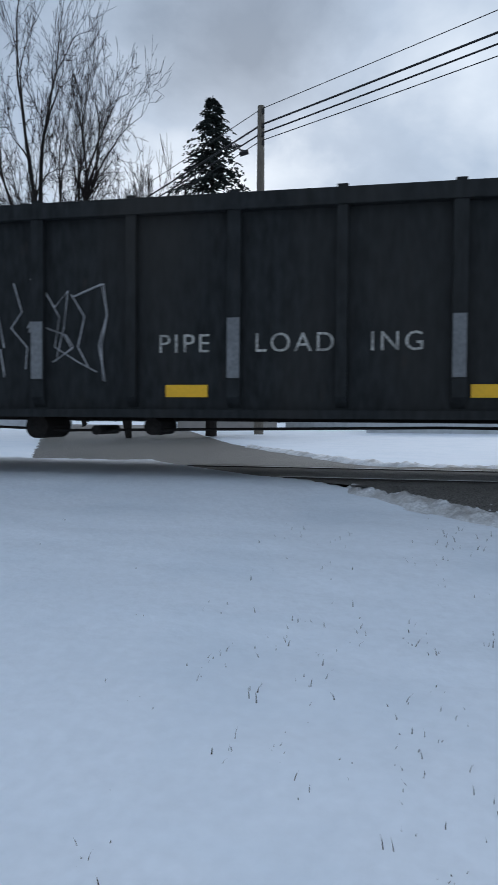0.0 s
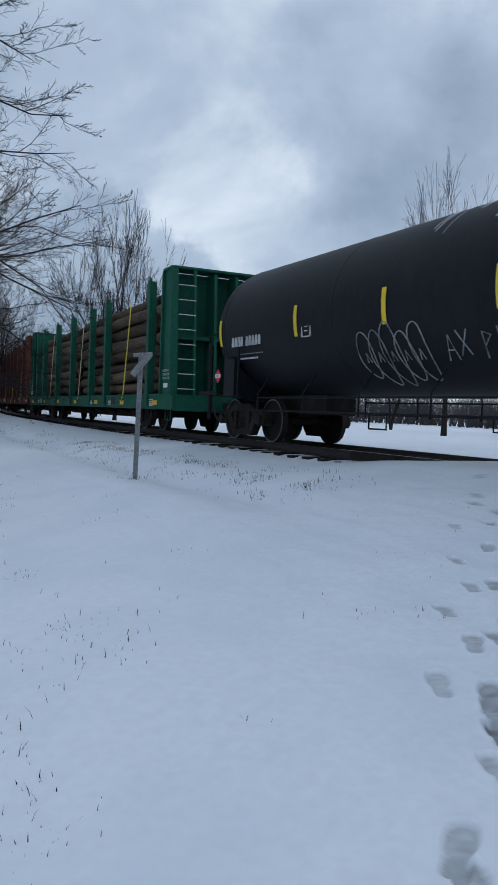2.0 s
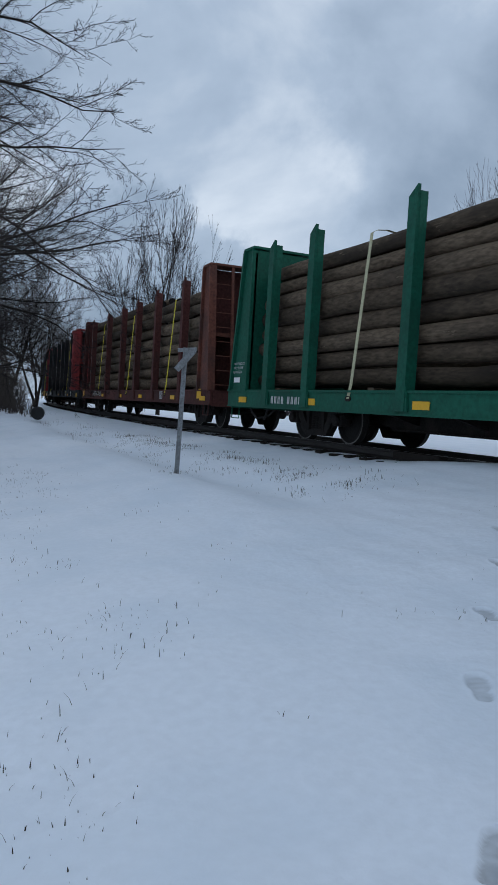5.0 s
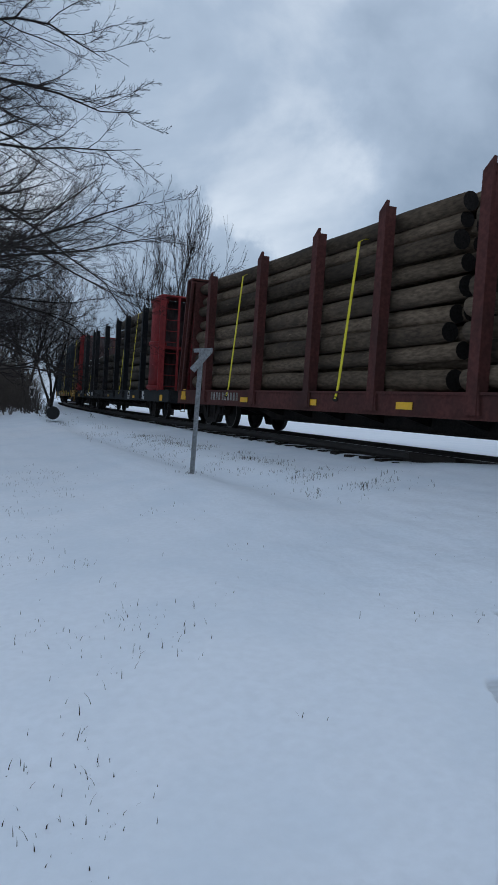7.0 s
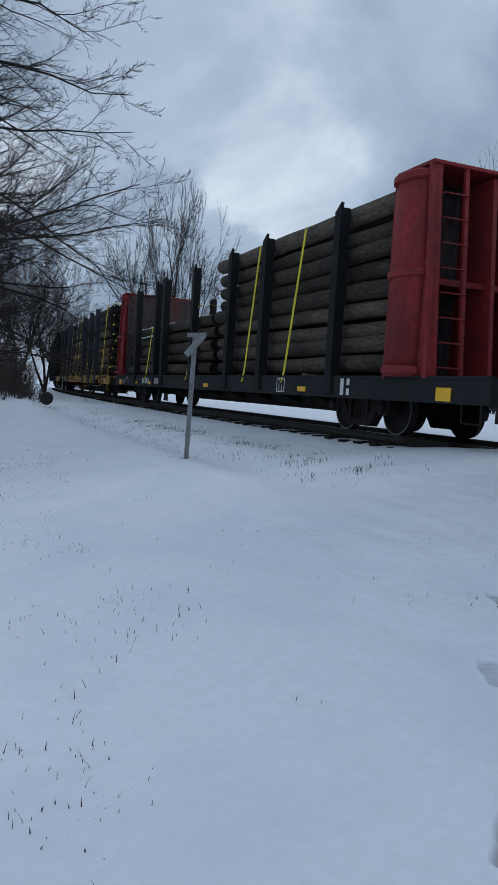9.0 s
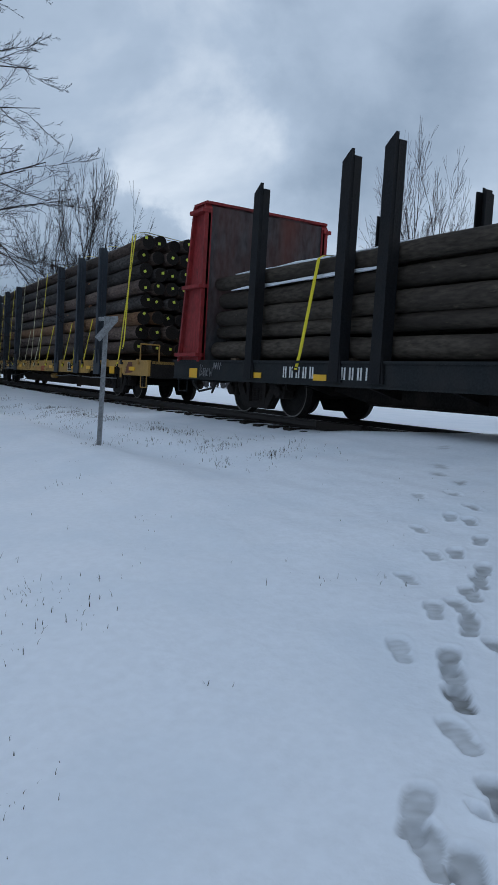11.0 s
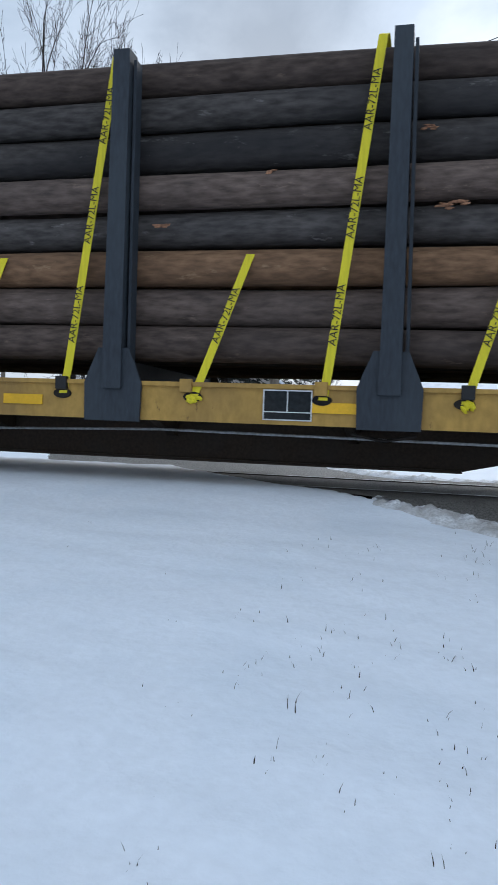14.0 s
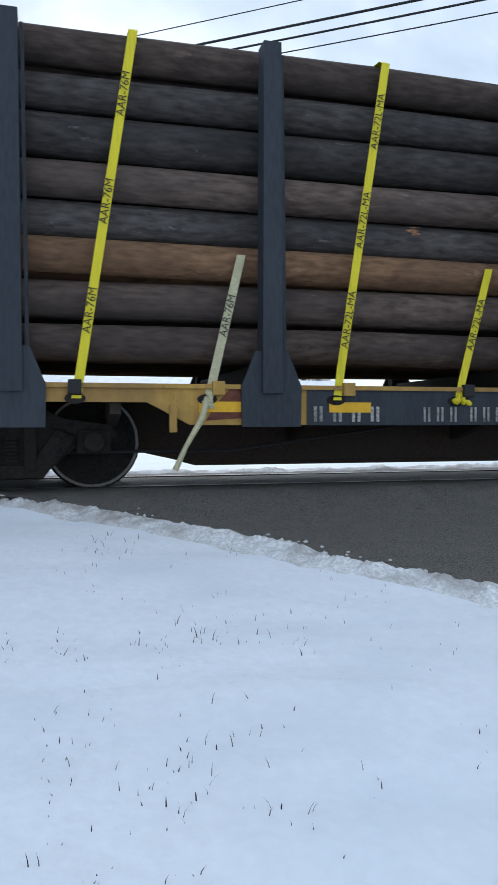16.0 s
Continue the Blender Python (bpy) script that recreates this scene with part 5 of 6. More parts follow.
# -- gondola --
def gondola(c):
    car = car_empty("gondola_car", "weathered black ribbed gondola car with worn stencils and graffiti", c)
    L, zt = 10.3, 2.66
    for y in (-1, 1):
        bm = bm_new()
        prism(bm, [(-L, 0.78), (-L + 3.0, 0.78), (-L + 4.6, 0.60), (L - 4.6, 0.60), (L - 3.0, 0.78), (L, 0.78), (L, zt), (-L, zt)], *sorted((y * 1.46, y * 1.40)))
        part("side_sheet", bm, GOND, car)
        part("top_chord", box(bm_new(), -L, L, *sorted((y * 1.56, y * 1.38)), zt - 0.10, zt + 0.06, 0.012), GOND, car)
        bm = bm_new()
        prism(bm, [(-L, 0.78), (-L + 3.0, 0.78), (-L + 4.6, 0.60), (L - 4.6, 0.60), (L - 3.0, 0.78), (L, 0.78), (L, 0.86), (L - 3.1, 0.86), (L - 4.7, 0.68), (-L + 4.7, 0.68), (-L + 3.1, 0.86), (-L, 0.86)], *sorted((y * 1.54, y * 1.44)))
        part("bottom_sill", bm, GOND, car)
        for k, x in enumerate((-10.1, -8.93, -7.67, -6.56, -5.52, -4.5, -3.5, -2.46, -1.47, -0.44, 0.58, 1.63, 2.7, 3.75, 4.8, 5.85, 6.9, 8.0, 9.1, 10.1)):
            w = 0.065 if k % 2 else 0.05
            part("rib", prism_x(bm_new(), [(y * 1.46, 0.70), (y * 1.54, 0.80), (y * 1.54, zt - 0.05), (y * 1.46, zt - 0.05)], x - w, x + w), GOND, car)
            part("rib_cap", box(bm_new(), x - 0.05, x + 0.05, *sorted((y * 1.54, y * 1.42)), zt + 0.05, zt + 0.09), GOND, car)
            if y < 0 and k % 2 == 1:
                part("grey_patch", box(bm_new(), x - 0.06, x + 0.06, -1.552, -1.542, 0.98, 1.72 if k == 1 else 1.55), PATCH, car, "grey painted patch")
    for s in (-1, 1):
        bm = bm_new()
        box(bm, *sorted((s * L, s * (L - 0.1))), -1.42, 1.42, 0.7, zt)
        part("end_wall", bm, GOND, car)
        for z in (1.1, 1.6, 2.1):
            part("end_rib", box(bm_new(), *sorted((s * L, s * (L + 0.12))), -1.4, 1.4, z - 0.06, z + 0.06, 0.01), GOND, car)
        coupler(car, s * (L - 0.1), s)
        ladder(car, s * L, s, -1.38, -0.95, 0.9, 2.5, GRIME, 5)
        bogie(car, s * 8.85)
    part("floor", box(bm_new(), -L, L, -1.4, 1.4, 0.84, 0.9), GRIME, car)
    for x, w, y, z in ((-3.5, 0.28, -0.9, 0.36), (-2.6, 0.42, -1.0, 0.33), (-1.9, 0.16, -1.1, 0.3), (-1.35, 0.3, -0.95, 0.34)):
        part("brake_gear", lathe_y(bm_new(), [(0.001, -0.3), (w * 0.3, -0.28), (w * 0.3, 0.28), (0.001, 0.3)], 14, (x, y, z + 0.17)), GRIME, car)
    part("brake_rod", tube(bm_new(), [(-4.2, -1.1, 0.56), (-3.4, -1.1, 0.5), (-2.3, -1.15, 0.46), (1.5, -1.0, 0.52), (6.5, -0.9, 0.5)], 0.015, 6), GRIME, car)
    part("centre_sill", box(bm_new(), -L, L, -0.33, 0.33, 0.56, 0.84), GRIME, car)
    # plank wall standing over the rear end, inside
    for k in range(12):
        y = -1.30 + k * 0.235
        z = zt + 0.72 - 0.035 * k + 0.02 * math.sin(k * 5)
        part("plank", box(bm_new(), -L + 0.12, -L + 0.17, y - 0.112, y + 0.112, 0.9, z, 0.006), PLANK, car, "weathered upright plank")
    for x, z in ((-9.84, 1.20), (-7.03, 0.93), (-3.96, 0.87), (-0.92, 0.86), (1.95, 0.86), (5.0, 0.86), (8.2, 1.2)):
        reflector(car, x, z, 0.42, 0.12, -1.468 if z > 1 else -1.468)
    for word, x in (("PIPE", -0.95), ("LOAD", 0.13), ("ING", 1.08)):
        writing(word, 0.255, WORNW, car, face(x, 1.31, -1.466), spread=1.2)
    for z, places in ((1.77, (-8.58, -8.28, -7.29, -6.98)), (1.24, (-8.56, -8.28, -7.29, -6.98, -6.2, -5.88))):
        for x in places:
            part("number_bar", bars(bm_new(), x, z, 0.24, 0.27, -1.464, 2, 0.62), WORNY if z < 1.5 and x > -7.1 else WORNW, car, "worn pale stencilled bars")
    for x0, top, low in ((-5.33, "LD LMT", "LT  WT"), (-4.31, "141700", "78300")):
        part("data_panel", box(bm_new(), x0, x0 + 0.72, -1.47, -1.462, 1.12, 1.5), BLUEGREY, car, "blue-grey data panel")
        writing(top, 0.13, WHITE, car, face(x0 + (0.36 if x0 < -5 else 0.46), 1.40, -1.474))
        writing(low, 0.13, WHITE, car, face(x0 + (0.36 if x0 < -5 else 0.46), 1.235, -1.474))
    scrawl(car, "stencil_box", WORNW, [[(-4.1, 1.79), (-3.84, 1.79), (-3.84, 2.05), (-4.1, 2.05), (-4.1, 1.79)]], 0.007, -1.466)
    writing("C", 0.14, WORNW, car, face(-3.97, 1.89, -1.468))
    part("paper_label", box(bm_new(), -9.55, -9.28, -1.468, -1.462, 1.66, 1.92), ORANGE, car, "orange paper label")
    lines = []
    for k in range(8):
        a = k * math.pi / 4
        lines.append([(-9.4, 1.47), (-9.4 + 0.15 * math.cos(a), 1.47 + 0.15 * math.sin(a))])
    for r in (0.05, 0.09, 0.13):
        lines.append([(-9.4 + r * math.cos(k * math.pi / 4), 1.47 + r * math.sin(k * math.pi / 4)) for k in range(9)])
    scrawl(car, "graffiti", GRAFW, lines, 0.004, -1.468, "small white spider-web graffiti")
    rng = random.Random(3)
    scrawl(car, "graffiti", GRAFP, [[(-9.45 + rng.random() * 0.3, 1.02 + rng.random() * 0.14) for _ in range(5)] for _ in range(3)], 0.006, -1.468, "pink scribbled graffiti")
    scrawl(car, "graffiti", GRAFP, [[(-6.08 + rng.random() * 0.4, 0.9 + rng.random() * 0.16) for _ in range(6)] for _ in range(3)], 0.008, -1.468, "pink scribbled graffiti")
    tag = [[(-3.32, 1.98), (-3.36, 1.7), (-3.46, 1.36), (-3.4, 1.22), (-3.33, 1.12), (-3.22, 1.3), (-3.05, 1.36)], [(-3.32, 1.98), (-3.15, 1.8), (-3.0, 1.9), (-2.92, 1.6), (-2.86, 1.3)], [(-3.1, 1.62), (-2.98, 1.58), (-3.02, 1.3), (-2.9, 1.28), (-2.86, 1.0)],
           [(-2.75, 1.95), (-2.66, 1.66), (-2.78, 1.5), (-2.6, 1.3), (-2.62, 1.08)], [(-2.55, 2.0), (-2.52, 1.7), (-2.58, 1.45)], [(-2.46, 1.92), (-2.3, 1.7), (-2.16, 1.86), (-2.2, 1.5), (-2.28, 1.2)], [(-2.4, 1.5), (-2.18, 1.42), (-2.1, 1.3), (-2.3, 1.16)],
           [(-2.12, 1.82), (-1.98, 1.6), (-2.05, 1.3), (-1.94, 1.1)]]
    tag.append([(-1.78, 0.96), (-1.80, 1.3), (-1.74, 1.6), (-1.80, 1.92), (-2.1, 1.80)])
    tag.append([(-2.4, 1.85), (-2.25, 1.6), (-2.3, 1.3), (-2.05, 1.15), (-1.85, 1.05)])
    blur = [[(x + rng.gauss(0, 0.02), z + rng.gauss(0, 0.02)) for x, z in line] for line in tag[::2]]
    tag = tag + blur
    scrawl(car, "graffiti", GRAFW, tag, 0.009, -1.47, "large pale spiky graffiti")
    return car


SCAR = material("torn_wood", (0.30, 0.15, 0.085), rough=0.85, grain=0.5, scale=6, bump=0.6)
PLANK = material("weathered_plank", (0.085, 0.085, 0.075), rough=0.9, grain=0.4, rand=0.35, stretch=(6, 6, 0.4))


# -- tank car --
def tank_car(c):
    car = car_empty("tank_car", "black pressure tank car with a rooftop walkway and yellow strips", c)
    R, zc, H = 1.46, 2.43, 9.55
    bm = bm_new()
    seg, prof = 48, []
    for k in range(9):
        a = k / 8 * math.pi / 2
        prof.append((R * math.sin(a), -H + 0.95 * (1 - math.cos(a))))
    prof = [(max(r, 0.001), x) for r, x in prof]
    full = prof + [(R, x) for x in (-6, -3, 0, 3, 6)] + [(r, -x) for r, x in prof[::-1]]
    rings = [[bm.verts.new((x, r * math.cos(2 * math.pi * k / seg), zc + r * math.sin(2 * math.pi * k / seg))) for k in range(seg)] for r, x in full]
    for a, b in zip(rings, rings[1:]):
        for k in range(seg):
            bm.faces.new([a[k], a[(k + 1) % seg], b[(k + 1) % seg], b[k]])
    part("tank", bm, TANK, car, "black cylindrical tank", smooth=True)
    for x in (-8.5, -4.3, 0.0, 4.3, 8.5):
        bm = bm_new()
        rr = [[bm.verts.new((x + dx, (R + dr) * math.cos(2 * math.pi * k / seg), zc + (R + dr) * math.sin(2 * math.pi * k / seg))) for k in range(seg)] for dx, dr in ((-0.03, -0.01), (-0.015, 0.004), (0.015, 0.004), (0.03, -0.01))]
        for a, b in zip(rr, rr[1:]):
            for k in range(seg):
                bm.faces.new([a[k], a[(k + 1) % seg], b[(k + 1) % seg], b[k]])
        part("seam_band", bm, TANK, car, smooth=True)
    ysurf = lambda z: -math.sqrt(max(R * R - (z - zc) ** 2, 0.01)) - 0.012

    def curved(x0, x1, z0, z1, mat, name, label="", lift=0.0):
        bm = bm_new()
        prev = None
        for i in range(9):
            z = z0 + (z1 - z0) * i / 8
            row = [bm.verts.new((x0, ysurf(z) - lift, z)), bm.verts.new((x1, ysurf(z) - lift, z))]
            if prev:
                bm.faces.new([prev[0], prev[1], row[1], row[0]])
            prev = row
        part(name, bm, mat, car, label)

    for cx in (-13.35, -16.59, -19.79, -22.7, -25.06, -27.7, -30.9):
        curved(cx - c - 0.055, cx - c + 0.055, 2.05, 2.85 if cx > -14 else 2.62, STRIP, "yellow_strip", "yellow vertical reflective strip")
    # stencils
    at = lambda x, z: pose(x, ysurf(z) - 0.004, z, 90 - math.degrees(math.asin((z - zc) / R)), 0, 0)
    writing("NON-ODORIZED", 0.135, WHITE, car, at(-15.30 - c, 2.36))
    writing("LIQUEFIED PETROLEUM GAS", 0.098, WHITE, car, at(-15.18 - c, 2.11))
    curved(-16.4 - c, -15.75 - c, 1.80, 2.26, STRIP, "yellow_notice", "yellow notice panel", 0.004)
    bm = bm_new()
    for i in range(5):
        yy = ysurf(2.18 - i * 0.08) - 0.01
        box(bm, -16.3 - c, -15.85 - c, yy - 0.004, yy, 2.17 - i * 0.08, 2.19 - i * 0.08)
    part("notice_lines", bm, BLACKT, car)
    bm = bm_new()
    for i in range(3):
        z = 1.70 - i * 0.06
        box(bm, -16.4 - c, -15.65 - c + 0.1 * (i % 2), ysurf(z) - 0.008, ysurf(z), z, z + 0.03)
    for i in range(9):
        z = 2.05 + i * 0.065
        box(bm, -14.48 - c, -13.5 - c, ysurf(z) - 0.006, ysurf(z), z, z + (0.014 if i not in (0, 8) else 0.02))
        if 0 < i < 8:
            for j in range(i % 2, 7, 2):
                box(bm, -14.44 - c + j * 0.135, -14.36 - c + j * 0.135 + 0.02 * (j % 2), ysurf(z) - 0.006, ysurf(z), z + 0.022, z + 0.045)
    for x in (-14.48, -14.05, -13.85, -13.68, -13.52):
        for i in range(8):
            z = 2.05 + i * 0.065
            box(bm, x - c, x - c + 0.014, ysurf(z) - 0.006, ysurf(z), z, z + 0.066)
    part("data_table", bm, WHITE, car, "white stencilled data table")
    for x0, x1, z0, z1 in ((-14.95, -14.48, 1.80, 1.82), (-14.95, -14.48, 1.44, 1.46), (-14.95, -14.93, 1.44, 1.82), (-14.5, -14.48, 1.44, 1.82), (-14.73, -14.715, 1.54, 1.82), (-14.95, -14.48, 1.54, 1.555)):
        curved(x0 - c, x1 - c, z0, z1, WHITE, "stencil_line")
    for z, x0, x1, h in ((2.64, -12.98, -12.84, 0.06), (2.64, -12.79, -12.62, 0.06), (2.52, -12.98, -12.64, 0.03), (2.44, -12.98, -12.7, 0.03)):
        bm, prev = bm_new(), None
        for i in range(7):
            x = x0 - c + (x1 - x0) * i / 6
            e = max(0.0, abs(x) - (H - 0.95)) / 0.95
            rr = R * math.sqrt(max(0.02, 1 - e * e)) + 0.012
            row = [bm.verts.new((x, -math.sqrt(max(0.01, rr * rr - (zz - zc) ** 2)), zz)) for zz in (z, z + h)]
            if prev:
                bm.faces.new([prev[0], row[0], row[1], prev[1]])
            prev = row
        part("number_bar", bm, WHITE, car)
    for x in (-14.2, -31.0):
        yy = -1.42
        pl = part("placard", box(bm_new(), -0.115, 0.115, -0.006, 0.006, -0.115, 0.115), PLACRED, car, "red diamond placard", at=pose(x - c, yy - 0.02, 1.40, 0, 45, 0))
        part("placard_band", box(bm_new(), -0.12, 0.12, -0.01, -0.004, -0.042, 0.042), TRIMW, pl, at=pose(0, -0.002, 0, 0, -45, 0))
        writing("1075", 0.085, BLACKT, pl, pose(0, -0.014, 0, 0, -45, 0) @ pose(0, 0, 0, 90, 0, 0))
    bm = bm_new()
    for i in range(9):
        x = -30.35 - c + i * 0.135 + (0.1 if i > 3 else 0)
        for dx in (0.0, 0.052):
            box(bm, x + dx, x + dx + 0.026, ysurf(2.1) - 0.01, ysurf(2.1) + 0.01, 2.0, 2.2)
        box(bm, x + 0.02, x + 0.06, ysurf(2.1) - 0.01, ysurf(2.1) + 0.01, 2.17 if i % 2 else 2.09, 2.2 if i % 2 else 2.115)
    for i in range(2):
        for j in range(11 - 2 * i):
            box(bm, -30.2 - c + j * 0.1, -30.135 - c + j * 0.1, ysurf(1.8) - 0.01, ysurf(1.8), 1.84 - i * 0.11, 1.875 - i * 0.11)
    part("number_bars", bm, WHITE, car, "white stencilled bars")
    bm = bm_new()
    for x0, x1, z0, z1 in ((-27.5, -27.2, 2.02, 2.035), (-27.5, -27.2, 2.32, 2.335), (-27.5, -27.485, 2.02, 2.33), (-27.215, -27.2, 2.02, 2.33), (-27.4, -27.3, 2.12, 2.14), (-27.4, -27.3, 2.2, 2.22)):
        box(bm, x0 - c, x1 - c, ysurf(2.1) - 0.008, ysurf(2.1) + 0.03, z0, z1)
    part("stencil_box", bm, WHITE, car)
    # graffiti: a bubble tag, thin letters and a grey whale-like shape
    tag = []
    for k in range(5):
        x = -25.75 - c + k * 0.33
        tag.append([(x + 0.2 * math.cos(a) * (1 + 0.12 * math.sin(2 * a + k)), 1.62 + (0.36 + 0.06 * (k % 3)) * math.sin(a) - 0.05 * (k % 2)) for a in [i * math.pi / 12 for i in range(25)]])
        tag.append([(x - 0.05, 1.5), (x, 1.65), (x + 0.05, 1.5)])
    strokes = {"a": [[(0, 0), (0.5, 1), (1, 0)], [(0.2, 0.4), (0.85, 0.4)]], "x": [[(0, 0), (1, 1)], [(0, 1), (1, 0)]], "p": [[(0, 0), (0.1, 1), (0.8, 0.85), (0.1, 0.45)]],
               "l": [[(0, 1), (0, 0), (0.9, 0.05)]], "d": [[(0, 0), (0, 1), (0.8, 0.8), (0.9, 0.3), (0, 0)]]}
    for k, (x, ch) in enumerate(((-23.9, "a"), (-23.62, "x"), (-23.15, "p"), (-22.85, "l"), (-22.4, "a"), (-22.1, "d"), (-21.8, "d"))):
        for line in strokes[ch]:
            tag.append([(x - c + 0.21 * u + 0.03 * v, 1.46 + 0.05 * (k % 2) + 0.34 * v) for u, v in line])
    scrawl(car, "graffiti", GRAFW, tag, 0.011, label="pale bubble-letter graffiti", surface=ysurf)
    # a long tail, a swelling back and a blunt head, then two short fins
    spine = [(x - 0.2, z0, z1) for x, z0, z1 in [(-20.55, 1.50, 1.53), (-20.1, 1.50, 1.62), (-19.7, 1.51, 1.71), (-19.3, 1.51, 1.80), (-18.95, 1.51, 1.88), (-18.65, 1.52, 1.92), (-18.45, 1.54, 1.88), (-18.33, 1.60, 1.78), (-18.30, 1.67, 1.71)]]
    bm = bm_new()
    rows = []
    for x, z0, z1 in spine:
        zs = [z0 + (z1 - z0) * j / 4 for j in range(5)]
        rows.append([bm.verts.new((x - c, ysurf(z) - 0.006, z)) for z in zs])
    for r0, r1 in zip(rows, rows[1:]):
        for j in range(4):
            bm.faces.new([r0[j], r1[j], r1[j + 1], r0[j + 1]])
    for x in (-18.82, -19.48):
        bm.faces.new([bm.verts.new((px - c, ysurf(pz) - 0.006, pz)) for px, pz in ((x - 0.15, 1.51), (x - 0.02, 1.38), (x + 0.02, 1.38), (x + 0.06, 1.51))])
    part("graffiti", bm, GRAFG, car, "grey whale-shaped graffiti")
    edge = [(x - c, z1) for x, z0, z1 in spine] + [(x - c, z0) for x, z0, z1 in reversed(spine)]
    scrawl(car, "graffiti_outline", GRAFW, [edge + edge[:1], [(-18.72 - c, 1.74), (-18.67 - c, 1.75)], [(-18.8 - c, 1.6), (-18.65 - c, 1.62), (-18.56 - c, 1.66)]], 0.007, surface=lambda z: ysurf(z) - 0.01)
    # frost running down from the walkway
    rng = random.Random(9)
    for k in range(44):
        x = -24.6 - c + k * 0.205 + rng.uniform(-0.12, 0.12)
        w, a0 = rng.uniform(0.012, 0.06) * rng.uniform(0.7, 2.0), rng.uniform(1.0, 1.22)
        bm = bm_new()
        prev = None
        n, drop = 5, rng.uniform(0.12, 0.5)
        for i in range(n + 1):
            a = a0 - drop * i / n
            ww = w * (1 - 0.7 * i / n)
            p = (-(R + 0.006) * math.cos(a), zc + (R + 0.006) * math.sin(a))
            row = [bm.verts.new((x - ww - 0.05 * i / n, p[0], p[1])), bm.verts.new((x + ww - 0.05 * i / n, p[0], p[1]))]
            if prev:
                bm.faces.new([prev[0], prev[1], row[1], row[0]])
            prev = row
        part("frost_streak", bm, FROST, car, "pale frost streak")
    # walkway, dome and handrails
    wx0, wx1 = -23.1 - c, -16.2 - c
    zt = zc + R
    for y in (-0.95, 0.95):
        part("walkway", box(bm_new(), wx0, wx1, *sorted((y * 0.62, y * 1.02)), zt - 0.12, zt - 0.05, 0.01), BLACKP, car, "black steel walkway")
        for k in range(8):
            x = wx0 + 0.2 + k * (wx1 - wx0 - 0.4) / 7
            part("bracket", box(bm_new(), x - 0.03, x + 0.03, *sorted((y * 0.6, y * 1.0)), zt - 0.35, zt - 0.1), BLACKP, car)
        for a, b in ((wx0 + 0.05, wx0 + 0.75), (wx0 + 1.3, wx1 - 1.3)):
            part("handrail", tube(bm_new(), [(a, y, zt - 0.1), (a, y, zt + 0.54), (a + 0.12, y, zt + 0.63), (b - 0.12, y, zt + 0.63), (b, y, zt + 0.54), (b, y, zt - 0.1)], 0.028, 8), BLACKP, car)
            part("midrail", tube(bm_new(), [(a, y, zt + 0.3), (b, y, zt + 0.3)], 0.016, 6), BLACKP, car) if b - a < 1 else None
            if b - a > 1:
                for k in range(1, 4):
                    x = a + (b - a) * k / 4
                    part("rail_post", tube(bm_new(), [(x, y, zt - 0.1), (x, y, zt + 0.62)], 0.026, 8), BLACKP, car)
        part("ladder_rail", tube(bm_new(), [(wx1 - 0.65, y, zt - 0.15), (wx1 - 0.65, y, zt + 0.63), (wx1 - 0.5, y, zt + 0.74), (wx1 - 0.35, y, zt + 0.74), (wx1 + 1.15, y * 1.1, zt + 0.12), (wx1 + 1.3, y * 1.12, zt - 0.02), (wx1 + 1.3, y * 1.1, zt - 0.4)], 0.028, 8), BLACKP, car)
        part("ladder_post", tube(bm_new(), [(wx1 - 0.55, y * 0.9, zt - 0.15), (wx1 - 0.45, y * 0.9, zt + 0.8)], 0.024, 8), BLACKP, car)
    part("dome", tube(bm_new(), [(-22.0 - c, 0, zt - 0.15), (-22.0 - c, 0, zt + 0.38), (-22.0 - c, 0, zt + 0.44)], [0.52, 0.52, 0.46], 24), TANK, car, "black valve dome")
    part("chain", tube(bm_new(), [(wx0 + 0.75, -0.95, zt + 0.54), (wx0 + 1.0, -0.95, zt + 0.7), (wx0 + 1.3, -0.95, zt + 0.54)], 0.01, 5), BLACKP, car)
    # ends and running gear
    for s in (-1, 1):
        part("stub_sill", box(bm_new(), *sorted((s * (H - 3.6), s * (H + 0.25))), -0.35, 0.35, 0.62, 1.05, 0.02), GRIME, car)
        part("saddle", prism_x(bm_new(), [(-1.42, 0.95), (-1.42, 1.75), (-1.2, 1.5), (-0.7, 1.12), (0.7, 1.12), (1.2, 1.5), (1.42, 1.75), (1.42, 0.95), (0.5, 0.85), (-0.5, 0.85)], *sorted((s * 8.0, s * 8.5))), TANK, car)
        part("end_platform", box(bm_new(), *sorted((s * (H - 0.75), s * (H + 0.25))), -1.45, 1.45, 0.98, 1.06, 0.01), GRIME, car)
        for y in (-1.42, 1.42):
            part("grab_iron", tube(bm_new(), [(s * (H - 1.75), y, 0.95), (s * (H - 1.75), y, 2.35), (s * (H - 1.6), y, 2.5), (s * (H + 0.05), y * 0.9, 2.35), (s * (H + 0.2), y * 0.85, 2.2), (s * (H + 0.2), y * 0.85, 1.05)], 0.024, 7), BLACKP, car)
            part("ladder_stile", tube(bm_new(), [(s * (H - 0.35), y, 0.42), (s * (H - 0.35), y, 2.1)], 0.05, 8), BLACKP, car)
        bogie(car, s * 8.25)
        coupler(car, s * (H + 0.25), s)
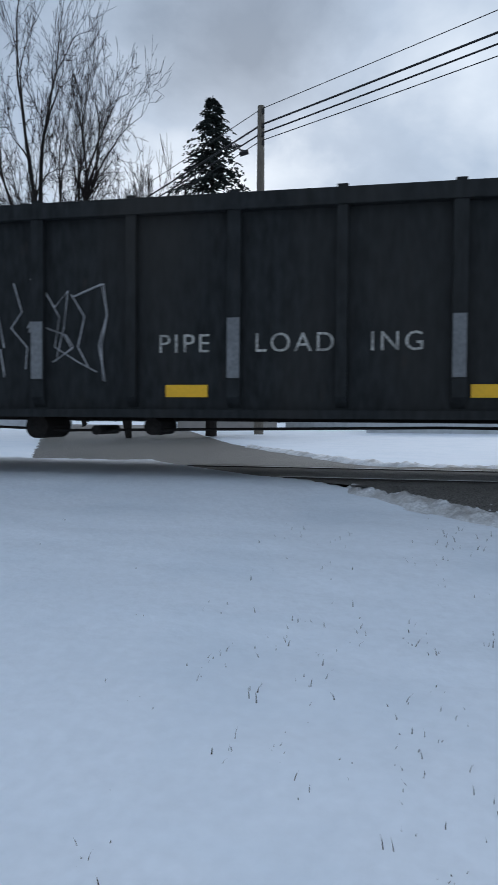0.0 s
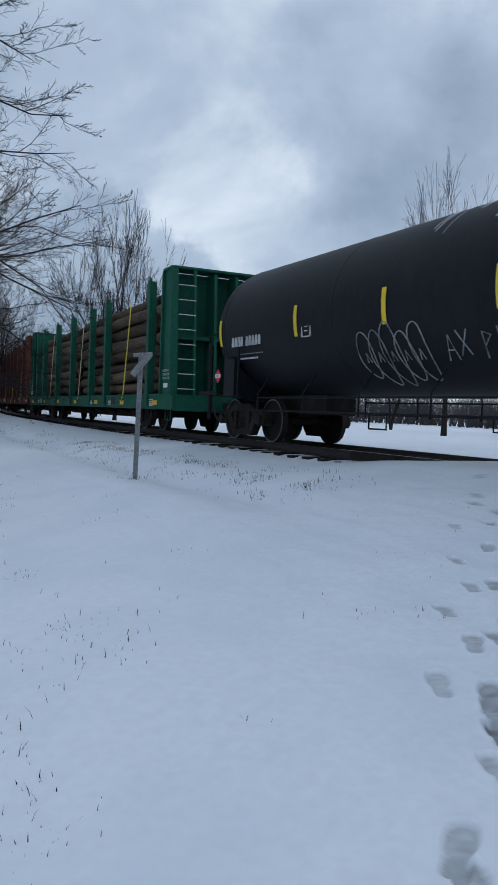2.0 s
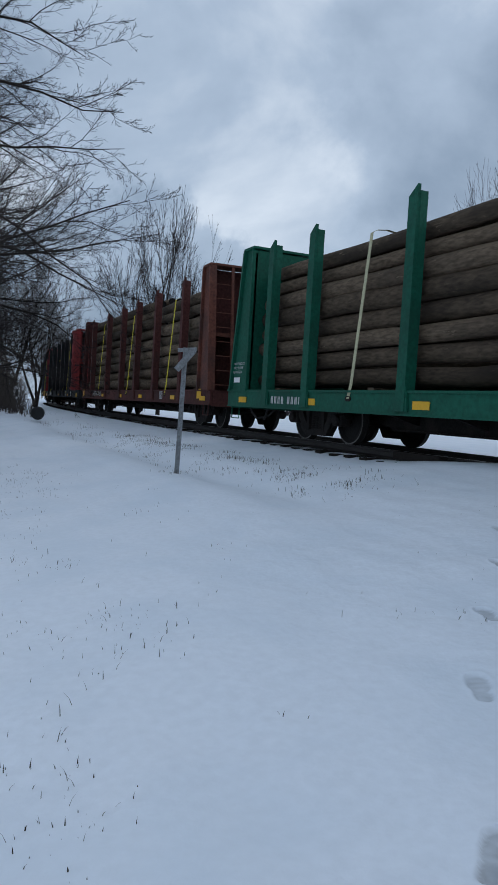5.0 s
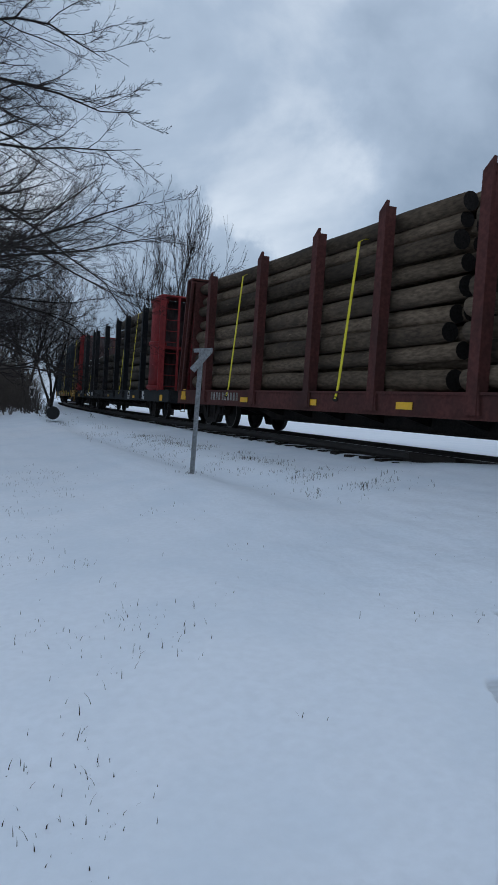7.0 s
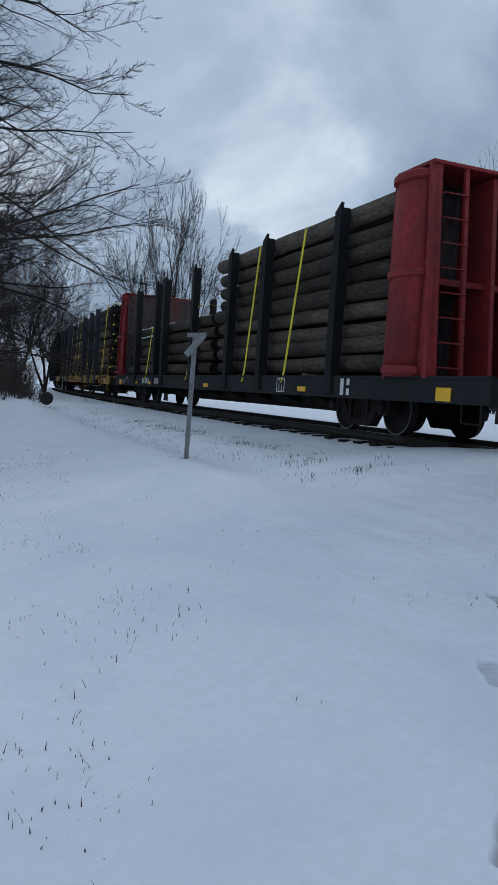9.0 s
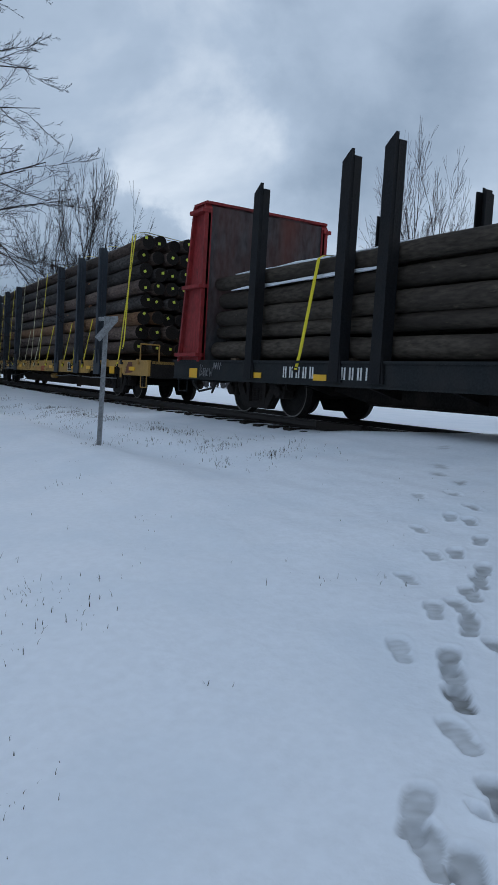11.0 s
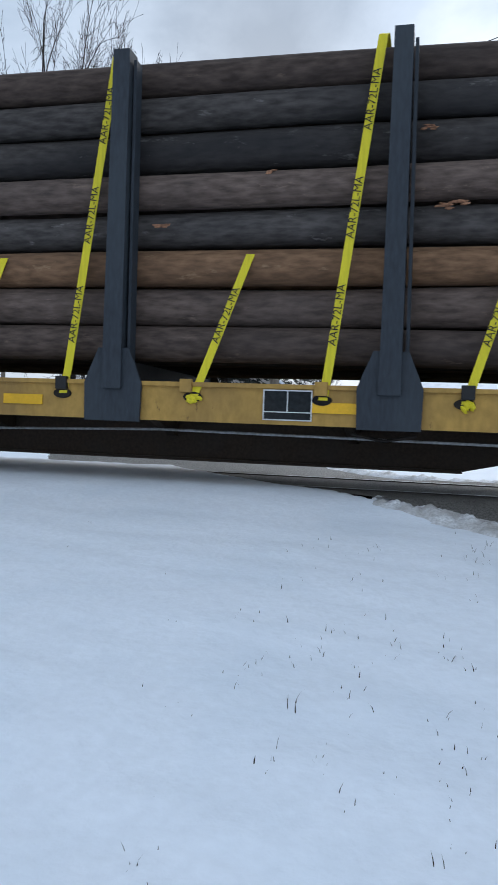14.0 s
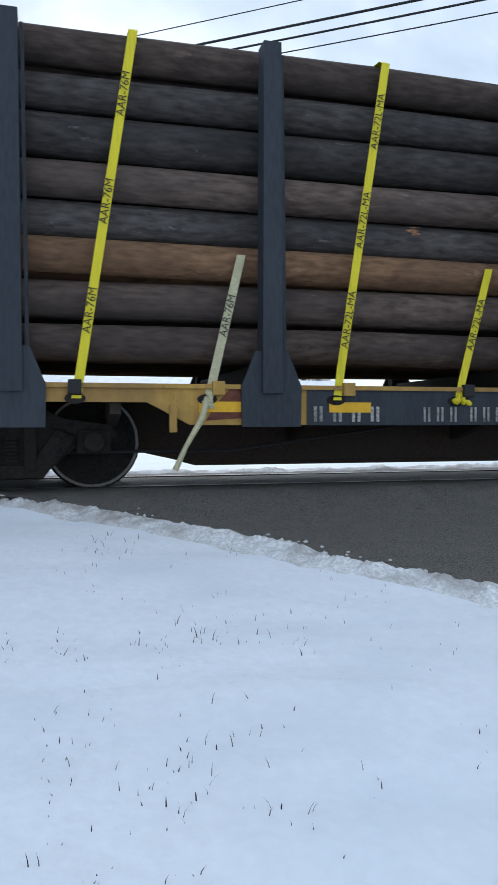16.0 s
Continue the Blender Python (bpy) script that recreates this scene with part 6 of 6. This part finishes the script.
    for y in (-1.36, 1.36):
        for z in (0.66, 0.92):
            part("side_rail", tube(bm_new(), [(-7.0, y, z), (7.0, y, z)], 0.018, 6), BLACKP, car)
        for k in range(9):
            x = -7.0 + k * 1.75
            part("rail_hanger", tube(bm_new(), [(x, y, 0.6), (x, y, 1.0), (x, y * 0.8, 1.35)], 0.018, 6), BLACKP, car)
        for x in (-3.2, 3.0):
            part("stirrup", tube(bm_new(), [(x, y, 0.68), (x, y, 0.42), (x + 0.45, y, 0.42), (x + 0.45, y, 0.68)], 0.016, 6), BLACKP, car)
    part("bottom_valve", tube(bm_new(), [(2.4, 0, 0.55), (2.4, 0, 1.1)], [0.28, 0.34], 14), GRIME, car)
    part("brake_tank", tube(bm_new(), [(3.6, -0.5, 0.75), (4.7, -0.5, 0.75)], 0.2, 14), GRIME, car)
    return car


# -- bulkhead log flats --
def log_flat(name, label, c, L, mat, bulk_mat, inner, stakes, stake_mat, trucks, straps, load_label, load_mat=None, rows=8, pitch=0.335, load_z=1.08, bundles=((-1, 1),), bh=None, fancy=False, zt=4.25, seed=1, low=(), turning=True, sill_mat=None, load_short=0, rear_mat=None, rear_slant=0.0):
    car = car_empty(name, label, c)
    flat_body(car, L, mat, sill_mat or GRIME)
    for s, (x, base, tip) in zip((1, -1), bh or ((c + L, 1.0, 0.6), (c - L, 1.0, 0.6))):
        bulkhead(car, x - c, s, bulk_mat if s > 0 or not rear_mat else rear_mat, inner, zt, base, tip, fancy and s < 0, fancy and s > 0, rear_slant if s < 0 else 0.0)
    for x in stakes:
        stake(car, x - c, stake_mat, zt - 0.02)
    for x in trucks:
        bogie(car, x - c, turning)
    load = load_of(c, load_label)
    for i, (a, b) in enumerate(bundles):
        logs(load, a - c, b - c, load_z, low[i] if low else rows, 8, load_mat or LOGWOOD, pitch, seed + i * 5, short_top=load_short)
    if fancy:
        rng = random.Random(3)
        for row, z in ((5, load_z + 5 * pitch), (4, load_z + 4 * pitch)):
            for y in ((-1.12, -0.8, -0.45, -0.1, 0.3) if row == 5 else (-1.27,)):
                a = -100.0 + rng.uniform(0, 1.5) - c
                b = a + rng.uniform(3.0, 8.0)
                n = 8
                pts = [(a + (b - a) * i / n, y + rng.gauss(0, 0.02), z - 0.015 + rng.gauss(0, 0.004)) for i in range(n + 1)]
                part("snow_cap", tube(bm_new(), pts, [0.008] + [rng.uniform(0.02, 0.04) for _ in range(n - 1)] + [0.006], 6), SNOW_CLEAN, load, "thin snow lying between the logs")
    for k in range(6):
        x = -L * 0.8 + k * L * 1.6 / 5
        part("bunk", box(bm_new(), x - 0.1, x + 0.1, -1.3, 1.3, 0.999, load_z - 0.01), LOGWOOD, load)
    for x, lean, m, rws in straps:
        strap(load, x - c, lean, load_z + rws * pitch - 0.08, m)
    return car, load


car, _ = log_flat("green_log_car", "green bulkhead flat car with green stakes, loaded with logs", -44.8, 11.3, GREEN, GREEN, GREEN,
                  (-35.6, -40.4, -42.6, -45.9, -49.0, -52.2, -54.0), GREEN, (-37.15, -52.5),
                  ((-38.2, 0.3, STRAPY, 8), (-44.6, 0.25, STRAPW, 8), (-50.6, 0.25, STRAPW, 8)), "stack of brown peeled logs held by green stakes", rows=8, pitch=0.345,
                  bundles=((-45.2, -34.6), (-55.0, -45.4)), bh=((-33.52, 0.92, 0.72), (-55.98, 1.0, 0.55)), zt=4.25, seed=2)
for x in (-34.9, -38.2, -41.6, -45.0, -48.5, -52.0, -55.2):
    reflector(car, x + 44.8, 0.78, 0.42, 0.13)
bm = bm_new()
for k in range(9):
    bars(bm, -8.9 + k * 0.16 + (0.12 if k > 3 else 0), 0.72, 0.11, 0.15, -1.508, 2, 0.5)
for x, n in ((-1.5, 4), (4.9, 3), (2.3, 3), (9.4, 4)):
    for k in range(n):
        bars(bm, x, 0.70 + 0.05 * k, 0.4, 0.03, -1.508, 1, 0.15)
part("stencil_bars", bm, WHITE, car, "small white stencilled bars")
part("black_panel", box(bm_new(), 5.3, 5.75, -1.512, -1.504, 0.72, 0.95), BLACKT, car)
for x, s in ((10.78, 1), (-10.78, -1)):
    for k, wd in enumerate(("SECURE STRAPS OR", "CABLES BEFORE", "MOVING CAR")):
        writing(wd, 0.085, WHITE, car, pose(x, -1.512, 1.62 - k * 0.1, 90, 0, 0))
    part("white_notice", box(bm_new(), x - 0.2, x + 0.14, -1.51, -1.504, 1.18, 1.3), TRIMW, car)

car, _ = log_flat("brown_log_car", "oxide-brown bulkhead flat car with stakes, loaded with logs", -67.4, 10.0, OXIDE, RUST, OXIDE,
                  (-60.2, -63.3, -66.0, -68.5, -71.35, -74.85), OXIDE, (-59.35, -75.45),
                  ((-61.8, 0.35, STRAPY, 8), (-67.3, 0.3, STRAPY, 8), (-73.1, 0.35, STRAPY, 8.4)), "stack of brown peeled logs under yellow straps", rows=9, pitch=0.350,
                  bundles=((-63.9, -58.7), (-76.7, -64.2)), low=(8, 9), rear_mat=OXIDE, rear_slant=0.42, bh=((-57.45, 1.0, 0.62), (-77.3, 0.85, 0.45)), zt=4.32, seed=12, load_short=1)
for x in (-58.0, -60.9, -65.0, -68.3, -71.9, -76.8):
    reflector(car, x + 67.4, 0.78, 0.46, 0.12)
reflector(car, 9.1, 0.9, 0.36, 0.26)
reflector(car, -9.4, 0.9, 0.36, 0.26)
bm = bm_new()
for k in range(10):
    bars(bm, -6.9 + k * 0.2 + (0.06 if k > 3 else 0), 0.75, 0.13, 0.2, -1.508, 2, 0.5)
part("number_bars", bm, WORNW, car, "white stencilled bars")
bm = bm_new()
for a, b, c2, d in ((5.0, 5.32, 0.72, 0.74), (5.0, 5.32, 0.95, 0.97), (5.0, 5.02, 0.72, 0.97), (5.3, 5.32, 0.72, 0.97), (5.1, 5.12, 0.74, 0.95), (5.2, 5.22, 0.74, 0.95)):
    box(bm, a, b, -1.512, -1.504, c2, d)
part("stencil_box", bm, WHITE, car)

car, _ = log_flat("dark_log_car", "dark grey log car with red bulkheads and black stakes", -89.95, 11.65, DKGREY, RED, BHINNER,
                  (-82.85, -86.3, -88.5, -91.5, -94.6, -95.6, -98.25), BLACKP, (-82.45, -98.7),
                  ((-85.0, 0.5, STRAPY, 9), (-87.3, 0.4, STRAPY, 9), (-91.9, 0.5, STRAPY, 6), (-96.7, 0.3, STRAPY, 5)), "stack of dark logs dusted with snow under yellow straps", load_mat=DARKLOG, rows=8, pitch=0.34,
                  bundles=((-90.0, -81.1), (-100.2, -90.3)), low=(9, 5), bh=((-79.72, 1.2, 0.98), (-101.35, 1.03, 0.58)), fancy=True, zt=4.25, seed=22)
for x in (-79.3, -84.0, -90.0, -96.0, -98.0, -100.6):
    reflector(car, x + 89.95, 0.74, 0.36, 0.2 if x > -80 or x < -100 else 0.1)
bm = bm_new()
for k in range(11):
    bars(bm, -7.15 + k * 0.2 + (0.45 if k > 4 else 0), 0.72, 0.14, 0.19, -1.508, 2, 0.5)
bars(bm, 7.55, 0.66, 0.12, 0.3, -1.508, 1, 0.0)
bars(bm, 7.78, 0.66, 0.1, 0.12, -1.508, 1, 0.0)
bars(bm, 7.78, 0.84, 0.1, 0.12, -1.508, 1, 0.0)
part("number_bars", bm, WHITE, car, "white stencilled bars")
scrawl(car, "graffiti", GRAFW, [[(-10.33, 0.68), (-10.33, 0.92), (-10.24, 0.9), (-10.3, 0.81), (-10.22, 0.74), (-10.33, 0.69)], [(-10.18, 0.68), (-10.18, 0.84), (-10.11, 0.85), (-10.09, 0.68)],
                                  [(-10.05, 0.78), (-9.97, 0.79), (-9.99, 0.85), (-10.05, 0.79), (-10.03, 0.69), (-9.96, 0.7)], [(-9.92, 0.85), (-9.89, 0.68), (-9.86, 0.78), (-9.82, 0.68), (-9.79, 0.87)],
                                  [(-9.75 + 0.03 * k, 0.9 + 0.07 * ((k * 5) % 3 - 1)) for k in range(12)]], 0.008, -1.512, "white scrawled graffiti")
bm = bm_new()
for a, b, c2, d in ((4.7, 5.1, 0.66, 0.68), (4.7, 5.1, 0.94, 0.96), (4.7, 4.72, 0.66, 0.96), (5.08, 5.1, 0.66, 0.96), (4.82, 4.84, 0.68, 0.94), (4.95, 4.97, 0.68, 0.94)):
    box(bm, a, b, -1.512, -1.504, c2, d)
part("stencil_box", bm, WHITE, car)
scrawl(car, "graffiti", GRAFP, [[(9.55, 2.0), (9.7, 2.1), (9.6, 1.85), (9.8, 1.9)]], 0.01, -1.66)


# -- yellow pole flat --
def pole_flat(c):
    car = car_empty("yellow_pole_car", "yellow flat car with slate-grey stakes, loaded with utility poles", c)
    L = 13.2
    flat_body(car, L, YELLOW, SILL, 0.62, 0.99, 0.20, (9.55, -9.25), 0.55, GRIME)
    for x in (8.9, 6.55, 3.85, -3.91, -6.72, -9.1):
        bm = bm_new()
        prism(bm, [(x - 0.10, 0.92), (x + 0.10, 0.92), (x + 0.085, 4.22), (x - 0.085, 4.22)], -1.60, -1.565)
        for sx in (-1, 1):
            prism(bm, sorted([(x + sx * 0.10, 0.92), (x + sx * 0.07, 0.92), (x + sx * 0.058, 4.22), (x + sx * 0.085, 4.22)], key=lambda p: (p[1], p[0] if p[1] < 2 else -p[0])), -1.565, -1.40)
        prism(bm, [(x + 0.13, 1.0), (x + 0.16, 1.0), (x + 0.13, 4.14), (x + 0.10, 4.14)], -1.52, -1.38)
        prism(bm, [(x - 0.29, 0.60), (x + 0.29, 0.60), (x + 0.30, 0.98), (x + 0.16, 1.32), (x - 0.16, 1.32), (x - 0.30, 0.98)], -1.562, -1.525)
        me = finish(bm, "stake", GREYST)
        shared("stake", me, car, pose(0, 0, 0))
        shared("stake", me, car, pose(2 * x, 0, 0, 0, 0, 180))
        part("bunk", box(bm_new(), x - 0.13, x + 0.13, -1.3, 1.3, 0.99, 1.20), SIGNAL, car)
    for x in (9.55, -9.25):
        bogie(car, x)
    for x in (9.55, -9.25):
        part("jack_pad", box(bm_new(), x - 1.25, x - 0.95, -1.54, -1.42, 0.70, 0.99, 0.012), YELLOW, car, "yellow jacking pad")
        part("jack_slot", box(bm_new(), x - 1.17, x - 1.08, -1.545, -1.535, 0.735, 0.79), SIGNAL, car)
        for dx in (1.55, 0.3):
            part("hand_hold", box(bm_new(), x + dx, x + dx + 0.07, -1.54, -1.50, 0.55 if dx > 1 else 0.86, 0.80 if dx > 1 else 0.98, 0.008), YELLOW, car)
        part("rust_patch", prism(bm_new(), [(x + 1.9, 0.66), (x + 2.5, 0.70), (x + 2.45, 0.95), (x + 2.15, 0.98), (x + 2.0, 0.82)], -1.506, -1.498), RUST, car, "rusty scraped patch")
    part("grey_repaint", box(bm_new(), -6.35, -4.1, -1.508, -1.50, 0.615, 0.985), GREYST, car, "slate-grey repainted sill panel")
    for k, x in enumerate((10.3, 7.9, 6.05, 2.85, -2.87, -5.9, -7.2, 12.0)):
        reflector(car, x, 0.79 if k else 0.74, 0.44, 0.1 if k else 0.2, -1.512)
    for k in range(20):
        x = -L + 0.7 + k * (2 * L - 1.4) / 19
        part("tie_down", box(bm_new(), x - 0.06, x + 0.06, -1.56, -1.50, 0.90, 1.03, 0.008), YELLOW if k % 3 else SIGNAL, car)
    # stencils
    mk = bm_new()
    box(mk, 1.205, 1.62, -1.512, -1.502, 0.755, 0.80)
    for x in (1.275, 1.455):
        box(mk, x, x + 0.065, -1.512, -1.502, 0.63, 0.757)
    prism(mk, [(1.60, 0.63), (1.655, 0.63), (1.815, 0.80), (1.76, 0.80)], -1.512, -1.502)
    prism(mk, [(1.75, 0.63), (1.815, 0.63), (1.67, 0.80), (1.61, 0.80)], -1.514, -1.504)
    part("faded_mark", mk, TTRED, car, "faded red geometric mark")
    writing("NH90AT", 0.118, BLACKT, car, face(2.295, 0.692, -1.506))
    writing("FOR RESTRICTED LOADING ONLY", 0.05, TTRED, car, face(0.65, 0.725, -1.506))
    writing("SEE EQUIPMENT REGISTER", 0.05, TTRED, car, face(0.58, 0.668, -1.506))
    writing("LD LMT  198300", 0.09, BLACKT, car, face(-1.64, 0.765, -1.506))
    writing("LT WT    87700", 0.09, BLACKT, car, face(-1.64, 0.675, -1.506))
    writing("JACK\nAND LIFT\nHERE", 0.062, BLACKT, car, face(8.45, 0.90, -1.546))
    writing("EXCEEDS\nPLATE\nC", 0.058, BLACKT, car, face(-2.415, 0.765, -1.506))
    scrawl(car, "stencil_ring", BLACKT, [[(-2.415 + 0.15 * math.cos(a), 0.765 + 0.15 * math.sin(a)) for a in [i * math.pi / 12 for i in range(25)]]], 0.004, -1.505)
    scrawl(car, "graffiti", BLACKT, [[(-1.0 + 0.04 * k, 0.70 + 0.22 * ((k * 7) % 5) / 5) for k in range(8)], [(-1.08, 0.85), (-0.78, 0.9), (-0.93, 0.65)]], 0.004, -1.505, "thin black scrawl")
    bm = bm_new()
    for k in range(4):
        bars(bm, -6.28 + k * 0.20, 0.65, 0.12, 0.15, -1.508, 2, 0.5)
    for k in range(6):
        bars(bm, -5.1 + k * 0.15 + (0.08 if k > 2 else 0), 0.65, 0.10, 0.15, -1.508, 2, 0.55)
    part("number_bars", bm, WORNW, car, "worn white stencilled bars")
    dp = part("data_plate", box(bm_new(), 5.37, 5.84, -1.512, -1.502, 0.66, 0.95), DKGREY, car, "dark data plate with a white frame")
    bm = bm_new()
    for a, b, c2, d in ((5.37, 5.84, 0.66, 0.672), (5.37, 5.84, 0.938, 0.95), (5.37, 5.382, 0.66, 0.95), (5.828, 5.84, 0.66, 0.95), (5.60, 5.61, 0.74, 0.94), (5.37, 5.84, 0.735, 0.745)):
        box(bm, a, b, -1.518, -1.51, c2, d)
    part("plate_frame", bm, WHITE, dp)
    # brake gear under the sill
    part("brake_cylinder", tube(bm_new(), [(1.2, -1.05, 0.46), (1.22, -1.05, 0.46), (1.27, -1.05, 0.46), (1.3, -1.05, 0.46), (1.72, -1.05, 0.46), (1.76, -1.05, 0.46), (1.80, -1.05, 0.46), (1.83, -1.05, 0.46)], [0.05, 0.085, 0.085, 0.076, 0.076, 0.088, 0.088, 0.04], 16), YELLOW, car, "dusty yellow brake cylinder")
    part("brake_rod", tube(bm_new(), [(-0.2, -1.05, 0.62), (0.7, -1.05, 0.50), (1.2, -1.05, 0.48)], 0.012, 6), GRIME, car)
    part("brake_rod", tube(bm_new(), [(1.83, -1.05, 0.46), (4.2, -1.15, 0.53), (7.8, -1.4, 0.50), (10.6, -1.45, 0.52)], 0.014, 6), GALV, car, "bright brake rod")
    part("chain", tube(bm_new(), [(6.2, -1.35, 0.56), (6.5, -1.36, 0.50), (6.8, -1.36, 0.56)], 0.016, 6), GRIME, car)
    part("air_pipe", tube(bm_new(), [(-11, -0.9, 0.52), (-9.6, -0.9, 0.36), (-7.0, -0.9, 0.36), (-5, -0.6, 0.6)], 0.018, 6), SIGNAL, car)
    part("end_gate", tube(bm_new(), [(L - 0.9, -1.40, 1.0), (L - 0.9, -1.40, 1.42), (L - 0.9, -0.9, 1.42), (L - 0.9, -0.9, 1.0)], 0.022, 6), YELLOW, car)
    load = load_of(c, "high stack of dark utility poles held by yellow and pale straps")
    logs(load, -11.4, 11.6, 1.21, 8, 7, POLEWOOD, 0.388, 5, True, 2, 0.26)
    zt = 1.21 + 8 * 0.388 - 0.06
    for x, lean, m, wd in ((-105.45, 0.75, STRAPY, W72), (-107.85, 0.44, STRAPY, W72), (-110.26, 0.42, STRAPY, W72), (-112.9, 0.42, STRAPY, W72), (-115.5, 0.55, STRAPY, W72), (-117.0, 0.45, STRAPW, W76), (-119.63, 0.42, STRAPW, W76), (-122.24, 0.58, STRAPY, W72), (-124.74, 0.55, STRAPY, W76)):
        strap(load, x - c, lean, zt, m, words=wd)
    for x, lean, m, wd in ((-108.98, 0.42, STRAPY, W72), (-111.52, 0.48, STRAPY, W72), (-114.15, 0.45, STRAPY, W72), (-116.23, 0.5, STRAPW, W76), (-118.27, 0.42, STRAPW, W76), (-120.92, 0.45, STRAPY, W72), (-123.53, 0.36, STRAPW, W76)):
        strap(load, x - c, lean, 2.26, m, over=False, words=wd)
    strap(load, -105.0 - c, 0.05, zt, STRAPY, zb=1.3)
    for x, z, w in ((-111.85, 1.44, 0.16), (-109.2, 2.70, 0.14), (-112.0, 2.58, 0.09), (-114.0, 1.42, 0.12), (-109.4, 3.42, 0.07), (-110.9, 3.06, 0.05), (-121.3, 2.62, 0.10), (-118.6, 3.45, 0.06)):
        bm, tear = bm_new(), random.Random(int(x * 100))
        for _ in range(9):
            half, thin = w * tear.uniform(0.25, 0.75), tear.uniform(0.005, 0.016)
            bmesh.ops.create_icosphere(bm, subdivisions=1, radius=1, matrix=pose(x - c + tear.gauss(0, w * 0.4), -1.300, z + tear.gauss(0, 0.016), 0, tear.gauss(2, 5), 0) @ Matrix.Diagonal((half, 0.012, thin, 1)))
        part("bark_scar", bm, SCAR, load, "pale torn patch of wood")
    st = part("loose_strap_end", tube(bm_new(), [(-123.55 - c, -1.54, 0.86), (-123.6 - c, -1.56, 0.68), (-123.75 - c, -1.55, 0.42), (-123.85 - c, -1.54, 0.2)], [0.03, 0.03, 0.022, 0.03], 6), STRAPW, load, "frayed loose strap end")
    return car


gondola(-1.0)
tank_car(-22.24)
pole_flat(-116.2)
log_flat("black_log_car", "black bulkhead flat car with dark stakes, loaded with logs", -142.0, 11.4, BLACKP, BLACKP, BLACKP, (-133, -136, -139, -142, -145, -148, -151), BLACKP, (-133.5, -150.5), ((-137.5, 0.4, STRAPW, 8), (-146, 0.4, STRAPW, 8)), "stack of dark logs on a black car", load_mat=POLEWOOD, bundles=((-152, -132.2),), seed=42, turning=False)
log_flat("blue_black_log_car", "blue-black bulkhead flat car loaded with dark logs", -166.4, 11.4, GREYST, BLUEGREY, BLUEGREY, (-157, -160, -163, -166, -169, -172, -175), BLACKP, (-158, -175), ((-162, 0.4, STRAPW, 8), (-170, 0.4, STRAPW, 8)), "stack of dark logs on a blue-black car", load_mat=POLEWOOD, bundles=((-176.5, -156.2),), seed=52, turning=False)

# ---- motion of the train ----


def car_pose(c, t, half=8.0):
    s = c + SPEED * t
    a, b = on_track(s - half), on_track(s + half)
    p = (a + b) / 2
    return pose(p.x, p.y, 0, 0, 0, math.degrees(math.atan2(b.y - a.y, b.x - a.x)))


def motions():
    for ob, c in MOVERS:
        walk(ob, [(0.5 * i, car_pose(c, 0.5 * i)) for i in range(33)])
    for w, dx in WHEELS:
        walk(w, [(i / 15, pose(dx, 0, WR) @ Matrix.Rotation(SPEED * i / 15 / WR, 4, "Y")) for i in range(241)])


motions()
